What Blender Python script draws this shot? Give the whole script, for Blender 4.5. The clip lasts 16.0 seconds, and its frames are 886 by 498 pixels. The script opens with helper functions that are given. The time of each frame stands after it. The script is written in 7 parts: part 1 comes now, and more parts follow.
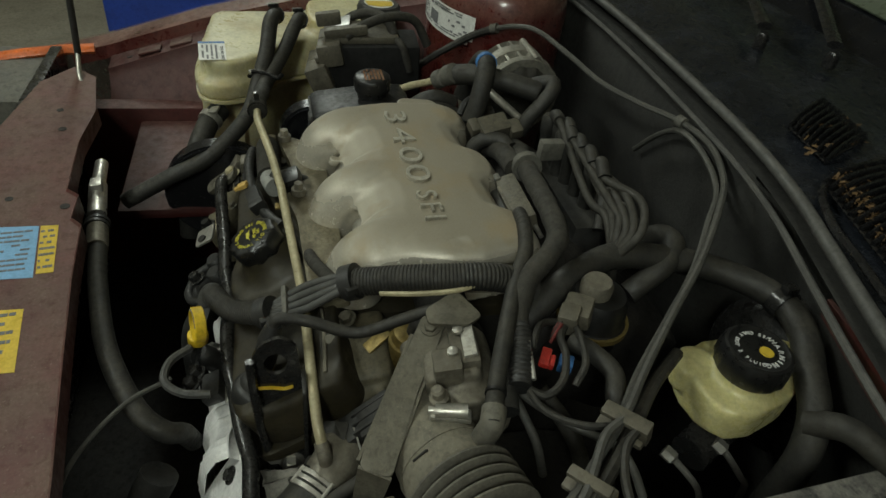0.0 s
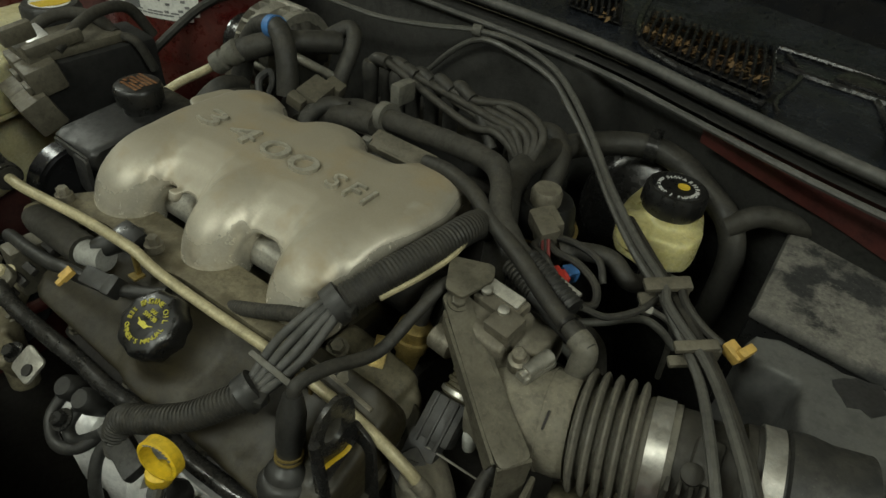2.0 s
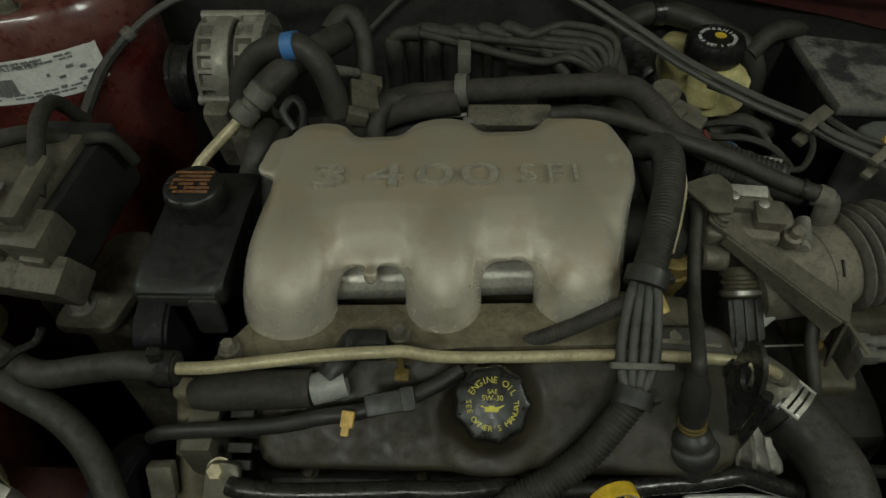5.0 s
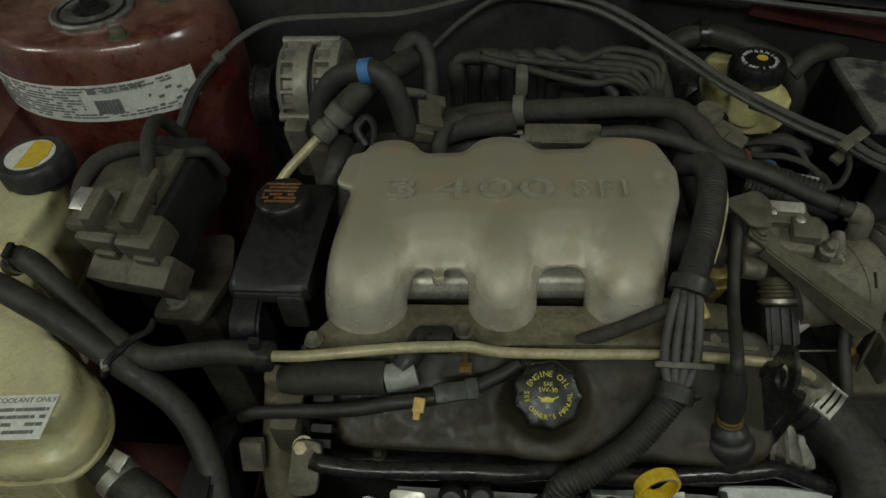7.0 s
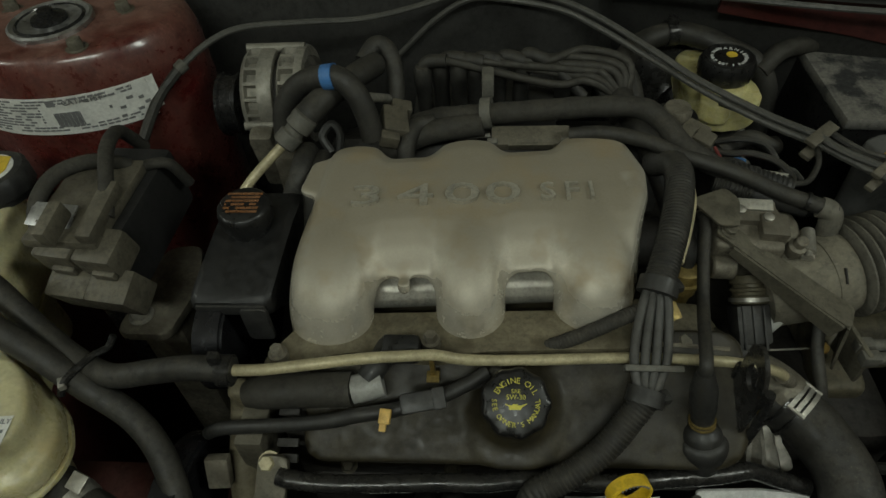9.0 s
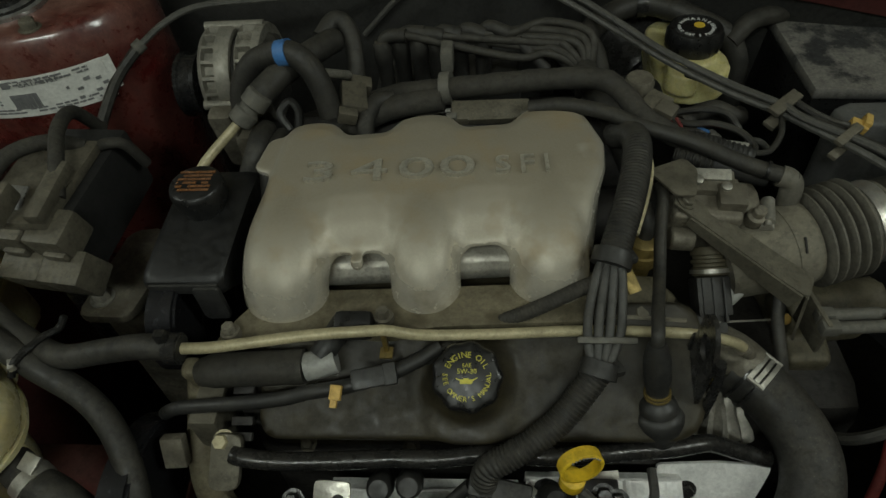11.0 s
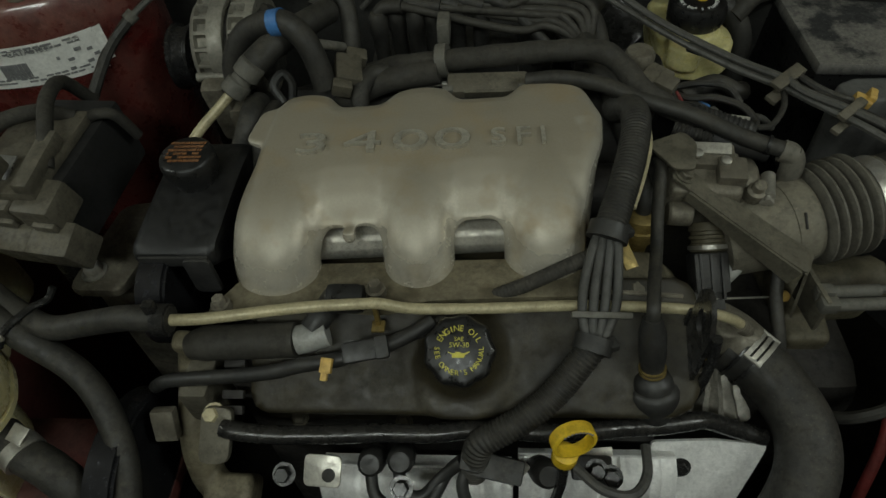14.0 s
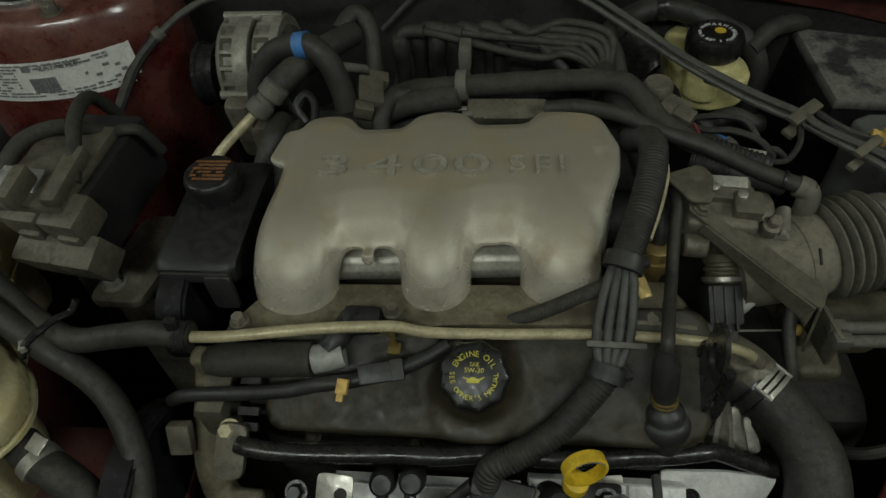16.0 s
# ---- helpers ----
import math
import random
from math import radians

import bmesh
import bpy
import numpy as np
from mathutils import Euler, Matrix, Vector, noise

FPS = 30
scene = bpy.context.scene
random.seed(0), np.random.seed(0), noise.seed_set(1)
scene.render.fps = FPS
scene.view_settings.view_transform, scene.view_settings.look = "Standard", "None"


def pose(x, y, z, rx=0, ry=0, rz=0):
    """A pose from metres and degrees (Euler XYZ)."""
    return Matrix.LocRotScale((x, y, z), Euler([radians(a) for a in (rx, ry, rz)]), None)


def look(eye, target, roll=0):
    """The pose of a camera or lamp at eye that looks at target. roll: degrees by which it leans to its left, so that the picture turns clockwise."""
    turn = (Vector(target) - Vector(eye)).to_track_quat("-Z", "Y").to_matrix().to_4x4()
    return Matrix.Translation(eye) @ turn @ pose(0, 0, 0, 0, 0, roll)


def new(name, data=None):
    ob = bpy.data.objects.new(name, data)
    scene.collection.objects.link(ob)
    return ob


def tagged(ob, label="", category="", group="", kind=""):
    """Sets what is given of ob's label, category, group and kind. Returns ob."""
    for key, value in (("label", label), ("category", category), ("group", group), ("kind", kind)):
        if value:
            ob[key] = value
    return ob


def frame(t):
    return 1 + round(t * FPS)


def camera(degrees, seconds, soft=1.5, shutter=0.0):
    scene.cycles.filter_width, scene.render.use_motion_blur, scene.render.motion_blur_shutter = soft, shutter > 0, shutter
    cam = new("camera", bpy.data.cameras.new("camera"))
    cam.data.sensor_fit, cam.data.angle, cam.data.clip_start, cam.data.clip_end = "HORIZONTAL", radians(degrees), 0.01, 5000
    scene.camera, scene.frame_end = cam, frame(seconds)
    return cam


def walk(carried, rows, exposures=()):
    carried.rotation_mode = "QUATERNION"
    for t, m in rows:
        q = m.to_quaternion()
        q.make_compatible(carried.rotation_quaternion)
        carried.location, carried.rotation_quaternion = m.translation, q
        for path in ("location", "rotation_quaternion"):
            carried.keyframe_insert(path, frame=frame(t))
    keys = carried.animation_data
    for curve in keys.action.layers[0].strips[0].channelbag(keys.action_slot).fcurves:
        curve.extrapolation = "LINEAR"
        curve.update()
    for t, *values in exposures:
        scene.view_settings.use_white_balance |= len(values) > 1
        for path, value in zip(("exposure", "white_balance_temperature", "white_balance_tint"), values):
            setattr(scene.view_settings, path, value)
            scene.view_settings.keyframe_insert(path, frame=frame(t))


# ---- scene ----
cam = camera(69.7, 16.0)
PATH = [
    (0, (0.603, 0.036, 1.323), (-0.879, 0.521, 0.07), 8.5),
    (0.5, (0.591, 0.038, 1.306), (-0.875, 0.531, 0.038), 8.7),
    (1, (0.598, -0.029, 1.296), (-0.743, 0.887, 0.129), 8.5),
    (1.5, (0.582, -0.136, 1.284), (-0.513, 1.014, 0.068), 7.8),
    (2, (0.414, -0.173, 1.261), (-0.463, 1.13, 0.023), 6.5),
    (2.5, (0.305, -0.228, 1.269), (-0.397, 1.109, -0.042), 5.0),
    (3, (0.238, -0.311, 1.277), (-0.065, 1.137, -0.069), 1.7),
    (3.5, (0.15, -0.305, 1.282), (-0.038, 1.131, -0.097), 0.4),
    (4, (0.035, -0.25, 1.279), (-0.077, 1.154, -0.142), -0.4),
    (4.2, (0.014, -0.249, 1.295), (-0.052, 1.14, -0.143), -1.5),
    (6.3, (-0.047, -0.273, 1.304), (-0.144, 1.081, -0.166), -2.0),
    (6.5, (-0.052, -0.278, 1.313), (-0.184, 1.073, -0.156), -2.5),
    (7, (-0.047, -0.296, 1.35), (-0.22, 1.068, -0.102), -3.8),
    (7.5, (-0.033, -0.297, 1.351), (-0.201, 1.083, -0.087), -4.3),
    (8, (-0.026, -0.292, 1.35), (-0.189, 1.092, -0.084), -4.4),
    (8.5, (-0.021, -0.288, 1.344), (-0.18, 1.103, -0.084), -4.6),
    (9, (-0.021, -0.285, 1.342), (-0.173, 1.09, -0.102), -4.6),
    (9.5, (0.006, -0.285, 1.336), (-0.162, 1.091, -0.105), -6.0),
    (10, (0.02, -0.287, 1.325), (-0.144, 1.063, -0.143), -5.3),
    (10.2, (0.025, -0.286, 1.325), (-0.139, 1.066, -0.141), -6.0),
    (12.5, (0.026, -0.29, 1.323), (-0.133, 1.047, -0.155), -5.2),
    (13, (0.024, -0.29, 1.322), (-0.134, 1.046, -0.158), -4.9),
    (13.5, (0.025, -0.291, 1.319), (-0.134, 1.041, -0.164), -5.0),
    (14, (0.033, -0.29, 1.309), (-0.138, 1.027, -0.186), -5.9),
    (14.5, (0.015, -0.288, 1.304), (-0.154, 1.012, -0.207), -4.0),
    (15, (0.017, -0.288, 1.313), (-0.167, 1.017, -0.191), -4.3),
    (15.5, (0.021, -0.288, 1.316), (-0.162, 1.036, -0.172), -4.4),
    (16, (0.023, -0.286, 1.325), (-0.167, 1.053, -0.148), -4.7),
]
walk(cam, [(t, look(eye, target, roll)) for t, eye, target, roll in PATH], [(0, 0.40, 6420, 10), (1.0, 0.5, 6620, 10), (1.5, 0.56, 6640, 10), (2.5, 0.54, 6640, 10), (3.0, 0.50, 6600, 10), (3.5, 0.36, 6550, 10), (4.2, 0.16, 6500, 10), (6.3, -0.04, 6460, 10), (10.0, -0.04, 6420, 10), (12.5, -0.04, 6280, 12), (16, -0.04, 6280, 12)])

# ---- light ----
world = bpy.data.worlds.new("world")
scene.world = world
world.use_nodes = True
world.node_tree.nodes["Background"].inputs[0].default_value = (0.9, 1.0, 0.95, 1)
world.node_tree.nodes["Background"].inputs[1].default_value = 0.092


def area_lamp(name, at, target, wide, long, watts, colour):
    data = bpy.data.lights.new(name, "AREA")
    data.shape, data.size, data.size_y, data.energy, data.color = "RECTANGLE", wide, long, watts, colour
    ob = new(name, data)
    ob.matrix_world = look(at, target)
    return ob


area_lamp("tube_light", (-0.25, -1.45, 2.58), (-0.15, -0.1, 0.8), 1.2, 0.3, 21, (0.92, 1.0, 0.89))
area_lamp("tube_light", (-2.3, -0.3, 2.58), (-0.2, 0.0, 0.8), 0.3, 1.2, 19, (0.92, 1.0, 0.89))
area_lamp("tube_light", (1.6, -0.5, 2.58), (0.4, 0.0, 0.8), 0.3, 1.2, 21, (0.92, 1.0, 0.89))

# ---- materials ----
DUST = (0.20, 0.175, 0.125)


def mat(name, colour, rough=0.5, metal=0.0, dust=0.3, dust_or_shading=DUST, big=14.0, fine=260.0, bump=0.15, vary=0.35, edge=(0.32, 0.62), grime=0.45, stain=None, clear=0.0, through_light=0.0, glow=0.0, lie=(-0.3, 0.9), even=False):
    """A worn surface: patchy colour, fine grain, dust or painted shading that lies on the faces that look up."""
    m = bpy.data.materials.new(name)
    m.use_nodes = True
    nt = m.node_tree
    n, link = nt.nodes, nt.links.new
    p = n["Principled BSDF"]
    co = n.new("ShaderNodeTexCoord")

    def noise_at(scale, detail, rough_=0.6):
        t = n.new("ShaderNodeTexNoise")
        t.inputs["Scale"].default_value, t.inputs["Detail"].default_value, t.inputs["Roughness"].default_value = scale, detail, rough_
        link(co.outputs["Object"], t.inputs["Vector"])
        return t.outputs[0]

    def ramp(value, a, b):
        r = n.new("ShaderNodeMapRange")
        r.inputs[1].default_value, r.inputs[2].default_value = a, b
        link(value, r.inputs[0])
        return r.outputs[0]

    def mix(fac, a, b):
        x = n.new("ShaderNodeMix")
        x.data_type = "RGBA"
        for k, v in ((0, fac), (6, a), (7, b)):
            if isinstance(v, tuple):
                x.inputs[k].default_value = (*v, 1)
            elif isinstance(v, float):
                x.inputs[k].default_value = v
            else:
                link(v, x.inputs[k])
        return x.outputs[2]

    def times(a, b):
        x = n.new("ShaderNodeMath")
        x.operation = "MULTIPLY"
        for k, v in ((0, a), (1, b)):
            if isinstance(v, float):
                x.inputs[k].default_value = v
            else:
                link(v, x.inputs[k])
        return x.outputs[0]

    large, small = noise_at(big, 5), noise_at(fine, 3)
    lo = tuple(c * (1 - vary) for c in colour)
    hi = tuple(min(1, c * (1 + vary)) for c in colour)
    col = mix(ramp(large, 0.3, 0.7), lo, hi)
    geo = n.new("ShaderNodeNewGeometry")
    sep = n.new("ShaderNodeSeparateXYZ")
    link(geo.outputs["Normal"], sep.inputs[0])
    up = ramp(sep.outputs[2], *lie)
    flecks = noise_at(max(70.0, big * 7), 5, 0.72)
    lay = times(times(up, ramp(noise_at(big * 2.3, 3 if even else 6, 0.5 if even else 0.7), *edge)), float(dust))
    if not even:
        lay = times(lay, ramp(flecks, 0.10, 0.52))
    col = mix(lay, col, dust_or_shading)
    if stain:
        col = mix(times(ramp(noise_at(big * 1.4, 4, 0.6), 0.50, 0.68), 0.75), col, stain)
    blot = ramp(noise_at(big * 4.5, 9, 0.8), 0.50, 0.62)
    col = mix(times(blot, float(grime)), col, tuple(c * 0.35 for c in colour))
    col = mix(times(ramp(flecks, 0.50, 0.70), 0.10 if even else min(0.55, 0.2 + float(grime))), col, tuple(c * 0.45 for c in colour))
    grain = ramp(small, 0.25, 0.75)
    col = mix(times(grain, 0.38), col, tuple(c * 0.45 for c in colour))
    speck = ramp(noise_at(fine * 1.7, 2, 0.5), 0.66, 0.72)
    col = mix(times(times(speck, up), min(0.3, float(dust) * 0.5)), col, tuple(min(1, c * 1.35 + 0.01) for c in dust_or_shading))
    link(col, p.inputs["Base Color"])
    wear = mix(ramp(flecks, 0.40, 0.66), (max(0.05, rough - (0.02 if even else 0.06)),) * 3, (min(1.0, rough + (0.08 if even else 0.24)),) * 3)
    link(mix(lay, wear, (0.9, 0.9, 0.9)), p.inputs["Roughness"])
    if metal:
        link(mix(lay, (metal, metal, metal), (0.0, 0.0, 0.0)), p.inputs["Metallic"])
    p.inputs["Coat Weight"].default_value = clear
    p.inputs["Coat Roughness"].default_value = 0.15
    if through_light:
        p.inputs["Subsurface Weight"].default_value = through_light
        p.inputs["Subsurface Radius"].default_value = (0.02, 0.016, 0.006)
        p.inputs["Subsurface Scale"].default_value = 0.6
    if glow:
        p.inputs["Emission Color"].default_value = (*colour, 1)
        p.inputs["Emission Strength"].default_value = glow
    if bump:
        b = n.new("ShaderNodeBump")
        b.inputs["Strength"].default_value, b.inputs["Distance"].default_value = bump, 0.0012
        rise = n.new("ShaderNodeMath")
        rise.operation = "ADD"
        link(small, rise.inputs[0])
        link(times(flecks, 1.6), rise.inputs[1])
        link(rise.outputs[0], b.inputs["Height"])
        link(b.outputs[0], p.inputs["Normal"])
    return m


# Brown top dust, darkened further to paint the top's weaker light.
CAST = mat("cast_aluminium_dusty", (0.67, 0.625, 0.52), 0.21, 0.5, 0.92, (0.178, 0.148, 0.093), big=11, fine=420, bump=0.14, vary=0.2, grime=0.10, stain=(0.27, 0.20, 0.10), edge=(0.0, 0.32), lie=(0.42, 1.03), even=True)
FLANGE = mat("dirty_flange_metal", (0.20, 0.175, 0.115), 0.45, 0.3, 0.6, (0.16, 0.135, 0.085), big=30, vary=0.5, grime=0.6, stain=(0.07, 0.055, 0.03))
# Worn letters, lighter also to paint light caught on their raised edges.
CAST_WORN = mat("worn_cast_aluminium", (0.53, 0.50, 0.415), 0.32, 0.5, 0.3, (0.36, 0.315, 0.23), big=40, fine=420, bump=0.15, vary=0.3)
ALU = mat("bright_aluminium", (0.62, 0.60, 0.55), 0.32, 0.9, 0.2, vary=0.25)
ALU_RAIL = mat("machined_aluminium", (0.50, 0.48, 0.42), 0.42, 0.6, 0.25, big=30, vary=0.3)
ALU_DULL = mat("dull_aluminium", (0.23, 0.21, 0.165), 0.45, 0.5, 0.6, (0.135, 0.115, 0.077), big=24, vary=0.45, grime=0.6, stain=(0.06, 0.05, 0.032))
HEAD = mat("oily_cover_metal", (0.030, 0.0245, 0.0125), 0.42, 0.0, 0.5, (0.050, 0.041, 0.021), big=11, vary=0.5, stain=(0.013, 0.010, 0.006), grime=0.6)
ALTERNATOR = mat("weathered_aluminium", (0.31, 0.295, 0.25), 0.42, 0.5, 0.5, (0.20, 0.18, 0.135), big=20, vary=0.35, grime=0.5)
SHIELD = mat("heat_shield_foil", (0.88, 0.87, 0.84), 0.36, 0.2, 0.05, big=16, vary=0.12, bump=0.35, grime=0.18)
CREAM = mat("cream_coated_steel", (0.50, 0.44, 0.27), 0.30, 0.15, 0.25, (0.20, 0.165, 0.09), big=40, vary=0.3, bump=0.08, grime=0.35)
FOIL = mat("tarnished_foil", (0.30, 0.285, 0.25), 0.34, 0.6, 0.4, (0.16, 0.14, 0.10), big=30, vary=0.4, bump=0.3, grime=0.5)
PULLEY = mat("polished_pulley_steel", (0.045, 0.045, 0.049), 0.2, 0.7, 0.05, (0.06, 0.055, 0.045), vary=0.2, bump=0.02, grime=0.05, even=True)
ZINC = mat("zinc_steel", (0.55, 0.53, 0.47), 0.35, 0.8, 0.15, vary=0.2)
BRASS = mat("gold_zinc_steel", (0.34, 0.25, 0.085), 0.36, 0.75, 0.45, (0.13, 0.10, 0.045), big=40, vary=0.45)
RUBBER = mat("dusty_rubber", (0.020, 0.0195, 0.0175), 0.52, 0, 0.6, (0.095, 0.083, 0.058), big=18, vary=0.4, bump=0.18, edge=(0.30, 0.70))
NECK = mat("dust_caked_rubber", (0.155, 0.142, 0.108), 0.7, 0, 0.7, (0.25, 0.222, 0.16), vary=0.25)
BELLOWS = mat("dusty_ribbed_rubber", (0.115, 0.107, 0.087), 0.55, 0, 0.6, (0.22, 0.20, 0.15), vary=0.25)
RUBBER_NEW = mat("dark_rubber", (0.022, 0.022, 0.021), 0.42, 0, 0.22, (0.10, 0.09, 0.07), vary=0.3, bump=0.08)
LOOM = mat("dusty_loom_tape", (0.030, 0.028, 0.023), 0.75, 0, 0.6, (0.084, 0.074, 0.054), vary=0.3, bump=0.3)
WIRE = mat("grey_ignition_wire", (0.058, 0.058, 0.055), 0.5, 0, 0.4, (0.115, 0.104, 0.078), bump=0.05)
PLASTIC = mat("dusty_black_plastic", (0.022, 0.022, 0.022), 0.45, 0, 0.35, (0.12, 0.11, 0.085), bump=0.1)
GLOSSY = mat("glossy_black_plastic", (0.014, 0.014, 0.015), 0.16, 0, 0.05, bump=0.03, grime=0.1)
CHROME = mat("shiny_steel", (0.5, 0.5, 0.49), 0.3, 1.0, 0.25, vary=0.3, bump=0.05)
MODULE = mat("tan_grey_plastic", (0.105, 0.095, 0.072), 0.40, 0, 0.6, (0.175, 0.152, 0.105), big=20, vary=0.45, grime=0.6)
PLASTIC_CLEAN = mat("black_plastic", (0.011, 0.011, 0.011), 0.30, 0, 0.10, (0.06, 0.054, 0.04), bump=0.06, grime=0.2)
GREY = mat("grey_dusty_plastic", (0.11, 0.107, 0.092), 0.6, 0, 0.55, (0.20, 0.182, 0.14), vary=0.3)
GREY_HOSE = mat("grey_brown_rubber", (0.038, 0.035, 0.028), 0.6, 0, 0.4, (0.064, 0.057, 0.042), vary=0.3)
GREY_DARK = mat("dark_grey_box", (0.095, 0.095, 0.092), 0.55, 0, 0.4, (0.16, 0.155, 0.13), vary=0.25, big=5, grime=0.4)
LID = mat("dust_blotched_lid", (0.03, 0.03, 0.029), 0.7, 0, 1.0, (0.20, 0.188, 0.162), big=4.2, vary=0.3, edge=(0.455, 0.535), grime=0.3)
MATT = mat("matt_black", (0.007, 0.007, 0.007), 0.9, 0, 0.05, vary=0.3, bump=0.1)
LID_DARK = mat("oily_dark_patch", (0.03, 0.03, 0.03), 0.4, 0, 0.2, (0.09, 0.085, 0.075), big=30, vary=0.4)
STEEL_DARK = mat("dark_painted_steel", (0.020, 0.020, 0.020), 0.14, 0.2, 0.25, (0.10, 0.088, 0.066))
BRACKET = mat("dusty_bracket_steel", (0.12, 0.11, 0.084), 0.42, 0.4, 0.6, (0.20, 0.178, 0.125), big=20, vary=0.4)
BLOCK = mat("oily_iron", (0.02, 0.018, 0.016), 0.6, 0.2, 0.25, (0.07, 0.06, 0.045), vary=0.5)
# Top dust also paints the towers' pink highlight; dark base paints their side shade.
MAROON = mat("maroon_paint", (0.075, 0.0075, 0.007), 0.22, 0.0, 0.7, (0.36, 0.20, 0.15), big=6, clear=1.0, vary=0.35, bump=0.03)
MAROON_DUSTY = mat("dusty_maroon_paint", (0.095, 0.024, 0.020), 0.42, 0, 0.75, (0.175, 0.130, 0.098), big=7, vary=0.4, grime=0.3, bump=0.08)
# Darker copy of MAROON_DUSTY with the shade put into its colour.
MAROON_INNER = mat("shaded_maroon_paint", (0.075, 0.016, 0.014), 0.4, 0, 0.45, (0.16, 0.105, 0.085), big=7, vary=0.4)
BIN = mat("blue_bin_plastic", (0.02, 0.07, 0.46), 0.4, 0, 0.1, big=3, vary=0.2)
YELLOW = mat("yellow_plastic", (0.75, 0.50, 0.02), 0.42, 0, 0.15, vary=0.2, bump=0.05)
YELLOW_INK = mat("yellow_ink", (0.62, 0.56, 0.06), 0.5, 0, 0.1, vary=0.1, bump=0, grime=0.12)
ORANGE_INK = mat("orange_ink", (0.20, 0.075, 0.018), 0.6, 0, 0.3, vary=0.2, bump=0)
WHITE_INK = mat("white_ink", (0.6, 0.6, 0.58), 0.5, 0, 0.15, vary=0.1, bump=0, grime=0.12)
TANK = mat("yellowed_translucent_plastic", (0.66, 0.61, 0.37), 0.25, 0, 0.3, (0.45, 0.41, 0.27), big=6, vary=0.25, through_light=0.3, bump=0.03, stain=(0.42, 0.32, 0.13), grime=0.2)
TANK_DIRTY = mat("dirty_translucent_plastic", (0.60, 0.545, 0.26), 0.22, 0, 0.35, (0.20, 0.175, 0.10), big=14, vary=0.3, through_light=0.3, grime=0.25, bump=0.03)
PAPER = mat("white_label", (0.74, 0.74, 0.70), 0.5, 0, 0.3, (0.45, 0.42, 0.36), big=30, vary=0.15, bump=0.0, grime=0.12)
MILKY = mat("milky_plastic", (0.36, 0.36, 0.335), 0.35, 0, 0.3, vary=0.2, bump=0.03)
RESERVOIR = mat("black_moulding", (0.009, 0.009, 0.009), 0.42, 0, 0.12, (0.04, 0.036, 0.028), vary=0.3, bump=0.06, grime=0.2)
INK = mat("grey_label_print", (0.18, 0.18, 0.18), 0.6, 0, 0.1, vary=0.2, bump=0)
BLUE_PAPER = mat("blue_label", (0.22, 0.46, 0.72), 0.5, 0, 0.15, vary=0.1, bump=0, grime=0.12)
YELLOW_PAPER = mat("yellow_label", (0.72, 0.50, 0.04), 0.5, 0, 0.15, vary=0.1, bump=0, grime=0.12)
BLUE = mat("blue_plastic", (0.05, 0.17, 0.42), 0.5, 0, 0.1, bump=0.05)
RED = mat("red_plastic", (0.52, 0.035, 0.025), 0.45, 0, 0.15, vary=0.2)
RED_DUSTY = mat("dusty_red_cable", (0.17, 0.016, 0.013), 0.6, 0, 0.5, (0.09, 0.06, 0.045), vary=0.4)
ORANGE = mat("orange_lens", (0.75, 0.16, 0.03), 0.3, 0, 0.1)
TAN = mat("tan_plastic_clip", (0.62, 0.40, 0.10), 0.5, 0, 0.25)
# Bluish tint of base and dust carries the panel's reflections in its colour.
COWL = mat("cowl_plastic", (0.014, 0.016, 0.020), 0.14, 0, 0.5, (0.062, 0.066, 0.078), big=7, vary=0.5, bump=0.3, edge=(0.48, 0.72))
SEAL = mat("weatherstrip_rubber", (0.075, 0.074, 0.069), 0.45, 0, 0.5, (0.16, 0.15, 0.13), bump=0.1)
INSUL = mat("black_insulation", (0.022, 0.0215, 0.019), 0.75, 0, 0.4, (0.05, 0.046, 0.038), big=8, vary=0.5, bump=0.5)
LEAF = mat("dry_leaves", (0.15, 0.085, 0.03), 0.7, 0, 0.1, big=60, vary=0.8)
GLASS = mat("dark_windshield", (0.004, 0.005, 0.008), 0.08, 0, 0.05, bump=0.0, grime=0.12)
# Pale greenish colour paints the reflection that the glass would carry.
PANE = mat("glass_painted_reflection", (0.11, 0.13, 0.09), 0.2, 0, 0.3, (0.22, 0.24, 0.18), big=2, vary=0.25, bump=0.0, grime=0.1)
OLIVE = mat("olive_dusty_casting", (0.095, 0.083, 0.052), 0.5, 0.15, 0.6, (0.15, 0.128, 0.08), big=22, vary=0.45, grime=0.6)
CONCRETE = mat("garage_concrete", (0.36, 0.33, 0.26), 0.8, 0, 0.2, big=3, fine=90, vary=0.2, bump=0.3)
WALL = mat("garage_wall_paint", (0.55, 0.52, 0.42), 0.7, 0, 0.1, big=2, fine=120, vary=0.08, grime=0.12)
LAMP = mat("lamp_tube", (1.0, 0.96, 0.8), 0.5, 0, 0, bump=0, glow=3.0, grime=0.12)


# ---- shape helpers ----
def finish(bm, sharp=0.75):
    bmesh.ops.recalc_face_normals(bm, faces=bm.faces)
    for f in bm.faces:
        f.smooth = True
    for e in bm.edges:
        e.smooth = len(e.link_faces) == 2 and e.calc_face_angle(0) < sharp
    return bm


def link_mesh(name, bm, material):
    finish(bm)
    me = bpy.data.meshes.new(name)
    bm.to_mesh(me)
    bm.free()
    me.materials.append(material)
    return new(name, me)


def part(name, bm, material, parent, label=""):
    ob = link_mesh(name, bm, material)
    ob.parent = parent
    if parent.type == "EMPTY":
        ob.matrix_parent_inverse = Matrix.Translation(parent.location).inverted()
    return tagged(ob, label)


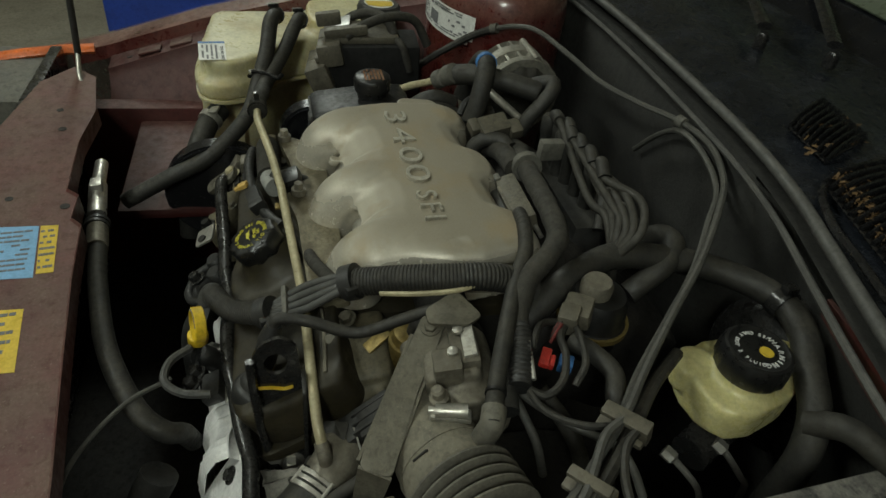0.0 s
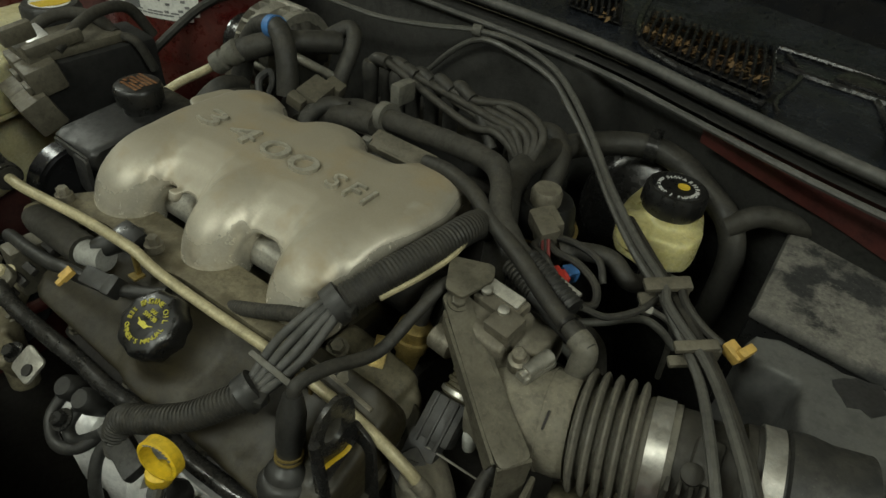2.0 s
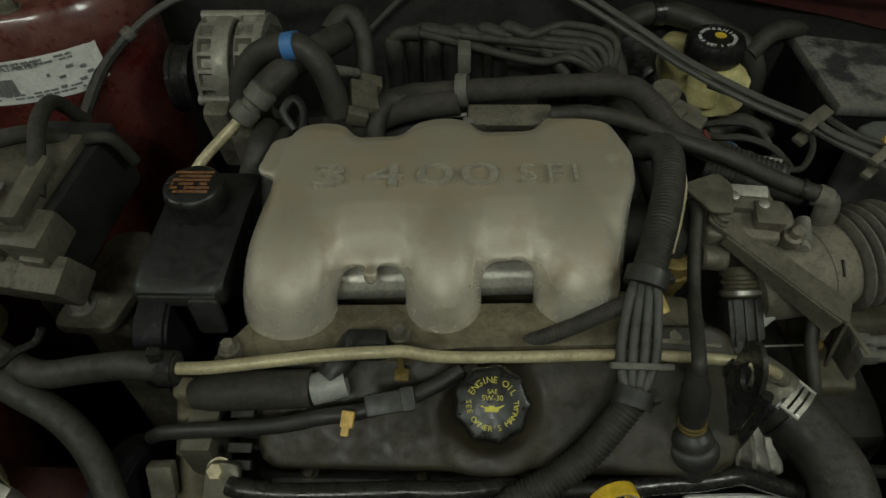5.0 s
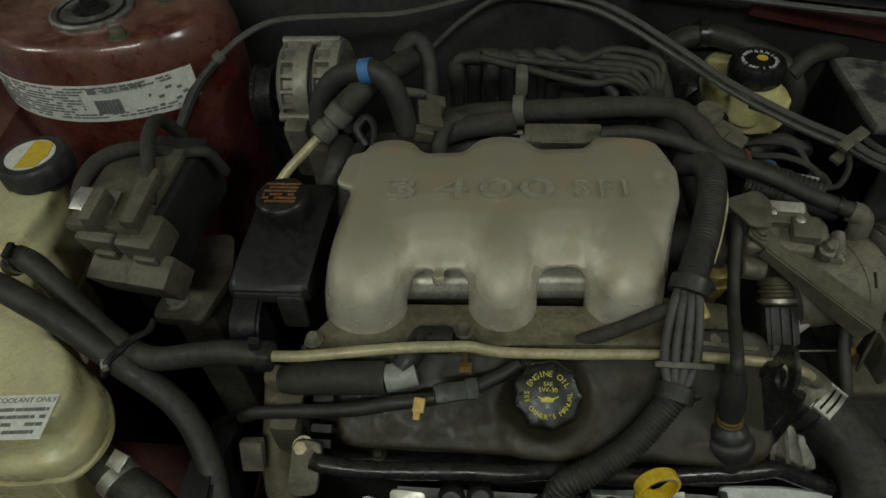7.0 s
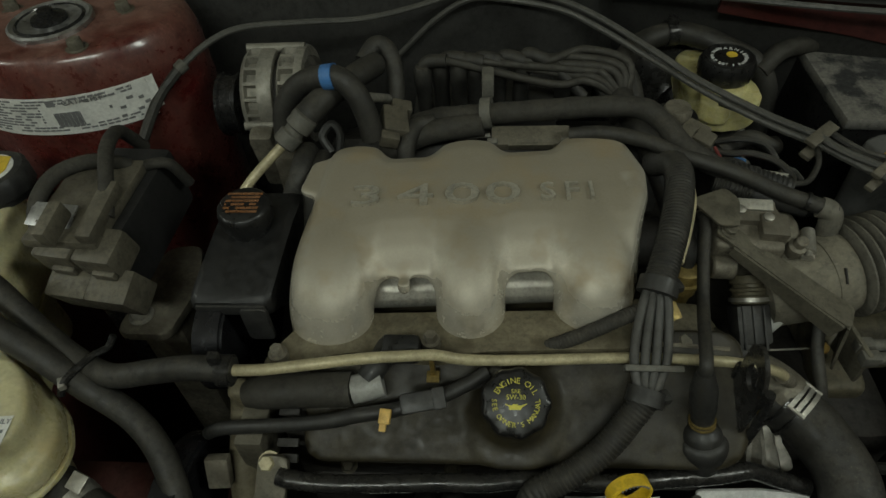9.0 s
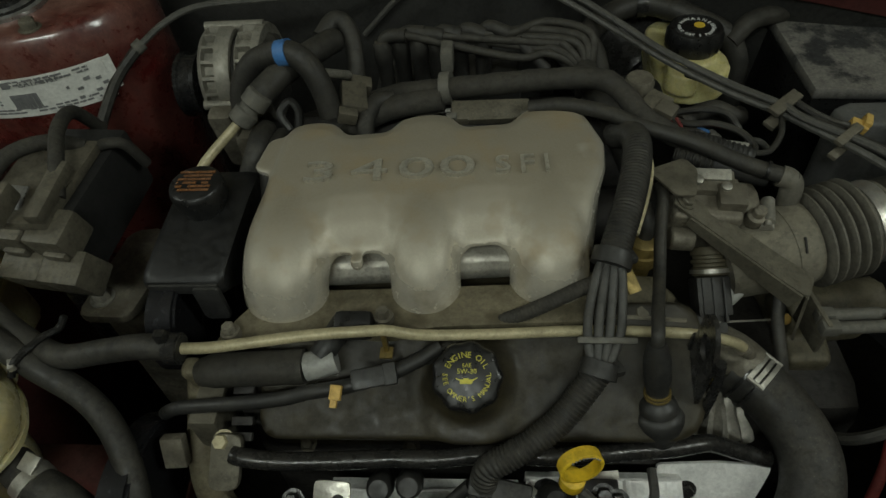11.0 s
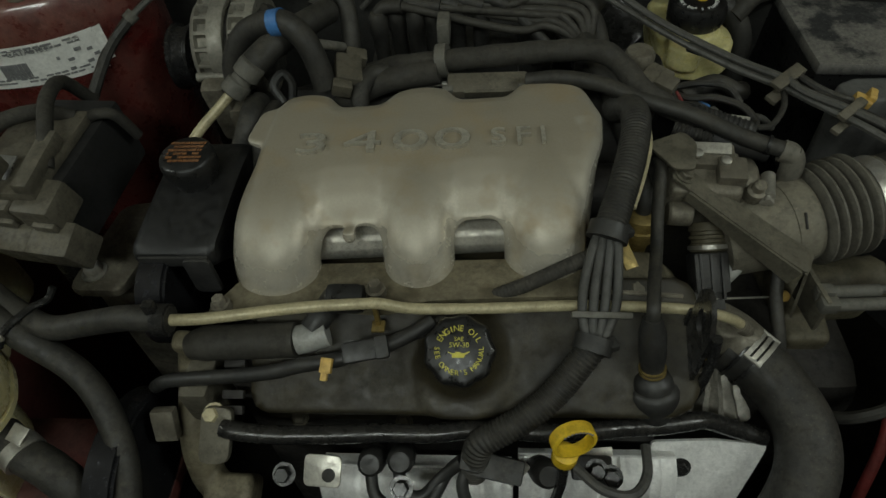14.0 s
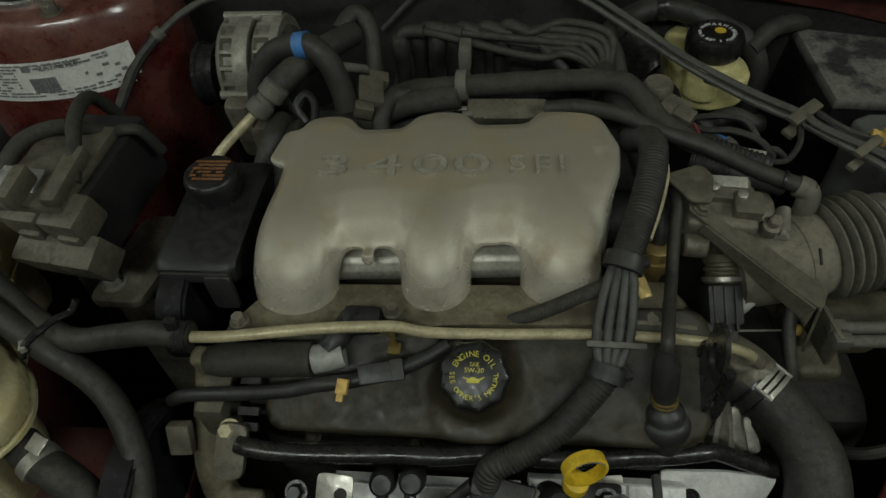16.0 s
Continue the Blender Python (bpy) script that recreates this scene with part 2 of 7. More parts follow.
def thing(name, at, label, category, group="", kind=""):
    ob = new(name)
    ob.location, ob.empty_display_size = at, 0.02
    return tagged(ob, label, category, group, kind)


def solo(name, bm, material, label, category, group="", kind=""):
    return tagged(link_mesh(name, bm, material), label, category, group, kind)


def soften(ob, voxel, rounds, factor=0.5):
    """Melts the shells of a mesh into one casting."""
    r = ob.modifiers.new("melt", "REMESH")
    r.mode, r.voxel_size, r.use_smooth_shade = "VOXEL", voxel, True
    s = ob.modifiers.new("soften", "SMOOTH")
    s.factor, s.iterations = factor, rounds
    return ob


def basis(axis, hint=(0, 0, 1)):
    """Right and up across an axis."""
    a = Vector(axis).normalized()
    h = Vector(hint)
    if abs(a.dot(h.normalized())) > 0.95:
        h = Vector((0, 1, 0))
    r = h.cross(a).normalized()
    return r, a.cross(r), a


def ring_skin(bm, rings, cap=True, closed=False):
    vs = [[bm.verts.new(p) for p in ring] for ring in rings]
    n = len(vs[0])
    pairs = list(zip(vs[:-1], vs[1:]))
    if closed:
        pairs.append((vs[-1], vs[0]))
    for a, b in pairs:
        for i in range(n):
            bm.faces.new((a[i], a[(i + 1) % n], b[(i + 1) % n], b[i]))
    if cap and not closed:
        bm.faces.new(vs[0][::-1])
        bm.faces.new(vs[-1])
    return bm


def spline(pts, steps=6):
    p = [Vector(q) for q in pts]
    if len(p) == 2:
        return [p[0].lerp(p[1], k / steps) for k in range(steps + 1)]
    p = [p[0] * 2 - p[1], *p, p[-1] * 2 - p[-2]]
    out = []
    for i in range(1, len(p) - 2):
        a, b, c, d = p[i - 1 : i + 3]
        for k in range(steps):
            t = k / steps
            out.append(0.5 * (2 * b + (c - a) * t + (2 * a - 5 * b + 4 * c - d) * t * t + (3 * b - a - 3 * c + d) * t**3))
    return [*out, p[-2]]


def tube(bm, pts, r, sides=12, steps=6, shape=None, flat=1.0):
    """A hose along a smooth line. shape(u) scales the radius, u in metres from the start."""
    line = spline(pts, steps)
    rings, far, up = [], 0.0, None
    for i, q in enumerate(line):
        d = (line[min(i + 1, len(line) - 1)] - line[max(i - 1, 0)]).normalized()
        up = basis(d)[1] if up is None else (up - d * up.dot(d)).normalized()
        side = d.cross(up)
        far += (q - line[i - 1]).length if i else 0
        k = r * (shape(far) if shape else 1)
        rings.append([q + k * (math.cos(a) * side + flat * math.sin(a) * up) for a in (2 * math.pi * j / sides for j in range(sides))])
    return ring_skin(bm, rings)


def corrugated(bm, pts, r, pitch=0.0045, depth=0.1, sides=14):
    """A ribbed conduit: rings along a smooth line, in and out by turns."""
    line = spline(pts, 24)
    total = sum((b - a).length for a, b in zip(line, line[1:]))
    n = max(4, int(total / pitch * 2))
    out, far, k = [line[0]], 0.0, 1
    for a, b in zip(line, line[1:]):
        seg = (b - a).length
        while k <= n and far + seg >= total * k / n - 1e-9:
            out.append(a.lerp(b, (total * k / n - far) / seg))
            k += 1
        far += seg
    rings, up = [], None
    for i, q in enumerate(out):
        d = (out[min(i + 1, len(out) - 1)] - out[max(i - 1, 0)]).normalized()
        up = basis(d)[1] if up is None else (up - d * up.dot(d)).normalized()
        side = d.cross(up)
        rr = r * (1 if i % 2 else 1 - depth)
        for off in (-0.28, 0.28):
            c = q + d * off * (total / n)
            rings.append([c + rr * (math.cos(a) * side + math.sin(a) * up) for a in (2 * math.pi * j / sides for j in range(sides))])
    return ring_skin(bm, rings)


def lathe(bm, origin, axis, profile, sides=24, flute=None):
    """A turned shape: (radius, height along the axis) from one end to the other. flute(angle, k) scales the radius."""
    r, u, a = basis(axis)
    o = Vector(origin)
    rings = []
    for k, (rad, h) in enumerate(profile):
        rings.append([o + a * h + rad * (flute(t, k) if flute else 1) * (math.cos(t) * r + math.sin(t) * u) for t in (2 * math.pi * j / sides for j in range(sides))])
    return ring_skin(bm, rings)


def rod(bm, a, b, r, sides=12):
    a, b = Vector(a), Vector(b)
    return lathe(bm, a, b - a, [(r, 0), (r, (b - a).length)], sides)


def box(bm, lo, hi, bevel=0.003, m=None, seg=2):
    made = bmesh.ops.create_cube(bm, size=1.0)["verts"]
    lo, hi = Vector(lo), Vector(hi)
    place = Matrix.Translation((lo + hi) / 2) @ Matrix.Diagonal((*(hi - lo), 1))
    bmesh.ops.transform(bm, matrix=place, verts=made)
    if bevel:
        edges = list({e for v in made for e in v.link_edges})
        made = bmesh.ops.bevel(bm, geom=edges, offset=bevel, segments=seg, affect="EDGES", profile=0.6)["verts"]
    if m is not None:
        faces = {f for v in made for f in v.link_faces}
        bmesh.ops.transform(bm, matrix=m, verts=list({v for f in faces for v in f.verts}))
    return bm


def block_at(bm, centre, size, rx=0, ry=0, rz=0, bevel=0.003, seg=2):
    h = Vector(size) / 2
    return box(bm, -h, h, bevel, pose(*centre, rx, ry, rz), seg)


def slab(bm, outline, depth, m=None, bevel=0.0):
    """A flat outline in x and y, raised by depth along z, laid by the pose m."""
    lo = [bm.verts.new((x, y, 0)) for x, y in outline]
    hi = [bm.verts.new((x, y, depth)) for x, y in outline]
    n = len(lo)
    faces = [bm.faces.new(lo[::-1]), bm.faces.new(hi)] + [bm.faces.new((lo[i], lo[(i + 1) % n], hi[(i + 1) % n], hi[i])) for i in range(n)]
    verts = lo + hi
    if bevel:
        edges = list({e for f in faces[:2] for e in f.edges})
        made = bmesh.ops.bevel(bm, geom=edges, offset=bevel, segments=3, affect="EDGES", profile=0.6)
        verts = list({v for v in [*verts, *made["verts"]] if v.is_valid})
    if m is not None:
        bmesh.ops.transform(bm, matrix=m, verts=verts)
    return bm


def rounded(points, r=0.01, n=4):
    """A polygon with its corners rounded."""
    out, k = [], len(points)
    for i in range(k):
        p, a, b = (Vector(points[j % k]).to_2d() for j in (i, i - 1, i + 1))
        da, db = (a - p), (b - p)
        s = min(r, da.length * 0.45, db.length * 0.45)
        a, b = p + da.normalized() * s, p + db.normalized() * s
        for j in range(n + 1):
            t = j / n
            out.append(tuple((1 - t) ** 2 * a + 2 * t * (1 - t) * p + t * t * b))
    return out


def nb():
    return bmesh.new()


def hexbolt(bm, at, axis, r=0.006, h=0.006, washer=True):
    if washer:
        lathe(bm, at, axis, [(r * 1.45, 0), (r * 1.45, 0.0015)], 16)
    lathe(bm, at, axis, [(r, 0), (r, h * 0.85), (r * 0.85, h)], 6)
    return bm


def letters(text, size, m, material, parent, name="lettering", depth=0.0006, align="CENTER", label=""):
    """Raised writing in the plane of the pose m."""
    cu = bpy.data.curves.new(name, "FONT")
    cu.body, cu.size, cu.extrude, cu.align_x, cu.align_y = text, size, depth, align, "CENTER"
    cu.resolution_u = 3
    ob = bpy.data.objects.new(name, cu)
    me = bpy.data.meshes.new_from_object(ob)
    bpy.data.objects.remove(ob)
    bm = nb()
    bm.from_mesh(me)
    bpy.data.meshes.remove(me)
    bmesh.ops.transform(bm, matrix=m, verts=bm.verts)
    if parent is None:
        return bm
    return part(name, bm, material, parent, label)


def arc_letters(text, size, m, radius, middle, step, inward=False):
    """Characters round a circle in the plane of m; middle and step in degrees."""
    out = nb()
    for i, c in enumerate(text):
        if c == " ":
            continue
        ang = middle + (i - (len(text) - 1) / 2) * (step if inward else -step)
        a = radians(ang)
        turn = ang + 90 if inward else ang - 90
        bm = letters(c, size, m @ pose(radius * math.cos(a), radius * math.sin(a), 0, 0, 0, turn), None, None)
        me = bpy.data.meshes.new("c")
        bm.to_mesh(me)
        bm.free()
        out.from_mesh(me)
        bpy.data.meshes.remove(me)
    return out


def bars(bm, m, width, height, rows, seed=0, fill=0.75, gap=0.45):
    """Unreadable print: short bars in rows, in the plane of m, centred."""
    rnd = random.Random(seed)
    pitch = height / rows
    for k in range(rows):
        x = -width / 2
        y = height / 2 - (k + 0.5) * pitch
        while x < width / 2 - 0.002:
            w = min(rnd.uniform(0.05, 0.2) * width, width / 2 - x)
            if rnd.random() < fill:
                slab(bm, [(x, y - pitch * gap / 2), (x + w * 0.9, y - pitch * gap / 2), (x + w * 0.9, y + pitch * gap / 2), (x, y + pitch * gap / 2)], 0.0004, m)
            x += w
    return bm


def clamp_band(bm, at, axis, r, wide=0.01, thick=0.0015):
    return lathe(bm, Vector(at) - Vector(axis).normalized() * wide / 2, axis, [(r, 0), (r + thick, 0), (r + thick, wide), (r, wide)], 28)


# ---- the garage and the car body ----
def garage():
    bm = nb()
    box(bm, (-3.2, -3.2, -0.1), (3.2, 3.6, 0.0), 0)
    solo("floor", bm, CONCRETE, "worn grey concrete garage floor", "floor", kind="structure")
    for name, lo, hi in (
        ("wall_north", (-3.3, 3.6, 0), (3.3, 3.7, 2.7)),
        ("wall_south", (-3.3, -3.3, 0), (3.3, -3.2, 2.7)),
        ("wall_east", (3.2, -3.2, 0), (3.3, 3.6, 2.7)),
        ("wall_west", (-3.3, -3.2, 0), (-3.2, 3.6, 2.7)),
    ):
        bm = nb()
        box(bm, lo, hi, 0)
        solo(name, bm, WALL, "plain cream painted garage wall", "wall", kind="structure")
    bm = nb()
    box(bm, (-3.3, -3.3, 2.7), (3.3, 3.7, 2.8), 0)
    solo("ceiling", bm, WALL, "plain pale garage ceiling", "ceiling", kind="structure")
    for x, y, lx, ly in ((-0.25, -1.45, 1.3, 0.3), (1.6, -0.5, 0.3, 1.3), (-2.3, -0.3, 0.3, 1.3)):
        lamp = thing("ceiling_lamp", (x, y, 2.7), "white fluorescent ceiling lamp under the garage ceiling", "lamp", "ceiling lamps")
        bm = nb()
        box(bm, (x - lx / 2, y - ly / 2, 2.64), (x + lx / 2, y + ly / 2, 2.70), 0.01)
        part("housing", bm, WALL, lamp)
        for s in (-0.07, 0.07):
            bm = nb()
            a = (x - lx * 0.45, y + s, 2.62) if lx > ly else (x + s, y - ly * 0.45, 2.62)
            b = (x + lx * 0.45, y + s, 2.62) if lx > ly else (x + s, y + ly * 0.45, 2.62)
            rod(bm, a, b, 0.015)
            part("tube", bm, LAMP, lamp)


garage()


def storage_bin():
    t = thing("storage_bin", (-2.2, -0.15, 0), "blue plastic storage bin standing on the garage floor", "bin")
    bm = nb()
    box(bm, (-2.7, -0.55, 0), (-1.9, 0.45, 0.5), 0.03)
    part("tub", bm, BIN, t)
    bm = nb()
    box(bm, (-2.73, -0.58, 0.5), (-1.87, 0.48, 0.55), 0.015)
    part("lid", bm, BIN, t)


storage_bin()


def radiator_support():
    """The painted panel across the front, with its edge, holes and labels."""
    t = thing("radiator_support", (0, -0.3, 0.3), "dusty maroon radiator support panel with paper labels", "panel", kind="structure")
    z = 0.80
    line = [(0.75, -0.11), (0.45, -0.145), (0.266, -0.164), (0.12, -0.184), (0.0, -0.199), (-0.095, -0.207), (-0.11, -0.221), (-0.16, -0.222), (-0.175, -0.238), (-0.30, -0.247), (-0.40, -0.24), (-0.52, -0.26), (-0.56, -0.30), (-0.50, -0.34), (-0.35, -0.36), (0.0, -0.36), (0.3, -0.34), (0.75, -0.30)]
    bm = nb()
    slab(bm, line, 0.004, pose(0, 0, z - 0.004), 0)
    part("top_plate", bm, MAROON_DUSTY, t)
    bm = nb()
    for a, b in zip(line[:11], line[1:11]):
        a, b = Vector((*a, z)), Vector((*b, z))
        ring_skin(bm, [[a, a + Vector((0, 0.003, 0.004)), a + Vector((0, 0.004, -0.025)), a + Vector((0, 0, -0.025))], [b, b + Vector((0, 0.003, 0.004)), b + Vector((0, 0.004, -0.025)), b + Vector((0, 0, -0.025))]])
    part("flange", bm, MAROON_DUSTY, t)
    bm = nb()
    box(bm, (-0.66, -0.36, 0.32), (0.74, -0.34, 0.796), 0.004)
    part("front_wall", bm, STEEL_DARK, t)
    for x, y, r in ((-0.34, -0.275, 0.006), (-0.16, -0.30, 0.005), (-0.14, -0.232, 0.006), (-0.40, -0.29, 0.005)):
        bm = nb()
        lathe(bm, (x, y, z - 0.001), (0, 0, 1), [(r, 0), (r, 0.0016)], 14)
        part("hole", bm, BLOCK, t, "dark punched hole")
    # labels
    for name, material, quad, rows, seed in (
        ("label_blue", BLUE_PAPER, [(-0.100, -0.33), (-0.100, -0.2525), (-0.004, -0.2375), (-0.004, -0.32)], 9, 3),
        ("label_yellow", YELLOW_PAPER, [(-0.100, -0.2505), (-0.100, -0.231), (-0.012, -0.2185), (-0.010, -0.236)], 7, 4),
        ("label_yellow", YELLOW_PAPER, [(0.046, -0.32), (0.046, -0.2345), (0.134, -0.2215), (0.134, -0.31)], 6, 5),
    ):
        bm = nb()
        slab(bm, quad, 0.0005, pose(0, 0, z))
        lab = part(name, bm, material, t)
        c = sum((Vector(q) for q in quad), Vector((0, 0))) / 4
        ax = (Vector(quad[3]) - Vector(quad[0])).normalized()
        wide = (Vector(quad[1]) - Vector(quad[0])).length
        bm = nb()
        bars(bm, pose(c.x, c.y, z + 0.0006, 0, 0, math.degrees(math.atan2(ax.y, ax.x)) + 90), wide * 0.85, 0.08, rows, seed, 0.8, 0.35)
        part("print", bm, INK, lab)


radiator_support()


def fender():
    """The wing beyond the coolant tank, with its inner rail and the lamp in front."""
    t = thing("fender", (-0.75, 0.1, 0.3), "maroon painted front fender with dusty inner rail", "fender", kind="structure")

    def sheet(name, rows, material, thick=0.004):
        bm = nb()
        up = [[bm.verts.new(p) for p in row] for row in rows]
        for a, b in zip(up, up[1:]):
            for i in range(len(a) - 1):
                bm.faces.new((a[i], a[i + 1], b[i + 1], b[i]))
        ob = part(name, bm, material, t)
        s = ob.modifiers.new("thick", "SOLIDIFY")
        s.thickness = thick
        return ob

    ys = [-0.62, -0.45, -0.28, -0.1, 0.12, 0.35, 0.6]
    crown = [(-0.790, 0.672), (-0.765, 0.712), (-0.745, 0.765), (-0.738, 0.826), (-0.730, 0.882), (-0.725, 0.925), (-0.72, 0.955)]
    sheet("outer_skin", [[(x - 0.16, y, z - 0.30) for y, (x, z) in zip(ys, crown)], [(x - 0.14, y, z - 0.06) for y, (x, z) in zip(ys, crown)], [(x - 0.10, y, z - 0.008) for y, (x, z) in zip(ys, crown)], [(x - 0.05, y, z + 0.004) for y, (x, z) in zip(ys, crown)], [(x, y, z + 0.0) for y, (x, z) in zip(ys, crown)], [(x + 0.004, y, z - 0.025) for y, (x, z) in zip(ys, crown)]], MAROON)
    ys2 = ys[2:]
    rail = crown[2:]
    sheet("inner_rail", [[(x + 0.004, y, z - 0.022) for y, (x, z) in zip(ys2, rail)], [(x + 0.05, y, z - 0.028) for y, (x, z) in zip(ys2, rail)], [(x + 0.055, y, z - 0.05) for y, (x, z) in zip(ys2, rail)], [(x + 0.10, y, z - 0.10) for y, (x, z) in zip(ys2, rail)], [(x + 0.13, y, z - 0.16) for y, (x, z) in zip(ys2, rail)], [(x + 0.15, y, z - 0.42) for y, (x, z) in zip(ys2, rail)]], MAROON_INNER)
    bm = nb()
    box(bm, (-0.60, -0.22, 0.655), (-0.30, 0.02, 0.675), 0.008)
    part("side_rail", bm, MAROON_INNER, t)
    for y in (-0.2, -0.14, -0.03, 0.05):
        bm = nb()
        block_at(bm, (-0.712, y, 0.770 + 0.30 * (y + 0.2)), (0.03, 0.045, 0.006), 16, 0, 0)
        part("tab", bm, MAROON_DUSTY, t)
    for k, y in enumerate((-0.24, -0.17, -0.08, 0.0, 0.10, 0.19)):
        bm = nb()
        lathe(bm, (-0.716 + 0.003 * k, y, 0.7395 + 0.315 * (y + 0.28)), (0, -0.30, 1), [(0.006 + 0.003 * (k % 2), 0), (0.006 + 0.003 * (k % 2), 0.0016)], 14)
        part("hole", bm, BLOCK, t, "dark punched hole")
    head = thing("headlight", (-0.63, -0.42, 0.5), "clear headlight with an orange side lens", "headlight")
    bm = nb()
    box(bm, (-0.74, -0.60, 0.55), (-0.50, -0.345, 0.765), 0.02)
    part("housing", bm, GREY, head)
    bm = nb()
    tube(bm, [(-0.657, -0.505, 0.76), (-0.675, -0.454, 0.765), (-0.687, -0.4, 0.77), (-0.699, -0.344, 0.772), (-0.707, -0.299, 0.772)], 0.015, 10, 5, None, 0.6)
    part("side_lens", bm, ORANGE, head, "orange side lens")


fender()


def prop_rod():
    t = thing("hood_prop_rod", (-0.45, -0.245, 0.75), "black hood prop rod with a bent bare steel foot", "rod")
    bm = nb()
    tube(bm, [(-0.56, -0.26, 1.25), (-0.553, -0.278, 0.95), (-0.549, -0.287, 0.825)], 0.0055, 10)
    part("sleeve", bm, RUBBER_NEW, t)
    bm = nb()
    tube(bm, [(-0.549, -0.287, 0.83), (-0.512, -0.282, 0.800), (-0.475, -0.264, 0.785), (-0.439, -0.266, 0.775), (-0.404, -0.272, 0.765), (-0.379, -0.276, 0.755)], 0.004, 10)
    part("foot", bm, ZINC, t, "bare steel foot")


prop_rod()

EDGE = [(-0.85, 0.54), (-0.62, 0.585), (-0.45, 0.598), (-0.30, 0.600), (-0.11, 0.592), (0.04, 0.580), (0.15, 0.560), (0.24, 0.532), (0.34, 0.500), (0.42, 0.478), (0.50, 0.462), (0.62, 0.445), (0.85, 0.42)]
EDGE_Z = 0.987


def firewall_and_cowl():
    bm = nb()
    line = spline([(x, y, 0) for x, y in EDGE], 3)
    deep = lambda x: 0.13 * min(1, max(0, (x - 0.08) / 0.16))
    ring_skin(bm, [[(p.x, p.y - 0.012 + 0.035 + deep(p.x), 0.35), (p.x, p.y - 0.012 + deep(p.x), 0.885), (p.x, p.y - 0.012 + 0.9 * deep(p.x), 0.93), (p.x, p.y + 0.8 * deep(p.x), EDGE_Z - 0.024), (p.x, p.y, EDGE_Z - 0.02), (p.x, p.y + 0.03, EDGE_Z - 0.02), (p.x, p.y + 0.16, 0.35)] for p in line])
    solo("firewall", bm, INSUL, "black insulated firewall behind the engine", "firewall", kind="structure")
    cowl = thing("cowl", (0, 0.7, 0.98), "dusty black plastic cowl panel with slotted vents", "cowl", kind="structure")
    bm = nb()
    rows = []
    for p in line:
        rows.append([(p.x, p.y + 0.012, EDGE_Z - 0.012), (p.x, p.y + 0.014, EDGE_Z + 0.002), (p.x, p.y + 0.04, EDGE_Z + 0.002), (p.x, p.y + 0.075, EDGE_Z + 0.012), (p.x, p.y + 0.20, EDGE_Z + 0.012), (p.x, p.y + 0.25, EDGE_Z + 0.004), (p.x, p.y + 0.33, EDGE_Z + 0.02), (p.x, p.y + 0.33, EDGE_Z - 0.03)])
    ring_skin(bm, rows)
    part("panel", bm, COWL, cowl)
    bm = nb()
    tube(bm, [(x, y + 0.004, EDGE_Z + 0.002) for x, y in EDGE], 0.007, 10, 4)
    part("weatherstrip", bm, SEAL, cowl, "grey dusty rubber weatherstrip")
    bm = nb()
    tube(bm, [(x, y - 0.014, EDGE_Z - 0.022) for x, y in EDGE], 0.004, 8, 4)
    part("seam", bm, SEAL, cowl)
    rnd = random.Random(7)
    zc = EDGE_Z + 0.013
    for quad, n in (([(0.028, 0.640), (-0.028, 0.735), (0.062, 0.722), (0.108, 0.628)], 8), ([(0.150, 0.592), (0.128, 0.690), (0.278, 0.700), (0.318, 0.548)], 15)):
        a, b, c, d = (Vector((*q, zc)) for q in quad)
        bm = nb()
        up = Vector((0, 0, 0.0015))
        ring_skin(bm, [[a, b, b + up, a + up], [d, c, c + up, d + up]])
        vent = part("vent", bm, BLOCK, cowl, "dark slotted vent")
        for k in range(n + 1):
            lo, hi = a.lerp(d, k / n), b.lerp(c, k / n)
            mid = lo.lerp(hi, 0.5)
            bm = nb()
            lift = lambda h: Vector((0, 0, h))
            tube(bm, [lo + lift(0.002), lo.lerp(hi, 0.2) + lift(0.012), mid + lift(0.015), lo.lerp(hi, 0.8) + lift(0.012), hi + lift(0.003)], 0.0024, 8, 3, None, 2.6)
            part("slat", bm, GLOSSY, vent)
    # glossy bead round the larger vent, and the ridge beyond it
    for pts, r in (([(0.322, 0.520), (0.268, 0.536), (0.216, 0.549), (0.160, 0.583), (0.128, 0.640), (0.108, 0.70), (0.085, 0.78), (0.05, 0.85)], 0.0042), ([(0.300, 0.700), (0.330, 0.640), (0.328, 0.545), (0.338, 0.512)], 0.003), ([(0.270, 0.662), (0.345, 0.643), (0.384, 0.640), (0.442, 0.632), (0.60, 0.60), (0.78, 0.57)], 0.005), ([(0.41, 0.64), (0.425, 0.59), (0.44, 0.54), (0.445, 0.50)], 0.0035), ([(0.285, 0.72), (0.36, 0.715), (0.50, 0.69), (0.70, 0.64)], 0.004)):
        bm = nb()
        tube(bm, [(x, y, zc + 0.001) for x, y in pts], r, 8, 5)
        part("bead", bm, GLOSSY, cowl)
    bm = nb()
    slab(bm, rounded([(0.36, 0.655), (0.62, 0.612), (0.63, 0.66), (0.37, 0.70)], 0.01), 0.006, pose(0, 0, zc), 0.002)
    part("raised_panel", bm, GLOSSY, cowl)
    bm = nb()
    for k in range(620):
        u, v = rnd.random(), rnd.random() ** 1.5
        big = rnd.random() < 0.93
        x = (0.145 if big else 0.03) + (0.165 if big else 0.07) * u - 0.02 * v
        y = (0.600 if big else 0.65) - 0.042 * u + 0.10 * v
        s = rnd.uniform(0.0015, 0.0055)
        m = pose(x, y, zc + 0.003 + rnd.random() * 0.011, rnd.uniform(-45, 45), rnd.uniform(-45, 45), rnd.uniform(0, 360))
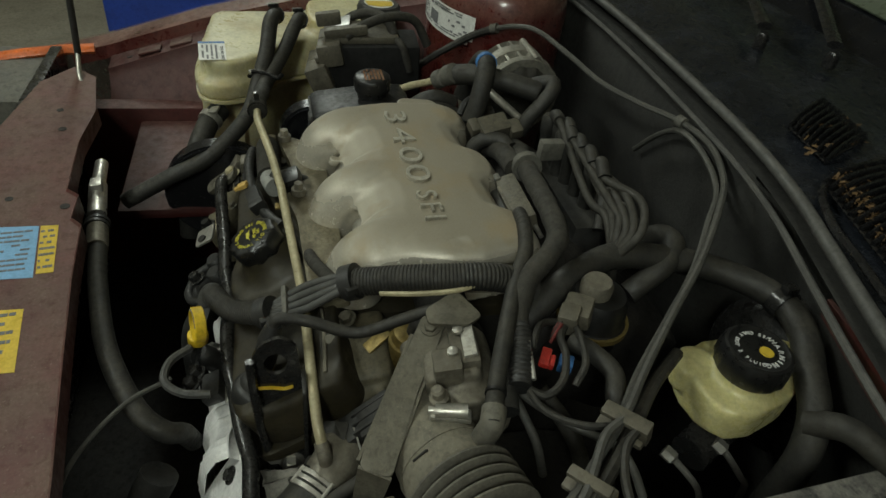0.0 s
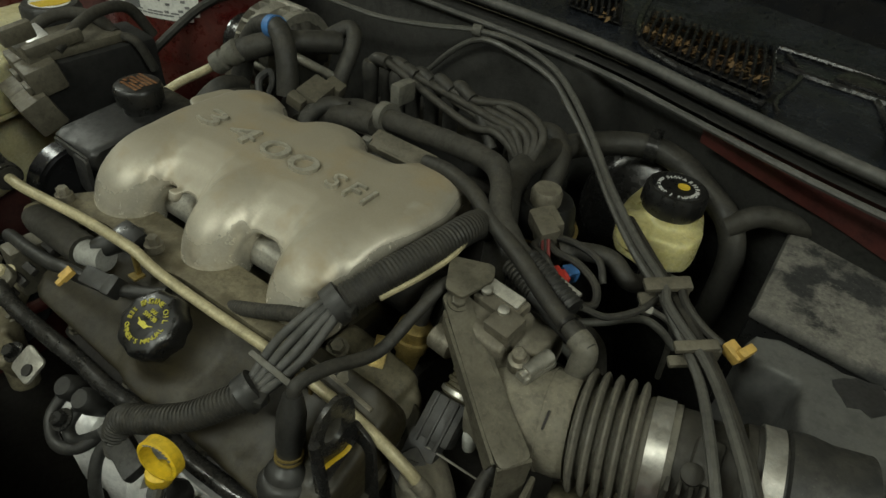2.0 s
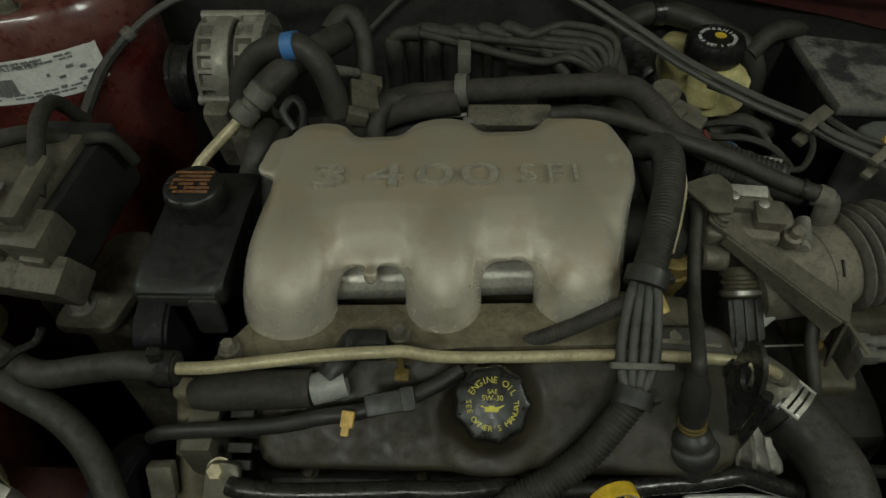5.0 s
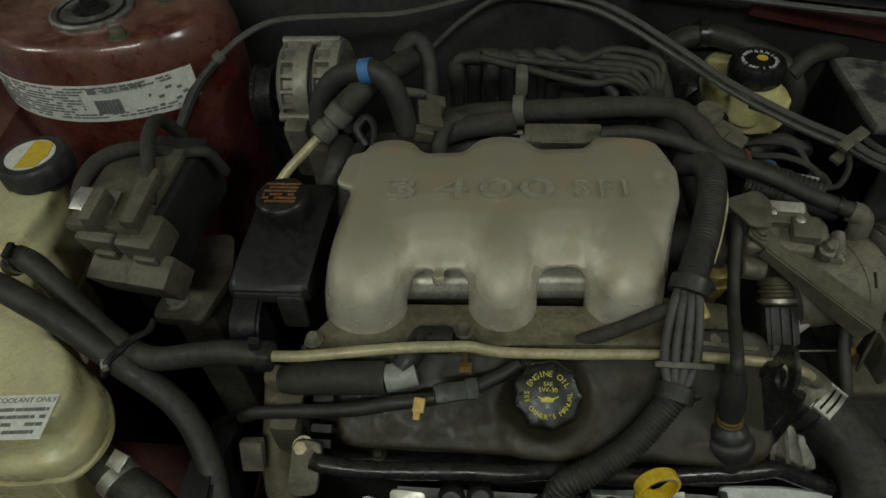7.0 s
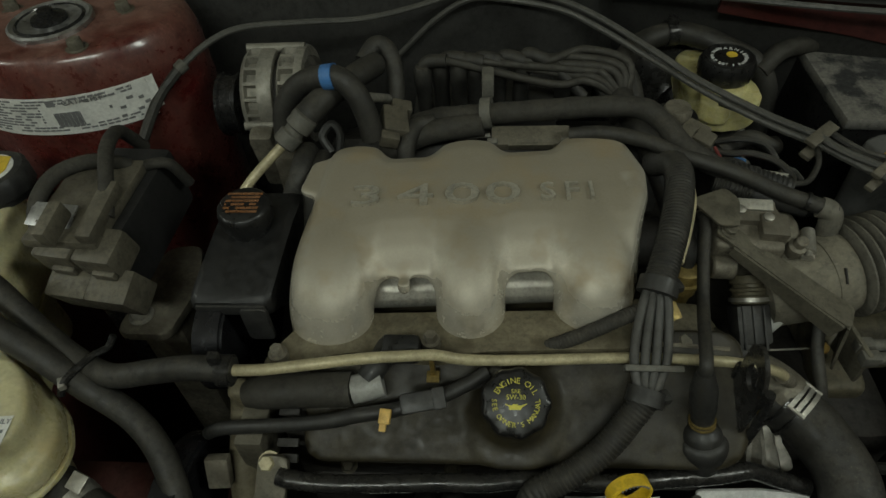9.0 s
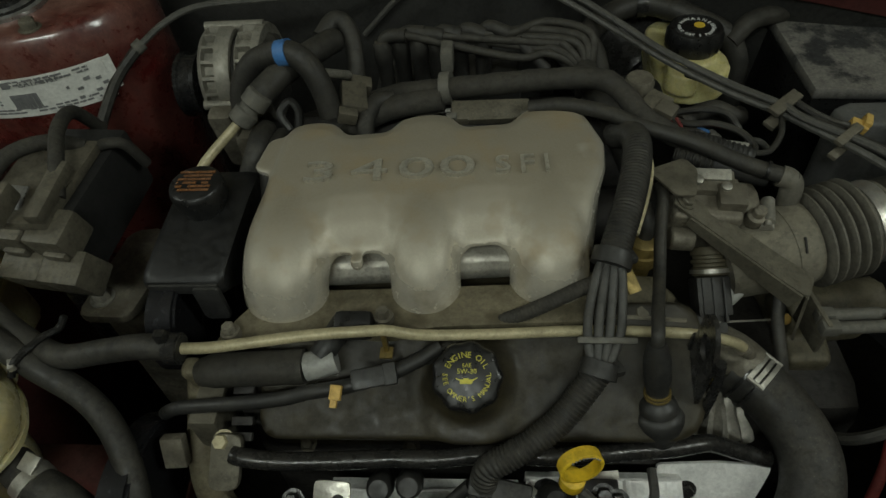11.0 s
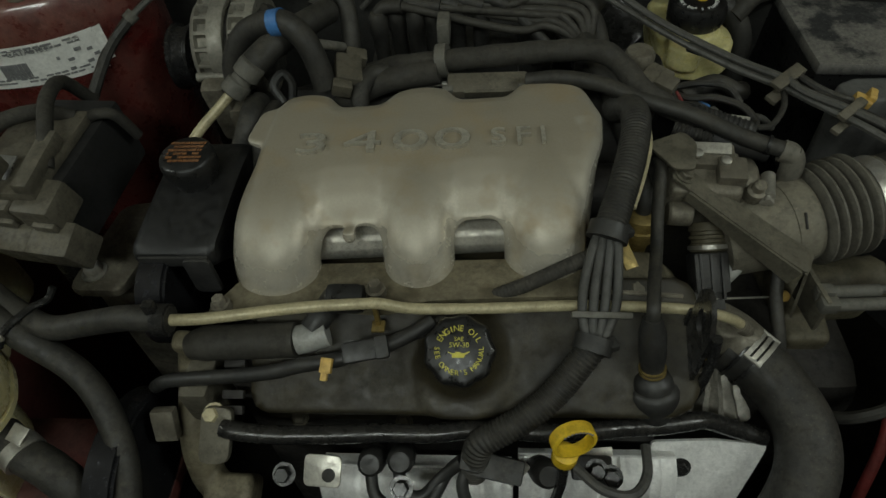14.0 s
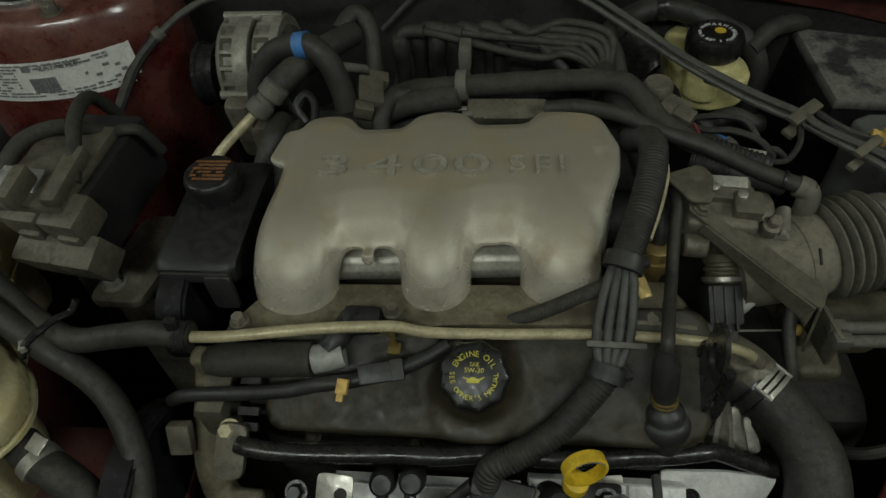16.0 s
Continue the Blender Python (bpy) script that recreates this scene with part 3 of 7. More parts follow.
        slab(bm, [(-s, 0), (-s * 0.3, s * 0.5), (s, s * 0.1), (s * 0.4, -s * 0.5)], 0.0005, m)
    solo("leaf_litter", bm, LEAF, "dry brown leaf litter caught in the cowl vents", "leaves", kind="stuff")
    bm = nb()
    ring_skin(bm, [[(p.x * 1.1, p.y + 0.32, EDGE_Z + 0.0), (p.x * 1.05, p.y + 0.95, EDGE_Z + 0.42), (p.x * 1.05, p.y + 0.955, EDGE_Z + 0.415), (p.x * 1.1, p.y + 0.325, EDGE_Z - 0.006)] for p in line])
    screen = solo("windshield", bm, GLASS, "dark windshield with a black lower border above the cowl", "windshield", kind="structure")
    bm = nb()
    ring_skin(bm, [[(p.x * 1.09, p.y + 0.40, EDGE_Z + 0.058), (p.x * 1.05, p.y + 0.94, EDGE_Z + 0.418), (p.x * 1.05, p.y + 0.938, EDGE_Z + 0.421), (p.x * 1.09, p.y + 0.398, EDGE_Z + 0.061)] for p in line])
    part("pane", bm, PANE, screen, "greenish glass with a pale reflection painted in its colour")
    for a, b, c in (((-0.62, 0.88, 1.02), (-0.379, 0.835, 1.035), (-0.235, 0.775, 1.03)), ((-0.75, 1.13, 1.10), (-0.40, 0.985, 1.05), (-0.165, 0.85, 1.03))):
        w = thing("wiper", c, "black wiper arm resting over the cowl", "wiper", "wipers")
        bm = nb()
        tube(bm, [a, b, c], 0.011, 8, 6, lambda u: 0.55 + 0.6 * min(1, u / 0.4), 0.5)
        part("arm", bm, GLOSSY, w)
        bm = nb()
        lathe(bm, Vector(c) + Vector((0.01, -0.005, -0.03)), (0, 0, 1), [(0.010, 0), (0.010, 0.018), (0.007, 0.024), (0.0005, 0.025)], 16)
        part("pivot_cap", bm, GLOSSY, w)
    bm = nb()
    side = [p for p in line if p.x > 0.255]
    back = lambda x: 0.038 * min(1, max(0, (x - 0.24) / 0.19))
    low = lambda x: max(0.888, 0.935 - 0.17 * (x - 0.28))
    ring_skin(bm, [[(p.x, p.y + back(p.x), low(p.x)), (p.x, p.y + back(p.x) - 0.006, 0.958), (p.x, p.y + back(p.x), 0.958), (p.x, p.y + back(p.x) + 0.006, low(p.x))] for p in side])
    solo("cowl_side_panel", bm, MAROON_INNER, "dusty maroon body panel below the cowl edge", "panel", kind="structure")


firewall_and_cowl()


def engine_bay_floor():
    bm = nb()
    box(bm, (-0.80, -0.40, 0.28), (0.80, 0.66, 0.32), 0.01)
    solo("splash_shield", bm, BLOCK, "black dirty splash shield under the engine", "shield", kind="structure")
    for name, lo, hi in (("inner_wall_east", (0.70, -0.34, 0.34), (0.74, 0.5, 0.88)),):
        bm = nb()
        box(bm, lo, hi, 0.005)
        solo(name, bm, MAROON_DUSTY, "dusty maroon inner fender wall", "wall", kind="structure")
    bm = nb()
    box(bm, (-0.64, -0.36, 0.30), (-0.60, 0.6, 0.70), 0.005)
    solo("inner_wall_west", bm, MAROON_INNER, "dusty maroon inner fender wall", "wall", kind="structure")
    b = thing("engine_block", (0, 0.15, 0.34), "dark oily engine block deep in the bay", "engine")
    bm = nb()
    box(bm, (-0.225, 0.0, 0.34), (0.19, 0.36, 0.80), 0.02)
    part("block", bm, BLOCK, b)
    bm = nb()
    block_at(bm, (-0.01, 0.055, 0.665), (0.40, 0.08, 0.12), 30, 0, 0, 0.01)
    part("front_head", bm, BLOCK, b)
    bm = nb()
    block_at(bm, (-0.02, 0.38, 0.78), (0.40, 0.17, 0.14), -30, 0, 0, 0.015)
    part("rear_head", bm, BLOCK, b)
    bm = nb()
    box(bm, (0.19, 0.05, 0.34), (0.42, 0.36, 0.70), 0.04)
    part("gearbox", bm, BLOCK, b)
    bm = nb()
    rod(bm, (0.335, 0.150, 0.735), (0.445, 0.170, 0.735), 0.026, 16)
    block_at(bm, (0.385, 0.175, 0.720), (0.10, 0.08, 0.05), 4, 4, 8, 0.010)
    block_at(bm, (0.36, 0.125, 0.70), (0.05, 0.05, 0.05), 10, 0, 0, 0.010)
    soften(part("gearbox_top", bm, OLIVE, b, "olive brown dusty casting"), 0.004, 3)


engine_bay_floor()


def strut_tower(cx, cy, top, a, b, mount, group, label):
    """A pressed oval tower: a wide and b deep at its shoulder, with the strut's mount on the flat top."""
    t = thing("strut_tower", (cx, cy, top - 0.3), label, "strut tower", group)
    bm = nb()
    rings = []
    for k, z in ((1.0, -0.42), (1.0, -0.20), (1.0, -0.046), (0.992, -0.036), (0.975, -0.024), (0.955, -0.014), (0.93, -0.006), (0.90, -0.001), (0.86, 0.0), (0.55, 0.0), (0.30, 0.001)):
        rings.append([(cx + a * k * math.cos(w), cy + b * k * math.sin(w), top + z) for w in (2 * math.pi * j / 72 for j in range(72))])
    ring_skin(bm, rings)
    part("tower", bm, MAROON, t)
    o = Vector((*mount, top + 0.001))
    r = 0.128
    bm = nb()
    lathe(bm, o, (0, -0.03, 1), [(r * 0.34, -0.006), (r * 0.34, 0.004), (r * 0.30, 0.007), (r * 0.28, 0.002), (r * 0.18, 0.001), (r * 0.16, 0.009), (r * 0.08, 0.012), (r * 0.07, 0.018), (0.001, 0.019)], 32)
    part("mount_ring", bm, GLOSSY, t, "dark rubber and steel top mount")
    bm = nb()
    lathe(bm, o, (0, -0.03, 1), [(r * 0.39, -0.001), (r * 0.39, 0.005), (r * 0.365, 0.007), (r * 0.345, 0.005)], 32)
    part("ring", bm, CHROME, t)
    for ang in (-45, 22, 150):
        bm = nb()
        hexbolt(bm, o + Vector((0.084 * math.cos(radians(ang)), 0.084 * math.sin(radians(ang)), -0.002)), (0, -0.03, 1), 0.009, 0.012)
        part("nut", bm, BRACKET, t)
    return t


tower = strut_tower(-0.553, 0.446, 1.000, 0.160, 0.126, (-0.551, 0.417), "strut towers", "glossy maroon strut tower with a white paper label")
strut_tower(0.72, 0.52, 0.945, 0.14, 0.14, (0.72, 0.52), "strut towers", "dusty maroon strut tower")


def tower_label():
    cx, cy, a, b = -0.553, 0.446, 0.1603, 0.1263

    def strip(bm, a0, a1, z0, z1, out, n=14):
        rings = []
        for k in range(n + 1):
            w = radians(a0 + (a1 - a0) * k / n)
            d = Vector((math.cos(w) / a, math.sin(w) / b, 0)).normalized()
            c = Vector((cx + a * math.cos(w), cy + b * math.sin(w), 0))
            lean = -0.004 * max(0, (k / n - 0.7))
            rings.append([c + d * out + Vector((0, 0, z0)), c + d * (out + lean) + Vector((0, 0, z1)), c + d * (out + lean + 0.0006) + Vector((0, 0, z1)), c + d * (out + 0.0006) + Vector((0, 0, z0))])
        return ring_skin(bm, rings)

    bm = nb()
    strip(bm, 200, 319, 0.908, 0.958, 0.0008, 30)
    strip(bm, 319, 323, 0.916, 0.958, 0.0008, 3)
    lab = part("paper_label", bm, PAPER, tower, "white printed paper label")
    rnd = random.Random(5)
    bm = nb()
    for row in range(11):
        z = 0.9555 - row * 0.0040
        w = 205.0 + rnd.uniform(0, 3)
        end = 272 if 1 < row < 9 else 312
        while w < end:
            step = rnd.uniform(0.8, 4.5)
            if rnd.random() < 0.78:
                strip(bm, w, min(w + step * 0.8, end), z - 0.0020, z, 0.0016, 2)
            w += step
    for k in range(20):
        strip(bm, 277 + k * 0.55, 277.3 + k * 0.55 + (k % 3) * 0.1, 0.919, 0.938, 0.0017, 1)
    for w, z in ((300, 0.934), (304, 0.929), (303, 0.918), (308, 0.939), (311, 0.921), (313, 0.935), (315, 0.927)):
        strip(bm, w, w + rnd.uniform(1, 3), z, z + 0.0035, 0.0016, 2)
    part("print", bm, INK, lab)
    w = radians(291)
    d = Vector((math.cos(w) / a, math.sin(w) / b, 0)).normalized()
    at = Vector((cx + a * math.cos(w), cy + b * math.sin(w), 0.951)) + d * 0.0026
    letters("CATALYST", 0.0095, Matrix.Translation(at) @ pose(0, 0, 0, 90, 0, math.degrees(math.atan2(d.y, d.x)) + 90), INK, lab, "lettering", 0.0003)
    bm = nb()
    strip(bm, 276, 279.5, 0.947, 0.955, 0.0018, 2)
    part("mark", bm, INK, lab)


tower_label()


# ---- the engine's top ----
RUNNERS = ((-0.172, 0.0445, -0.006), (-0.0415, 0.0365, 0.0), (0.0775, 0.0410, 0.0))
BUMPS = ((-0.170, 0.033), (-0.047, 0.035), (0.090, 0.040))


def intake_plenum():
    """One casting: a flat chest whose front runs down in three runners, with a saddle and a window between each two."""
    t = thing("intake_plenum", (-0.04, 0.17, 0.84), "dusty cast aluminium intake plenum with raised lettering", "intake manifold")
    ease = lambda v: (lambda c: c * c * (3 - 2 * c))(min(1, max(0, v)))
    gap = [(0.166, 0.9175), (0.153, 0.912), (0.140, 0.9045), (0.130, 0.8965), (0.121, 0.890), (0.1165, 0.8855), (0.118, 0.881), (0.130, 0.879), (0.15, 0.874)]
    bump = [(0.2, 0.845), (0.300, 0.845), (0.305, 0.862), (0.306, 0.882), (0.302, 0.900), (0.291, 0.914), (0.270, 0.9205)]
    cut = [(0.2, 0.860), (0.279, 0.860), (0.283, 0.872), (0.283, 0.887), (0.277, 0.902), (0.265, 0.913), (0.250, 0.9195)]
    left, right = -0.205, 0.119
    rings = []
    low = [(0.160, 0.9175), (0.143, 0.912), (0.126, 0.902), (0.113, 0.888), (0.106, 0.874), (0.1035, 0.863), (0.107, 0.857), (0.120, 0.862), (0.145, 0.870)]
    for i in range(161):
        x = left + (right - left) * i / 160
        v, dome = 0.0, 0.0
        for cx, half in BUMPS:
            k = 1 - ease((abs(x - cx) - half + 0.010) / 0.020)
            if k > v:
                v, dome = k, min(1, abs(x - cx) / half) ** 2
        ring = []
        for (ya, za), (yb, zb) in zip(bump, cut):
            ring.append((yb + (ya - 0.012 * dome - yb) * v, zb + (za - zb) * v))
        ring += [(0.225, 0.9215), (0.190, 0.921)]
        # the lip runs down the sides of the runners in a fillet
        clear = min(max(0, abs(x - cx - 0.5 * lean) - half + 0.004) for cx, half, lean in RUNNERS)
        f = 1 - math.sqrt(1 - (1 - min(1, clear / 0.015)) ** 2)
        ring += [(ya + (yb - ya) * f, za + (zb - za) * f) for (ya, za), (yb, zb) in zip(gap, low)]
        edge = min(x - left, right - x)
        drop = 0.020 - math.sqrt(max(0, 0.020**2 - (0.020 - min(edge, 0.020)) ** 2))
        out = []
        for y, z in ring:
            # the chest swells to one side at the throttle, and the first runner leans out
            wide = 0.022 * ease((x - 0.06) / 0.06) * math.exp(-(((y - 0.215) / 0.055) ** 2))
            out.append((x + wide, y + 0.07 * (x + 0.04), z - drop * ease((z - 0.85) / 0.04)))
        rings.append(out)
    bm = nb()
    ring_skin(bm, rings)
    for cx, half, lean in RUNNERS:
        sy = 0.07 * (cx + 0.04)
        path = [(0.215, 0.8835), (0.160, 0.8835), (0.132, 0.8790), (0.113, 0.8660), (0.1035, 0.8485), (0.1015, 0.828)]
        tube(bm, [(cx + lean * (0.16 - y) / 0.06, y + sy, z) for y, z in path], half, 28, 6, lambda u: 1.0 - 0.06 * min(1, u / 0.1), 0.0370 / half)
    slab(bm, rounded([(-0.222, 0.205), (-0.190, 0.196), (-0.185, 0.262), (-0.215, 0.256)], 0.010), 0.009, pose(0, 0, 0.906), 0.002)
    lathe(bm, (-0.104, 0.104, 0.882), (0, -0.3, -1), [(0.007, -0.006), (0.007, 0.004), (0.004, 0.008)], 12)
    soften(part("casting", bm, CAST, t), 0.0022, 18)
    bm = nb()
    slab(bm, rounded([(-0.238, 0.036), (-0.205, 0.040), (-0.150, 0.052), (-0.100, 0.046), (-0.070, 0.044), (-0.03, 0.054), (0.115, 0.060), (0.118, 0.105), (-0.20, 0.096)], 0.012), 0.010, pose(0, 0, 0.838), 0.002)
    part("flange", bm, FLANGE, t)
    bm = nb()
    block_at(bm, (-0.103, 0.052, 0.851), (0.030, 0.022, 0.012), 12, 0, 4, 0.004)
    part("clip", bm, PLASTIC, t, "black plastic clip on the flange")
    for k, (text, x) in enumerate((("3", -0.146), ("4", -0.096), ("0", -0.050), ("0", -0.0095), ("S", 0.0345), ("F", 0.058), ("I", 0.077))):
        big = k < 4
        m = pose(x, 0.190 + 0.03 * (x + 0.04), 0.9203, 0.5, 0, 2) @ Matrix.Diagonal(((2.15 if big else 1.2), 1.12, 1, 1))
        letters(text, 0.036 if big else 0.030, m, CAST_WORN, t, "letter", 0.0040)
    for at in ((-0.220, 0.045, 0.848), (-0.077, 0.058, 0.853)):
        bm = nb()
        lathe(bm, at, (0, 0, 1), [(0.0095, 0), (0.009, 0.006)], 16)
        hexbolt(bm, Vector(at) + Vector((0, 0, 0.006)), (0, 0, 1), 0.0062, 0.010)
        part("bolt", bm, ALU_DULL, t)


intake_plenum()


def lower_intake():
    t = thing("lower_intake", (-0.04, 0.13, 0.80), "bright machined lower intake under the plenum", "intake manifold")
    bm = nb()
    rings = []
    for x in (-0.19, 0.09):
        ring = []
        for j in range(40):
            ang = 2 * math.pi * j / 40
            rad = 0.0190 * (1 + (-0.05 if j in (7, 12, 17) else 0.0))
            ring.append((x, 0.137 + 0.05 * x + rad * math.cos(ang), 0.846 + rad * math.sin(ang)))
        rings.append(ring)
    ring_skin(bm, rings)
    part("rail", bm, ALU_RAIL, t)
    bm = nb()
    box(bm, (-0.21, 0.06, 0.77), (0.11, 0.30, 0.818), 0.006)
    part("body", bm, HEAD, t)
    for a, b in (((-0.067, 0.318, 0.896), (-0.022, 0.318, 0.899)), ((0.066, 0.318, 0.897), (0.087, 0.318, 0.897))):
        bm = nb()
        rod(bm, a, b, 0.0028, 8)
        part("rear_edge", bm, ALU, t, "bright bare metal edge")
    bm = nb()
    block_at(bm, (0.150, 0.105, 0.790), (0.09, 0.08, 0.06), 12, 8, 0, 0.014)
    for x, y, z, r in ((0.165, 0.085, 0.812, 0.017), (0.130, 0.100, 0.820, 0.013), (0.185, 0.120, 0.800, 0.020)):
        lathe(bm, (x, y, z - 0.02), (0.5, -0.3, 1), [(r, 0), (r, 0.024), (r * 0.75, 0.027)], 20)
    tube(bm, [(0.11, 0.072, 0.818), (0.15, 0.066, 0.806), (0.19, 0.070, 0.785)], 0.010, 10)
    soften(part("end_casting", bm, OLIVE, t, "olive brown dusty casting"), 0.003, 4)
    for x, y, z in ((0.160, 0.078, 0.836), (0.134, 0.096, 0.842)):
        bm = nb()
        hexbolt(bm, (x, y, z - 0.004), (0.2, -0.3, 1), 0.007, 0.008)
        part("bolt", bm, BRACKET, t)


lower_intake()

N = Vector((0, -0.5, 0.8660254))
CAP = Vector((0, 0, 0.85))


def valve_cover():
    """The front bank's cover, leaning forward by half the V."""
    t = thing("valve_cover", (0, 0.0, 0.74), "oily dull metal valve cover leaning forward", "valve cover")
    base = CAP - 0.048 * N
    m = Matrix.Translation(base) @ pose(0, 0, 0, 30, 0, 0)
    bm = nb()
    out = rounded([(-0.200, -0.046), (-0.190, -0.057), (0.195, -0.057), (0.215, -0.036), (0.215, 0.07), (-0.200, 0.07)], 0.02)
    slab(bm, out, 0.06, m @ pose(0, 0, -0.06), 0.012)
    lathe(bm, base - 0.006 * N, N, [(0.060, -0.02), (0.056, -0.002), (0.047, 0.006), (0.039, 0.014), (0.033, 0.023), (0.030, 0.032), (0.029, 0.038)], 32)
    slab(bm, rounded([(-0.034, -0.060), (0.034, -0.060), (0.042, -0.02), (0.03, 0.02), (-0.03, 0.02), (-0.042, -0.02)], 0.02), 0.016, m @ pose(0, 0, -0.012), 0.006)
    soften(part("cover", bm, HEAD, t), 0.0028, 26)
    bm = nb()
    slab(bm, rounded([(-0.208, -0.064), (0.22, -0.064), (0.22, 0.08), (-0.208, 0.08)], 0.02), 0.014, m @ pose(0, 0, -0.068), 0.003)
    part("gasket_rail", bm, HEAD, t)
    for x, y in ((-0.165, -0.064), (-0.06, -0.066), (0.06, -0.066), (0.17, -0.064)):
        bm = nb()
        hexbolt(bm, m @ Vector((x, y, -0.054)), N, 0.006, 0.007)
        part("bolt", bm, BRACKET, t)
    bm = nb()
    tube(bm, [m @ Vector(p) for p in ((0.06, 0.052, 0.001), (0.13, 0.056, 0.001), (0.20, 0.052, 0.001))], 0.0022, 6)
    part("edge_strip", bm, ALU_DULL, t)


valve_cover()


def oil_cap():
    t = thing("oil_filler_cap", CAP - 0.024 * N, "black fluted oil filler cap with yellow printing", "cap")
    m = Matrix.Translation(CAP) @ pose(0, 0, 0, 30, 0, 0)
    bm = nb()
    flute = lambda a, k: 1.0 if k < 1 or k > 4 else 1 + 0.035 * math.cos(9 * a)
    lathe(bm, CAP - 0.026 * N, N, [(0.027, 0), (0.029, 0.003), (0.0305, 0.006), (0.0305, 0.020), (0.0285, 0.0245), (0.0255, 0.026), (0.001, 0.026)], 72, flute)
    part("cap", bm, PLASTIC_CLEAN, t)
    top = m @ pose(0, 0, 0.0004)
    part("lettering", arc_letters("ENGINE OIL", 0.0072, top, 0.0185, 90, 13.5), YELLOW_INK, t, "yellow printed words")
    part("lettering", arc_letters("SEE OWNER'S MANUAL", 0.0062, top, 0.0190, 270, 11.2, True), YELLOW_INK, t, "yellow printed words")
    letters("SAE", 0.0050, top @ pose(0, 0.0095, 0), YELLOW_INK, t)
    letters("5W-30", 0.0060, top @ pose(0, 0.0045, 0), YELLOW_INK, t)
    bm = nb()
    slab(bm, [(-0.006, -0.006), (0.004, -0.006), (0.0055, -0.0035), (0.0095, -0.001), (0.009, -0.0005), (0.0045, -0.0022), (-0.006, -0.0022)], 0.0006, top)
    slab(bm, [(-0.009, -0.001), (-0.006, -0.0022), (-0.006, -0.0032), (-0.0095, -0.0018)], 0.0006, top)
    slab(bm, [(-0.003, -0.0022), (0.0015, -0.0022), (0.0015, -0.0012), (-0.003, -0.0012)], 0.0006, top)
    part("oil_can_mark", bm, YELLOW_INK, t, "yellow oil can mark")


oil_cap()


def coolant_pipe():
    t = thing("coolant_pipe", (0, 0.04, 0.85), "cream coated steel coolant pipe across the engine", "pipe")
    bm = nb()
    tube(bm, [(-0.245, 0.010, 0.879), (-0.225, 0.010, 0.880), (-0.205, 0.013, 0.879), (-0.138, 0.026, 0.875), (-0.085, 0.034, 0.870), (-0.069, 0.037, 0.866), (-0.043, 0.040, 0.855), (0.018, 0.046, 0.847), (0.104, 0.053, 0.842), (0.180, 0.055, 0.836), (0.215, 0.056, 0.829), (0.245, 0.058, 0.815), (0.262, 0.062, 0.797)], 0.0052, 14, 6)
    part("tube", bm, CREAM, t)
    bm = nb()
    tube(bm, [(0.255, 0.060, 0.803), (0.264, 0.063, 0.793), (0.268, 0.064, 0.785)], 0.0070, 14, 4)
    part("fitting", bm, ALU_DULL, t)
    for x, y, z in ((-0.075, 0.036, 0.866), (0.145, 0.054, 0.838)):
        bm = nb()
        box(bm, (x - 0.0022, y - 0.002, z - 0.032), (x + 0.0022, y + 0.003, z - 0.002), 0.001)
        box(bm, (x - 0.006, y - 0.008, z - 0.032), (x + 0.006, y + 0.004, z - 0.029), 0.001)
        part("bracket", bm, BRASS, t)


coolant_pipe()


# ---- hoses, wires and looms ----
def hose(name, pts, r, material, label, category="hose", group="", ribbed=0.0, sides=12):
    bm = nb()
    if ribbed:
        corrugated(bm, pts, r, ribbed)
    else:
        tube(bm, pts, r, sides, 6)
    return solo(name, bm, material, label, category, group)


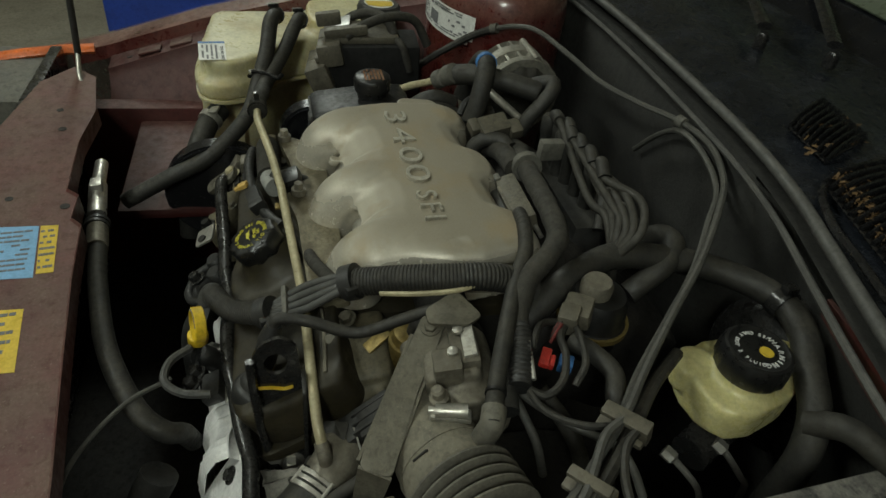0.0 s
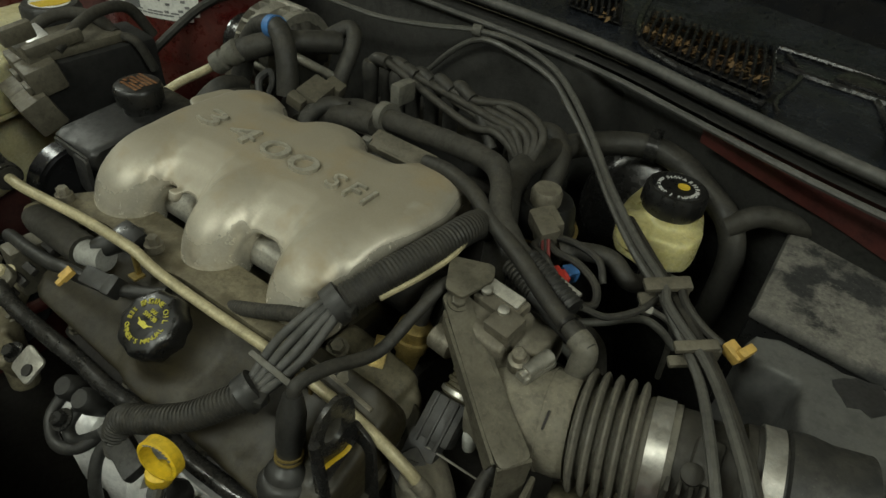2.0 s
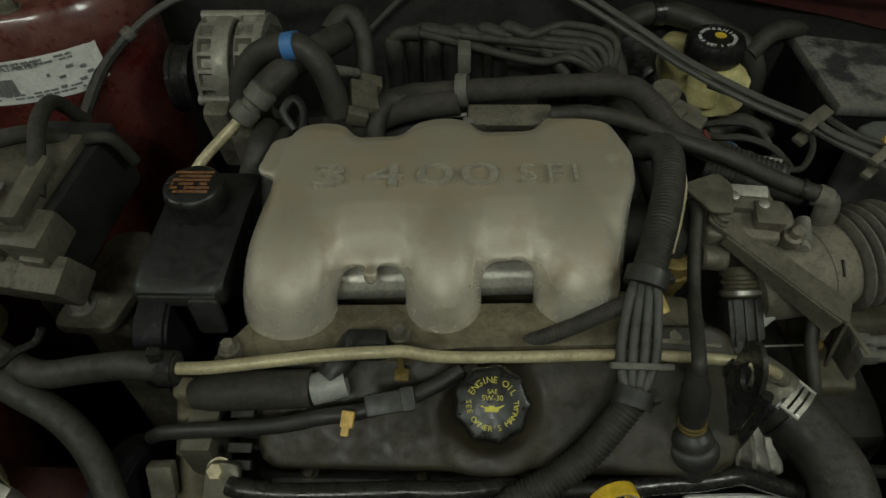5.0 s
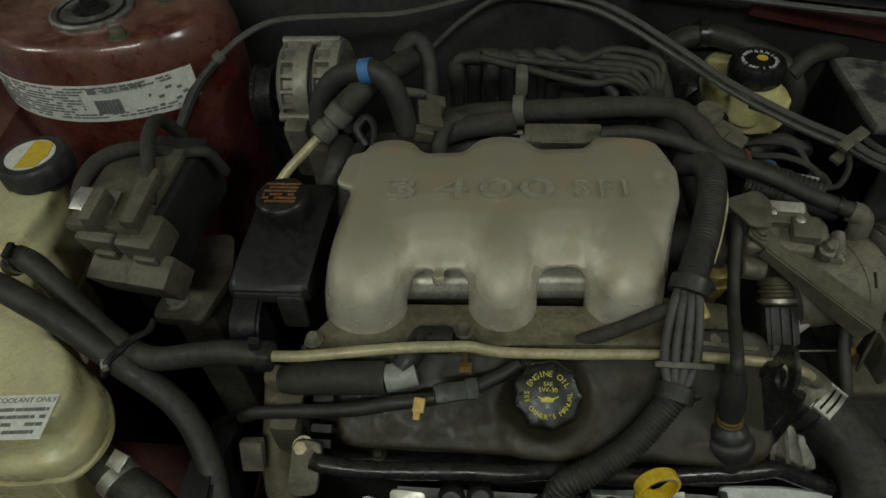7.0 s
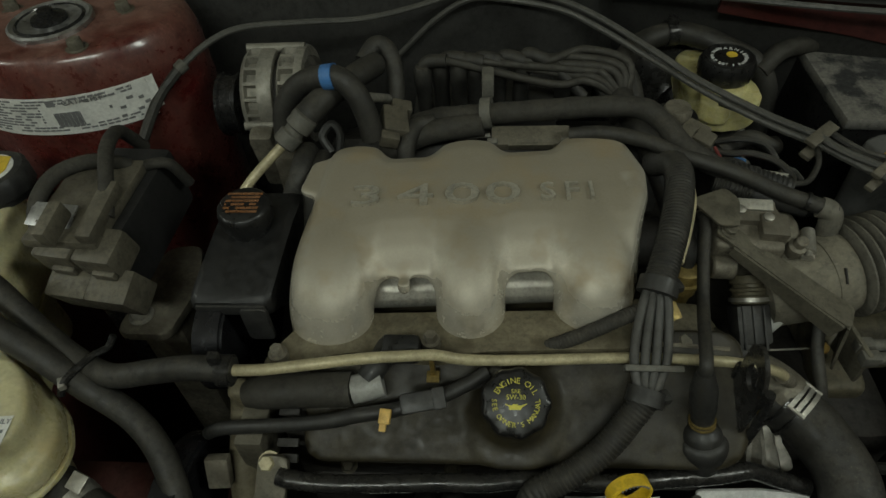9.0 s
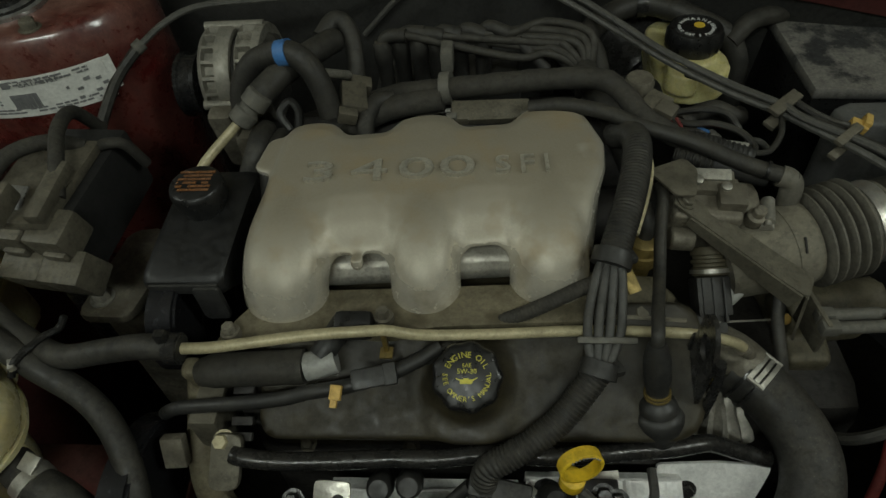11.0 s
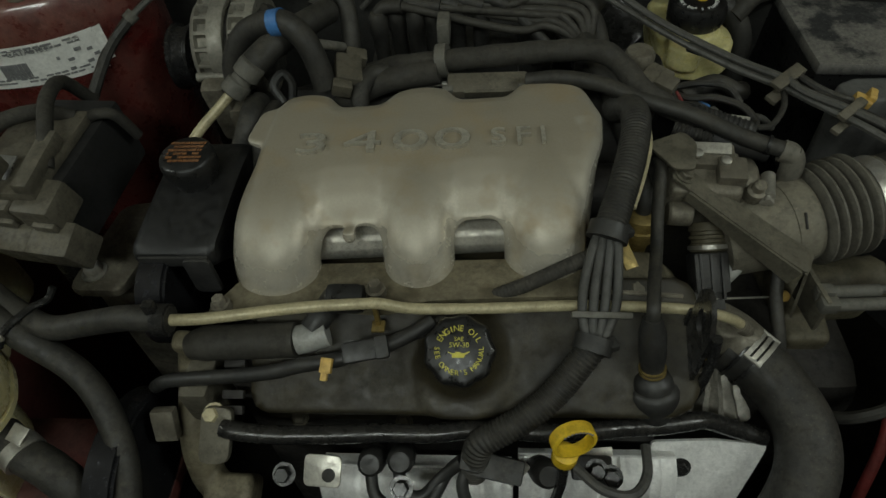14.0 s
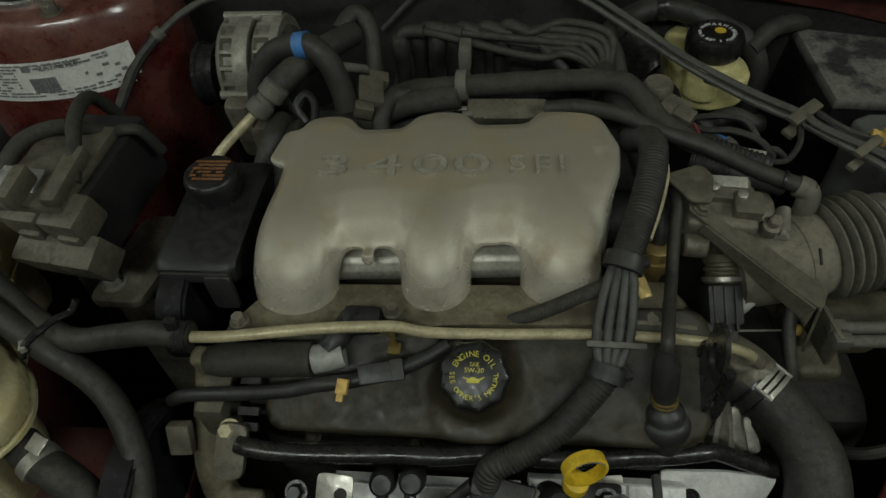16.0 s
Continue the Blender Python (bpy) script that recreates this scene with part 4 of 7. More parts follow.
def heater_hoses():
    a = thing("heater_hose", (-0.40, 0.02, 0.85), "dusty black rubber coolant hose over the reservoir", "hose", "coolant hoses")
    bm = nb()
    tube(bm, [(-0.52, 0.045, 0.915), (-0.500, 0.043, 0.924), (-0.476, 0.034, 0.920), (-0.440, 0.026, 0.887), (-0.396, 0.010, 0.850), (-0.354, -0.006, 0.820), (-0.324, -0.034, 0.796), (-0.303, -0.077, 0.765), (-0.295, -0.13, 0.74), (-0.29, -0.2, 0.70)], 0.0125, 14)
    part("tube", bm, RUBBER, a)
    bm = nb()
    clamp_band(bm, (-0.506, 0.0435, 0.922), (0.9, -0.05, 0.3), 0.0132, 0.007)
    block_at(bm, (-0.505, 0.040, 0.939), (0.006, 0.018, 0.006), 0, 0, 10, 0.001)
    part("clamp", bm, STEEL_DARK, a)
    b = thing("heater_hose", (-0.37, 0.02, 0.85), "dusty black rubber hose joined to the cream pipe", "hose", "coolant hoses")
    bm = nb()
    tube(bm, [(-0.52, 0.085, 0.905), (-0.503, 0.083, 0.918), (-0.482, 0.074, 0.914), (-0.449, 0.054, 0.884), (-0.411, 0.033, 0.862), (-0.371, 0.018, 0.855), (-0.325, 0.016, 0.866), (-0.284, 0.012, 0.879), (-0.245, 0.010, 0.879)], 0.0115, 14)
    part("tube", bm, RUBBER, b)
    bm = nb()
    clamp_band(bm, (-0.507, 0.0835, 0.916), (0.9, -0.05, 0.4), 0.0122, 0.007)
    block_at(bm, (-0.507, 0.080, 0.932), (0.006, 0.018, 0.006), 0, 0, 10, 0.001)
    part("clamp", bm, STEEL_DARK, b)
    bm = nb()
    clamp_band(bm, (-0.252, 0.010, 0.879), (1, 0, 0), 0.0125, 0.012)
    box(bm, (-0.262, 0.006, 0.889), (-0.252, 0.014, 0.903), 0.002)
    part("clamp", bm, STEEL_DARK, b)
    c = thing("hose_clip", (-0.398, 0.02, 0.855), "dark spring clip holding two hoses together", "clip")
    bm = nb()
    tube(bm, [(-0.408, -0.004, 0.856), (-0.402, 0.004, 0.868), (-0.388, 0.028, 0.870), (-0.378, 0.040, 0.868), (-0.372, 0.048, 0.876)], 0.0035, 8)
    part("wire", bm, STEEL_DARK, c)
    bm = nb()
    block_at(bm, (-0.405, 0.002, 0.866), (0.006, 0.012, 0.006), 0, 0, 30, 0.001)
    part("tip", bm, ZINC, c)


heater_hoses()


def cable(name, pts, r, label, material=None, category="cable", group="", clips=()):
    t = thing(name, pts[len(pts) // 2], label, category, group)
    bm = nb()
    tube(bm, pts, r, 8, 6)
    part("sheath", bm, material or RUBBER_NEW, t)
    for at, axis, rr in clips:
        bm = nb()
        clamp_band(bm, at, axis, rr, 0.012, 0.002)
        part("ferrule", bm, GREY, t)
    return t


GREY_CABLE = mat("grey_cable_sheath", (0.085, 0.083, 0.074), 0.4, 0, 0.3, (0.13, 0.12, 0.09), vary=0.2, bump=0.03)
cable("release_cable", [(-0.470, 0.20, 0.80), (-0.462, 0.27, 0.845), (-0.448, 0.316, 0.885), (-0.427, 0.365, 0.926), (-0.400, 0.396, 0.951)], 0.0065, "dark thick end of a sheathed cable", RUBBER, group="cables")
cable("release_cable", [(-0.402, 0.394, 0.950), (-0.370, 0.422, 0.967), (-0.331, 0.446, 0.974), (-0.258, 0.474, 0.965), (-0.187, 0.495, 0.957), (-0.120, 0.525, 0.957), (-0.061, 0.556, 0.960), (0.0, 0.566, 0.958), (0.066, 0.545, 0.952), (0.115, 0.511, 0.944), (0.176, 0.459, 0.926), (0.228, 0.405, 0.912), (0.288, 0.345, 0.905), (0.333, 0.303, 0.904), (0.350, 0.277, 0.903), (0.401, 0.235, 0.899), (0.444, 0.172, 0.899), (0.468, 0.138, 0.887), (0.478, 0.116, 0.865), (0.464, 0.092, 0.842), (0.424, 0.073, 0.826), (0.375, 0.074, 0.816), (0.333, 0.076, 0.812)], 0.0041, "long grey sheathed cable looping across the bay", GREY_CABLE, group="cables", clips=(((-0.400, 0.396, 0.951), (0.5, 0.5, 0.3), 0.006), ((-0.061, 0.556, 0.960), (1, 0.3, 0), 0.006)))
cable("release_cable", [(-0.16, 0.57, 0.86), (-0.10, 0.56, 0.92), (-0.05, 0.555, 0.951), (0.0, 0.56, 0.946), (0.07, 0.538, 0.941), (0.12, 0.50, 0.932), (0.18, 0.452, 0.914), (0.235, 0.395, 0.902), (0.29, 0.338, 0.897), (0.336, 0.298, 0.895), (0.357, 0.274, 0.894), (0.399, 0.224, 0.893), (0.430, 0.163, 0.893), (0.452, 0.124, 0.878), (0.460, 0.103, 0.852), (0.441, 0.093, 0.833), (0.394, 0.090, 0.819), (0.333, 0.091, 0.812)], 0.0041, "second grey sheathed cable beside the first", GREY_CABLE, group="cables")
cable("cruise_cable", [(0.26, 0.40, 0.885), (0.30, 0.35, 0.893), (0.345, 0.305, 0.893), (0.405, 0.238, 0.895), (0.452, 0.172, 0.893), (0.478, 0.136, 0.873), (0.486, 0.116, 0.84), (0.477, 0.086, 0.80), (0.457, 0.045, 0.77), (0.416, 0.016, 0.75), (0.37, 0.01, 0.72), (0.34, 0.04, 0.68)], 0.0062, "thick black sheathed cable looping down by the battery", RUBBER, group="cables")
cable("wire_lead", [(0.345, 0.312, 0.905), (0.36, 0.292, 0.902), (0.38, 0.283, 0.895), (0.402, 0.280, 0.889)], 0.004, "dusty branch of wiring with a tan plug", RUBBER, "wire", "wires")


def loom_clip(at, turn, size=(0.014, 0.042, 0.006)):
    t = thing("cable_clip", at, "grey plastic clip binding the cables", "clip", "cable clips")
    for dz, name in ((0.0055, "upper_bar"), (-0.012, "lower_bar")):
        bm = nb()
        block_at(bm, Vector(at) + Vector((0, 0, dz)), size, 8, 12, turn, 0.002)
        part(name, bm, MODULE, t)
    bm = nb()
    block_at(bm, Vector(at) + Vector((0.012, 0.014, -0.003)), (0.012, 0.008, 0.018), 8, 12, turn, 0.002)
    part("hinge", bm, MODULE, t)


loom_clip((0.337, 0.302, 0.900), -50)
loom_clip((0.384, 0.250, 0.896), -50, (0.010, 0.036, 0.006))


def tan_plug(at, turn):
    t = thing("wire_plug", at, "yellow tan connector plug on dusty wires", "plug", "plugs")
    bm = nb()
    block_at(bm, at, (0.018, 0.012, 0.011), 10, 15, turn, 0.002)
    part("body", bm, TAN, t)
    bm = nb()
    block_at(bm, Vector(at) + Vector((0.008, 0.002, 0.003)), (0.008, 0.016, 0.013), 10, 15, turn, 0.002)
    part("latch", bm, TAN, t)


tan_plug((0.409, 0.280, 0.889), -20)


def main_loom():
    t = thing("wiring_loom", (0.05, 0.32, 0.92), "thick dusty taped wiring loom behind the plenum", "wiring loom")
    bm = nb()
    tube(bm, [(-0.15, 0.33, 0.86), (-0.125, 0.350, 0.885), (-0.086, 0.348, 0.902), (-0.038, 0.335, 0.915), (0.025, 0.326, 0.926), (0.086, 0.318, 0.935), (0.138, 0.308, 0.940), (0.160, 0.292, 0.934), (0.178, 0.268, 0.922), (0.205, 0.250, 0.910), (0.235, 0.240, 0.900)], 0.0136, 14, 6, lambda u: (1 + 0.04 * math.sin(u * 160)) * (1 - 0.2 * min(1, u / 0.4)))
    part("trunk", bm, LOOM, t)
    bm = nb()
    corrugated(bm, [(0.225, 0.245, 0.905), (0.255, 0.238, 0.898), (0.285, 0.228, 0.893)], 0.011, 0.005)
    part("conduit", bm, RUBBER_NEW, t)
    bm = nb()
    tube(bm, [(-0.16, 0.30, 0.86), (-0.13, 0.318, 0.884), (-0.09, 0.325, 0.900), (-0.03, 0.322, 0.912)], 0.014, 12)
    part("branch", bm, LOOM, t)
    bm = nb()
    tube(bm, [(-0.118, 0.285, 0.87), (-0.118, 0.30, 0.90), (-0.108, 0.325, 0.908), (-0.09, 0.335, 0.905)], 0.0105, 12)
    part("branch", bm, RUBBER, t)
    bm = nb()
    lathe(bm, (-0.026, 0.334, 0.918), (1, -0.1, 0.15), [(0.0185, -0.006), (0.0185, 0.006)], 20)
    box(bm, (-0.032, 0.345, 0.93), (-0.018, 0.375, 0.955), 0.003)
    part("strap", bm, GREY, t, "grey plastic strap")
    c = thing("loom_connector", (0.021, 0.30, 0.90), "dusty brown grey multi-pin connector below the loom", "connector")
    bm = nb()
    block_at(bm, (0.023, 0.308, 0.898), (0.088, 0.026, 0.026), 20, 0, 0, 0.004)
    part("shell", bm, MODULE, c)
    bm = nb()
    block_at(bm, (0.023, 0.299, 0.886), (0.074, 0.02, 0.02), 20, 0, 0, 0.003)
    part("plug", bm, PLASTIC, c)
    bm = nb()
    block_at(bm, (0.023, 0.293, 0.902), (0.05, 0.004, 0.010), 20, 0, 0, 0.001)
    part("latch", bm, BRACKET, c)
    for x in (-0.02, 0.062):
        bm = nb()
        block_at(bm, (x, 0.297, 0.902), (0.012, 0.008, 0.016), 20, 0, 0, 0.002)
        part("ear", bm, GREY, c)


main_loom()
hose("vacuum_hose", [(0.065, 0.295, 0.915), (0.10, 0.288, 0.922), (0.14, 0.276, 0.921), (0.175, 0.256, 0.917), (0.225, 0.232, 0.912), (0.268, 0.213, 0.901), (0.300, 0.200, 0.896), (0.318, 0.194, 0.892)], 0.0082, RUBBER, "smooth black hose running into the intake duct", group="vacuum hoses")
bm = nb()
clamp_band(bm, (0.292, 0.203, 0.898), (0.9, -0.35, -0.12), 0.0084, 0.003, 0.001)
solo("cable_tie", bm, PLASTIC_CLEAN, "thin black cable tie round the smooth hose", "tie")
hose("rubber_elbow", [(0.304, 0.199, 0.894), (0.312, 0.196, 0.892), (0.316, 0.194, 0.886), (0.316, 0.190, 0.872), (0.315, 0.187, 0.845)], 0.0108, BELLOWS, "dusty rubber elbow on top of the intake duct", group="vacuum hoses")


def side_conduit():
    t = thing("ignition_loom", (0.14, 0.15, 0.88), "ribbed black conduit with grey ignition wires", "wiring loom")
    bm = nb()
    corrugated(bm, [(0.158, 0.282, 0.885), (0.166, 0.255, 0.908), (0.168, 0.225, 0.917), (0.162, 0.190, 0.913), (0.150, 0.150, 0.904), (0.138, 0.118, 0.893), (0.131, 0.100, 0.887)], 0.0145, 0.0036, 0.06)
    part("upper_conduit", bm, RUBBER, t)
    bm = nb()
    tube(bm, [(0.173, 0.235, 0.922), (0.178, 0.20, 0.912), (0.170, 0.165, 0.902), (0.155, 0.125, 0.892)], 0.003, 8)
    part("tan_tube", bm, CREAM, t, "tan plastic tube")
    for k in range(4):
        d = (k - 1.5) * 0.0085
        bm = nb()
        tube(bm, [(0.131 + d * 0.5, 0.105, 0.890), (0.127 + d * 0.9, 0.084, 0.880), (0.1225 + d * 1.15, 0.058, 0.865 - 0.001 * k), (0.120 + d * 1.1, 0.040, 0.852), (0.117 + d * 0.7, 0.024, 0.841), (0.113 + d * 0.3, 0.010, 0.831)], 0.0042, 10)
        part("wire", bm, WIRE, t)
    bm = nb()
    block_at(bm, (0.122, 0.035, 0.8525), (0.052, 0.006, 0.009), 30, 2, 0, 0.002)
    part("comb", bm, GREY, t, "grey plastic wire comb")
    for at, axis, r in (((0.131, 0.100, 0.887), (-0.3, -0.8, -0.5), 0.017), ((0.1145, 0.016, 0.836), (-0.3, -0.8, -0.5), 0.0155)):
        bm = nb()
        clamp_band(bm, at, axis, r, 0.014)
        block_at(bm, Vector(at) + Vector((0.016, -0.002, 0.004)), (0.008, 0.012, 0.008), 0, 0, 20, 0.002)
        part("collar", bm, RUBBER_NEW, t)
    bm = nb()
    corrugated(bm, [(0.114, 0.014, 0.835), (0.102, 0.002, 0.825), (0.080, -0.018, 0.808), (0.055, -0.034, 0.796), (0.034, -0.043, 0.787), (0.018, -0.049, 0.779), (0.012, -0.055, 0.762), (0.010, -0.058, 0.735)], 0.0130, 0.0040, 0.09)
    part("lower_conduit", bm, RUBBER, t)
    bm = nb()
    corrugated(bm, [(0.130, 0.092, 0.872), (0.095, 0.077, 0.868), (0.072, 0.070, 0.860), (0.047, 0.065, 0.850), (0.021, 0.062, 0.838), (-0.003, 0.049, 0.833), (-0.026, 0.035, 0.834), (-0.039, 0.028, 0.836)], 0.0072, 0.0034, 0.06)
    part("branch_conduit", bm, LOOM, t)


side_conduit()


def spark_boot(ring, axis, group="spark plug boots"):
    t = thing("spark_plug_boot", ring, "black rubber spark plug boot with gold ring", "boot", group)
    a = Vector(axis).normalized()
    o = Vector(ring)
    bm = nb()
    lathe(bm, o - a * 0.03, a, [(0.015, -0.030), (0.020, -0.016), (0.0238, -0.004), (0.0245, 0.003), (0.0235, 0.009), (0.0200, 0.0135), (0.0185, 0.014), (0.0175, 0.018), (0.0150, 0.0225), (0.0115, 0.0245), (0.0105, 0.027), (0.0100, 0.036), (0.0108, 0.042), (0.0118, 0.050), (0.0118, 0.072), (0.0100, 0.080), (0.0075, 0.090)], 28)
    part("boot", bm, RUBBER_NEW, t)
    for k in (0.0, 0.006):
        bm = nb()
        clamp_band(bm, o + a * (k * 0.7 - 0.001), a, 0.0100, 0.0016, 0.0018)
        part("ring", bm, BRASS, t, "gold metal ring")


spark_boot((0.168, 0.008, 0.808), (-0.13, 0.26, 1.0))
hose("pcv_hose", [(0.161, 0.022, 0.862), (0.161, 0.028, 0.873), (0.166, 0.055, 0.872), (0.177, 0.10, 0.862), (0.182, 0.14, 0.880), (0.187, 0.172, 0.896), (0.188, 0.19, 0.890)], 0.0058, RUBBER, "smooth black breather hose above the valve cover", group="vacuum hoses")


def side_bracket():
    """The lifting hook at the end of the front head: a plate that stands across the engine, with an eye in it."""
    t = thing("lifting_bracket", (0.212, 0.03, 0.70), "black stamped steel lifting bracket with a yellow paint mark", "bracket")
    m = Matrix(((0, 0, 1, 0.201), (1, 0, 0, 0), (0, 1, 0, 0), (0, 0, 0, 1)))
    shape = rounded([(0.000, 0.862), (0.010, 0.886), (0.028, 0.895), (0.043, 0.882), (0.047, 0.820), (0.062, 0.745), (0.088, 0.728), (0.080, 0.700), (0.040, 0.672), (0.014, 0.688), (0.006, 0.772)], 0.010)
    o = Vector((0.0232, 0.859))

    def reach(d):
        far = 0
        for a, b in zip(shape, shape[1:] + shape[:1]):
            a, e = Vector(a) - o, Vector(b) - Vector(a)
            den = d.x * e.y - d.y * e.x
            if abs(den) > 1e-12:
                k, u = (a.x * e.y - a.y * e.x) / den, (a.x * d.y - a.y * d.x) / den
                if k > far and -1e-6 <= u <= 1 + 1e-6:
                    far = k
        return far

    rings = []
    for k in range(96):
        a = 2 * math.pi * k / 96
        d = Vector((math.cos(a), math.sin(a)))
        p, q = o + Vector((d.x * 0.0105, d.y * 0.0140)), o + d * reach(d)
        rings.append([m @ Vector((*p, 0)), m @ Vector((*q, 0)), m @ Vector((*q, 0.004)), m @ Vector((*p, 0.004))])
    bm = nb()
    ring_skin(bm, rings, closed=True)
    part("plate", bm, STEEL_DARK, t)
    bm = nb()
    tube(bm, [m @ Vector(p) for p in ((0.001, 0.868, 0.006), (0.002, 0.835, 0.010), (0.006, 0.775, 0.012), (0.014, 0.700, 0.008))], 0.0045, 8)
    part("lip", bm, STEEL_DARK, t)
    bm = nb()
    slab(bm, rounded([(0.200, 0.846), (0.222, 0.832), (0.232, 0.72), (0.197, 0.70), (0.188, 0.705), (0.198, 0.765)], 0.006), 0.004, Matrix(((1, 0, 0, 0), (0, 0, 1, 0.046), (0, 1, 0, 0), (0, 0, 0, 1))), 0.001)
    part("gusset", bm, STEEL_DARK, t)
    bm = nb()
    tube(bm, [m @ Vector(p) for p in ((0.006, 0.829, 0.0045), (0.018, 0.828, 0.0045), (0.030, 0.825, 0.0045), (0.038, 0.827, 0.0045))], 0.0030, 6, 4, None, 0.4)
    part("paint_mark", bm, YELLOW, t, "yellow paint mark")
    bm = nb()
    tube(bm, [m @ Vector(p) for p in ((0.010, 0.795, 0.0042), (0.020, 0.800, 0.0042), (0.038, 0.802, 0.0042))], 0.0014, 6, 4)
    part("scratch", bm, ZINC, t)
    for y, z in ((0.032, 0.702), (0.079, 0.716), (0.016, 0.722)):
        bm = nb()
        hexbolt(bm, m @ Vector((y, z, 0.004)), (1, 0, 0), 0.0095, 0.011)
        part("bolt", bm, ZINC, t)


side_bracket()


def valve_cover_plumbing():
    """The grey hose, its elbow and the lead with its tan clip on the valve cover."""
    t = thing("breather_hose", (-0.19, 0.02, 0.82), "dusty grey fat hose with a milky plastic elbow", "hose")
    bm = nb()
    tube(bm, [(-0.252, 0.020, 0.822), (-0.235, 0.021, 0.826), (-0.19, 0.022, 0.828), (-0.15, 0.023, 0.830)], 0.0165, 16, 5, lambda u: 0.75 + 0.25 * min(1, u / 0.015))
    part("tube", bm, GREY_HOSE, t)
    bm = nb()
    tube(bm, [(-0.150, 0.023, 0.829), (-0.140, 0.025, 0.830), (-0.122, 0.030, 0.832)], 0.0135, 16)
    part("elbow", bm, MILKY, t, "milky white plastic sleeve")
    bm = nb()
    tube(bm, [(-0.136, 0.030, 0.836), (-0.128, 0.040, 0.842), (-0.122, 0.055, 0.842), (-0.12, 0.075, 0.835)], 0.0115, 14)
    part("grommet", bm, RUBBER_NEW, t)
    c = thing("sensor_lead", (-0.11, -0.01, 0.83), "dark taped lead with a tan clip", "wire", "wires")
    bm = nb()
    tube(bm, [(-0.300, 0.004, 0.775), (-0.275, -0.002, 0.797), (-0.22, -0.006, 0.812), (-0.17, -0.005, 0.820), (-0.14, -0.003, 0.829), (-0.11, 0.000, 0.833), (-0.075, 0.010, 0.835), (-0.045, 0.024, 0.838), (-0.025, 0.036, 0.842)], 0.0068, 10)
    part("lead", bm, RUBBER_NEW, c)
    bm = nb()
    block_at(bm, (-0.114, -0.011, 0.842), (0.010, 0.013, 0.006), 30, 0, -8, 0.001)
    block_at(bm, (-0.116, -0.018, 0.836), (0.006, 0.008, 0.004), 30, 0, -8, 0.001)
    part("clip", bm, TAN, c, "tan plastic clip")
    bm = nb()
    block_at(bm, (-0.085, 0.004, 0.842), (0.034, 0.018, 0.014), 30, 0, 12, 0.003)
    block_at(bm, (-0.068, 0.008, 0.842), (0.012, 0.02, 0.017), 30, 0, 12, 0.003)
    part("plug", bm, RUBBER_NEW, c)
    e = thing("sensor", (-0.10, 0.045, 0.85), "black plastic sensor under the plenum edge", "sensor")
    bm = nb()
    block_at(bm, (-0.104, 0.050, 0.856), (0.036, 0.026, 0.020), 20, 0, 0, 0.007)
    part("body", bm, PLASTIC_CLEAN, e)


valve_cover_plumbing()


def front_pipe():
    t = thing("front_pipe", (0, -0.03, 0.76), "black painted steel pipe along the front of the engine", "pipe")
    bm = nb()
    tube(bm, [(-0.215, -0.043, 0.786), (-0.203, -0.046, 0.786), (-0.175, -0.046, 0.780), (-0.149, -0.044, 0.776), (-0.110, -0.041, 0.773), (-0.071, -0.038, 0.771), (-0.030, -0.037, 0.769), (0.021, -0.0305, 0.767), (0.072, -0.0315, 0.764), (0.118, -0.0275, 0.761), (0.145, -0.0225, 0.757), (0.182, -0.017, 0.752), (0.210, -0.011, 0.749), (0.226, -0.007, 0.744), (0.252, -0.0075, 0.730), (0.285, -0.0085, 0.714)], 0.0085, 14)
    part("tube", bm, STEEL_DARK, t)
    bm = nb()
    slab(bm, rounded([(-0.014, -0.03), (0.014, -0.03), (0.018, 0.02), (-0.01, 0.022)], 0.008), 0.008, pose(-0.225, -0.040, 0.778, 40, 0, 0), 0.002)
    part("foot", bm, BRACKET, t)
    bm = nb()
    hexbolt(bm, (-0.227, -0.030, 0.786), (0, -0.5, 0.87), 0.0075, 0.012)
    part("bolt", bm, CREAM, t)


front_pipe()


def dipstick():
    t = thing("dipstick", (0.097, -0.06, 0.76), "yellow ring handle of the oil dipstick", "dipstick")
    o = Vector((0.094, -0.057, 0.806))
    ax = Vector((0.25, -0.95, 0.15)).normalized()
    bm = nb()
    r, u, a = basis(ax)
    rings = []
    for k in range(28):
        w = 2 * math.pi * k / 28
        d = math.cos(w) * r + math.sin(w) * u
        rings.append([o + d * 0.0178 - a * 0.0058, o + d * 0.0192 - a * 0.0048, o + d * 0.0192 + a * 0.0048, o + d * 0.0178 + a * 0.0058, o + d * 0.0160 + a * 0.0058, o + d * 0.0160 - a * 0.0058])
    ring_skin(bm, rings, closed=True)
    ring = part("ring", bm, YELLOW, t)
    bm = nb()
    for k in range(9):
        w = radians(35 + 11 * k)
        d = math.cos(w) * r + math.sin(w) * u
        block_at(bm, o + d * 0.0170 + a * 0.0060, (0.0022, 0.0016, 0.0006), 0, 0, 11 * k, 0)
    part("print", bm, INK, ring, "dark moulded print")
    bm = nb()
    lathe(bm, o + Vector((-0.006, -0.004, -0.034)), (0.1, 0.1, 1), [(0.008, 0), (0.011, 0.004), (0.011, 0.014), (0.006, 0.018)], 16)
    part("stopper", bm, YELLOW, t)
    bm = nb()
    tube(bm, [o + Vector((-0.006, -0.004, -0.034)), (0.088, -0.068, 0.74), (0.08, -0.075, 0.68)], 0.005, 8)
    part("tube", bm, STEEL_DARK, t)


dipstick()


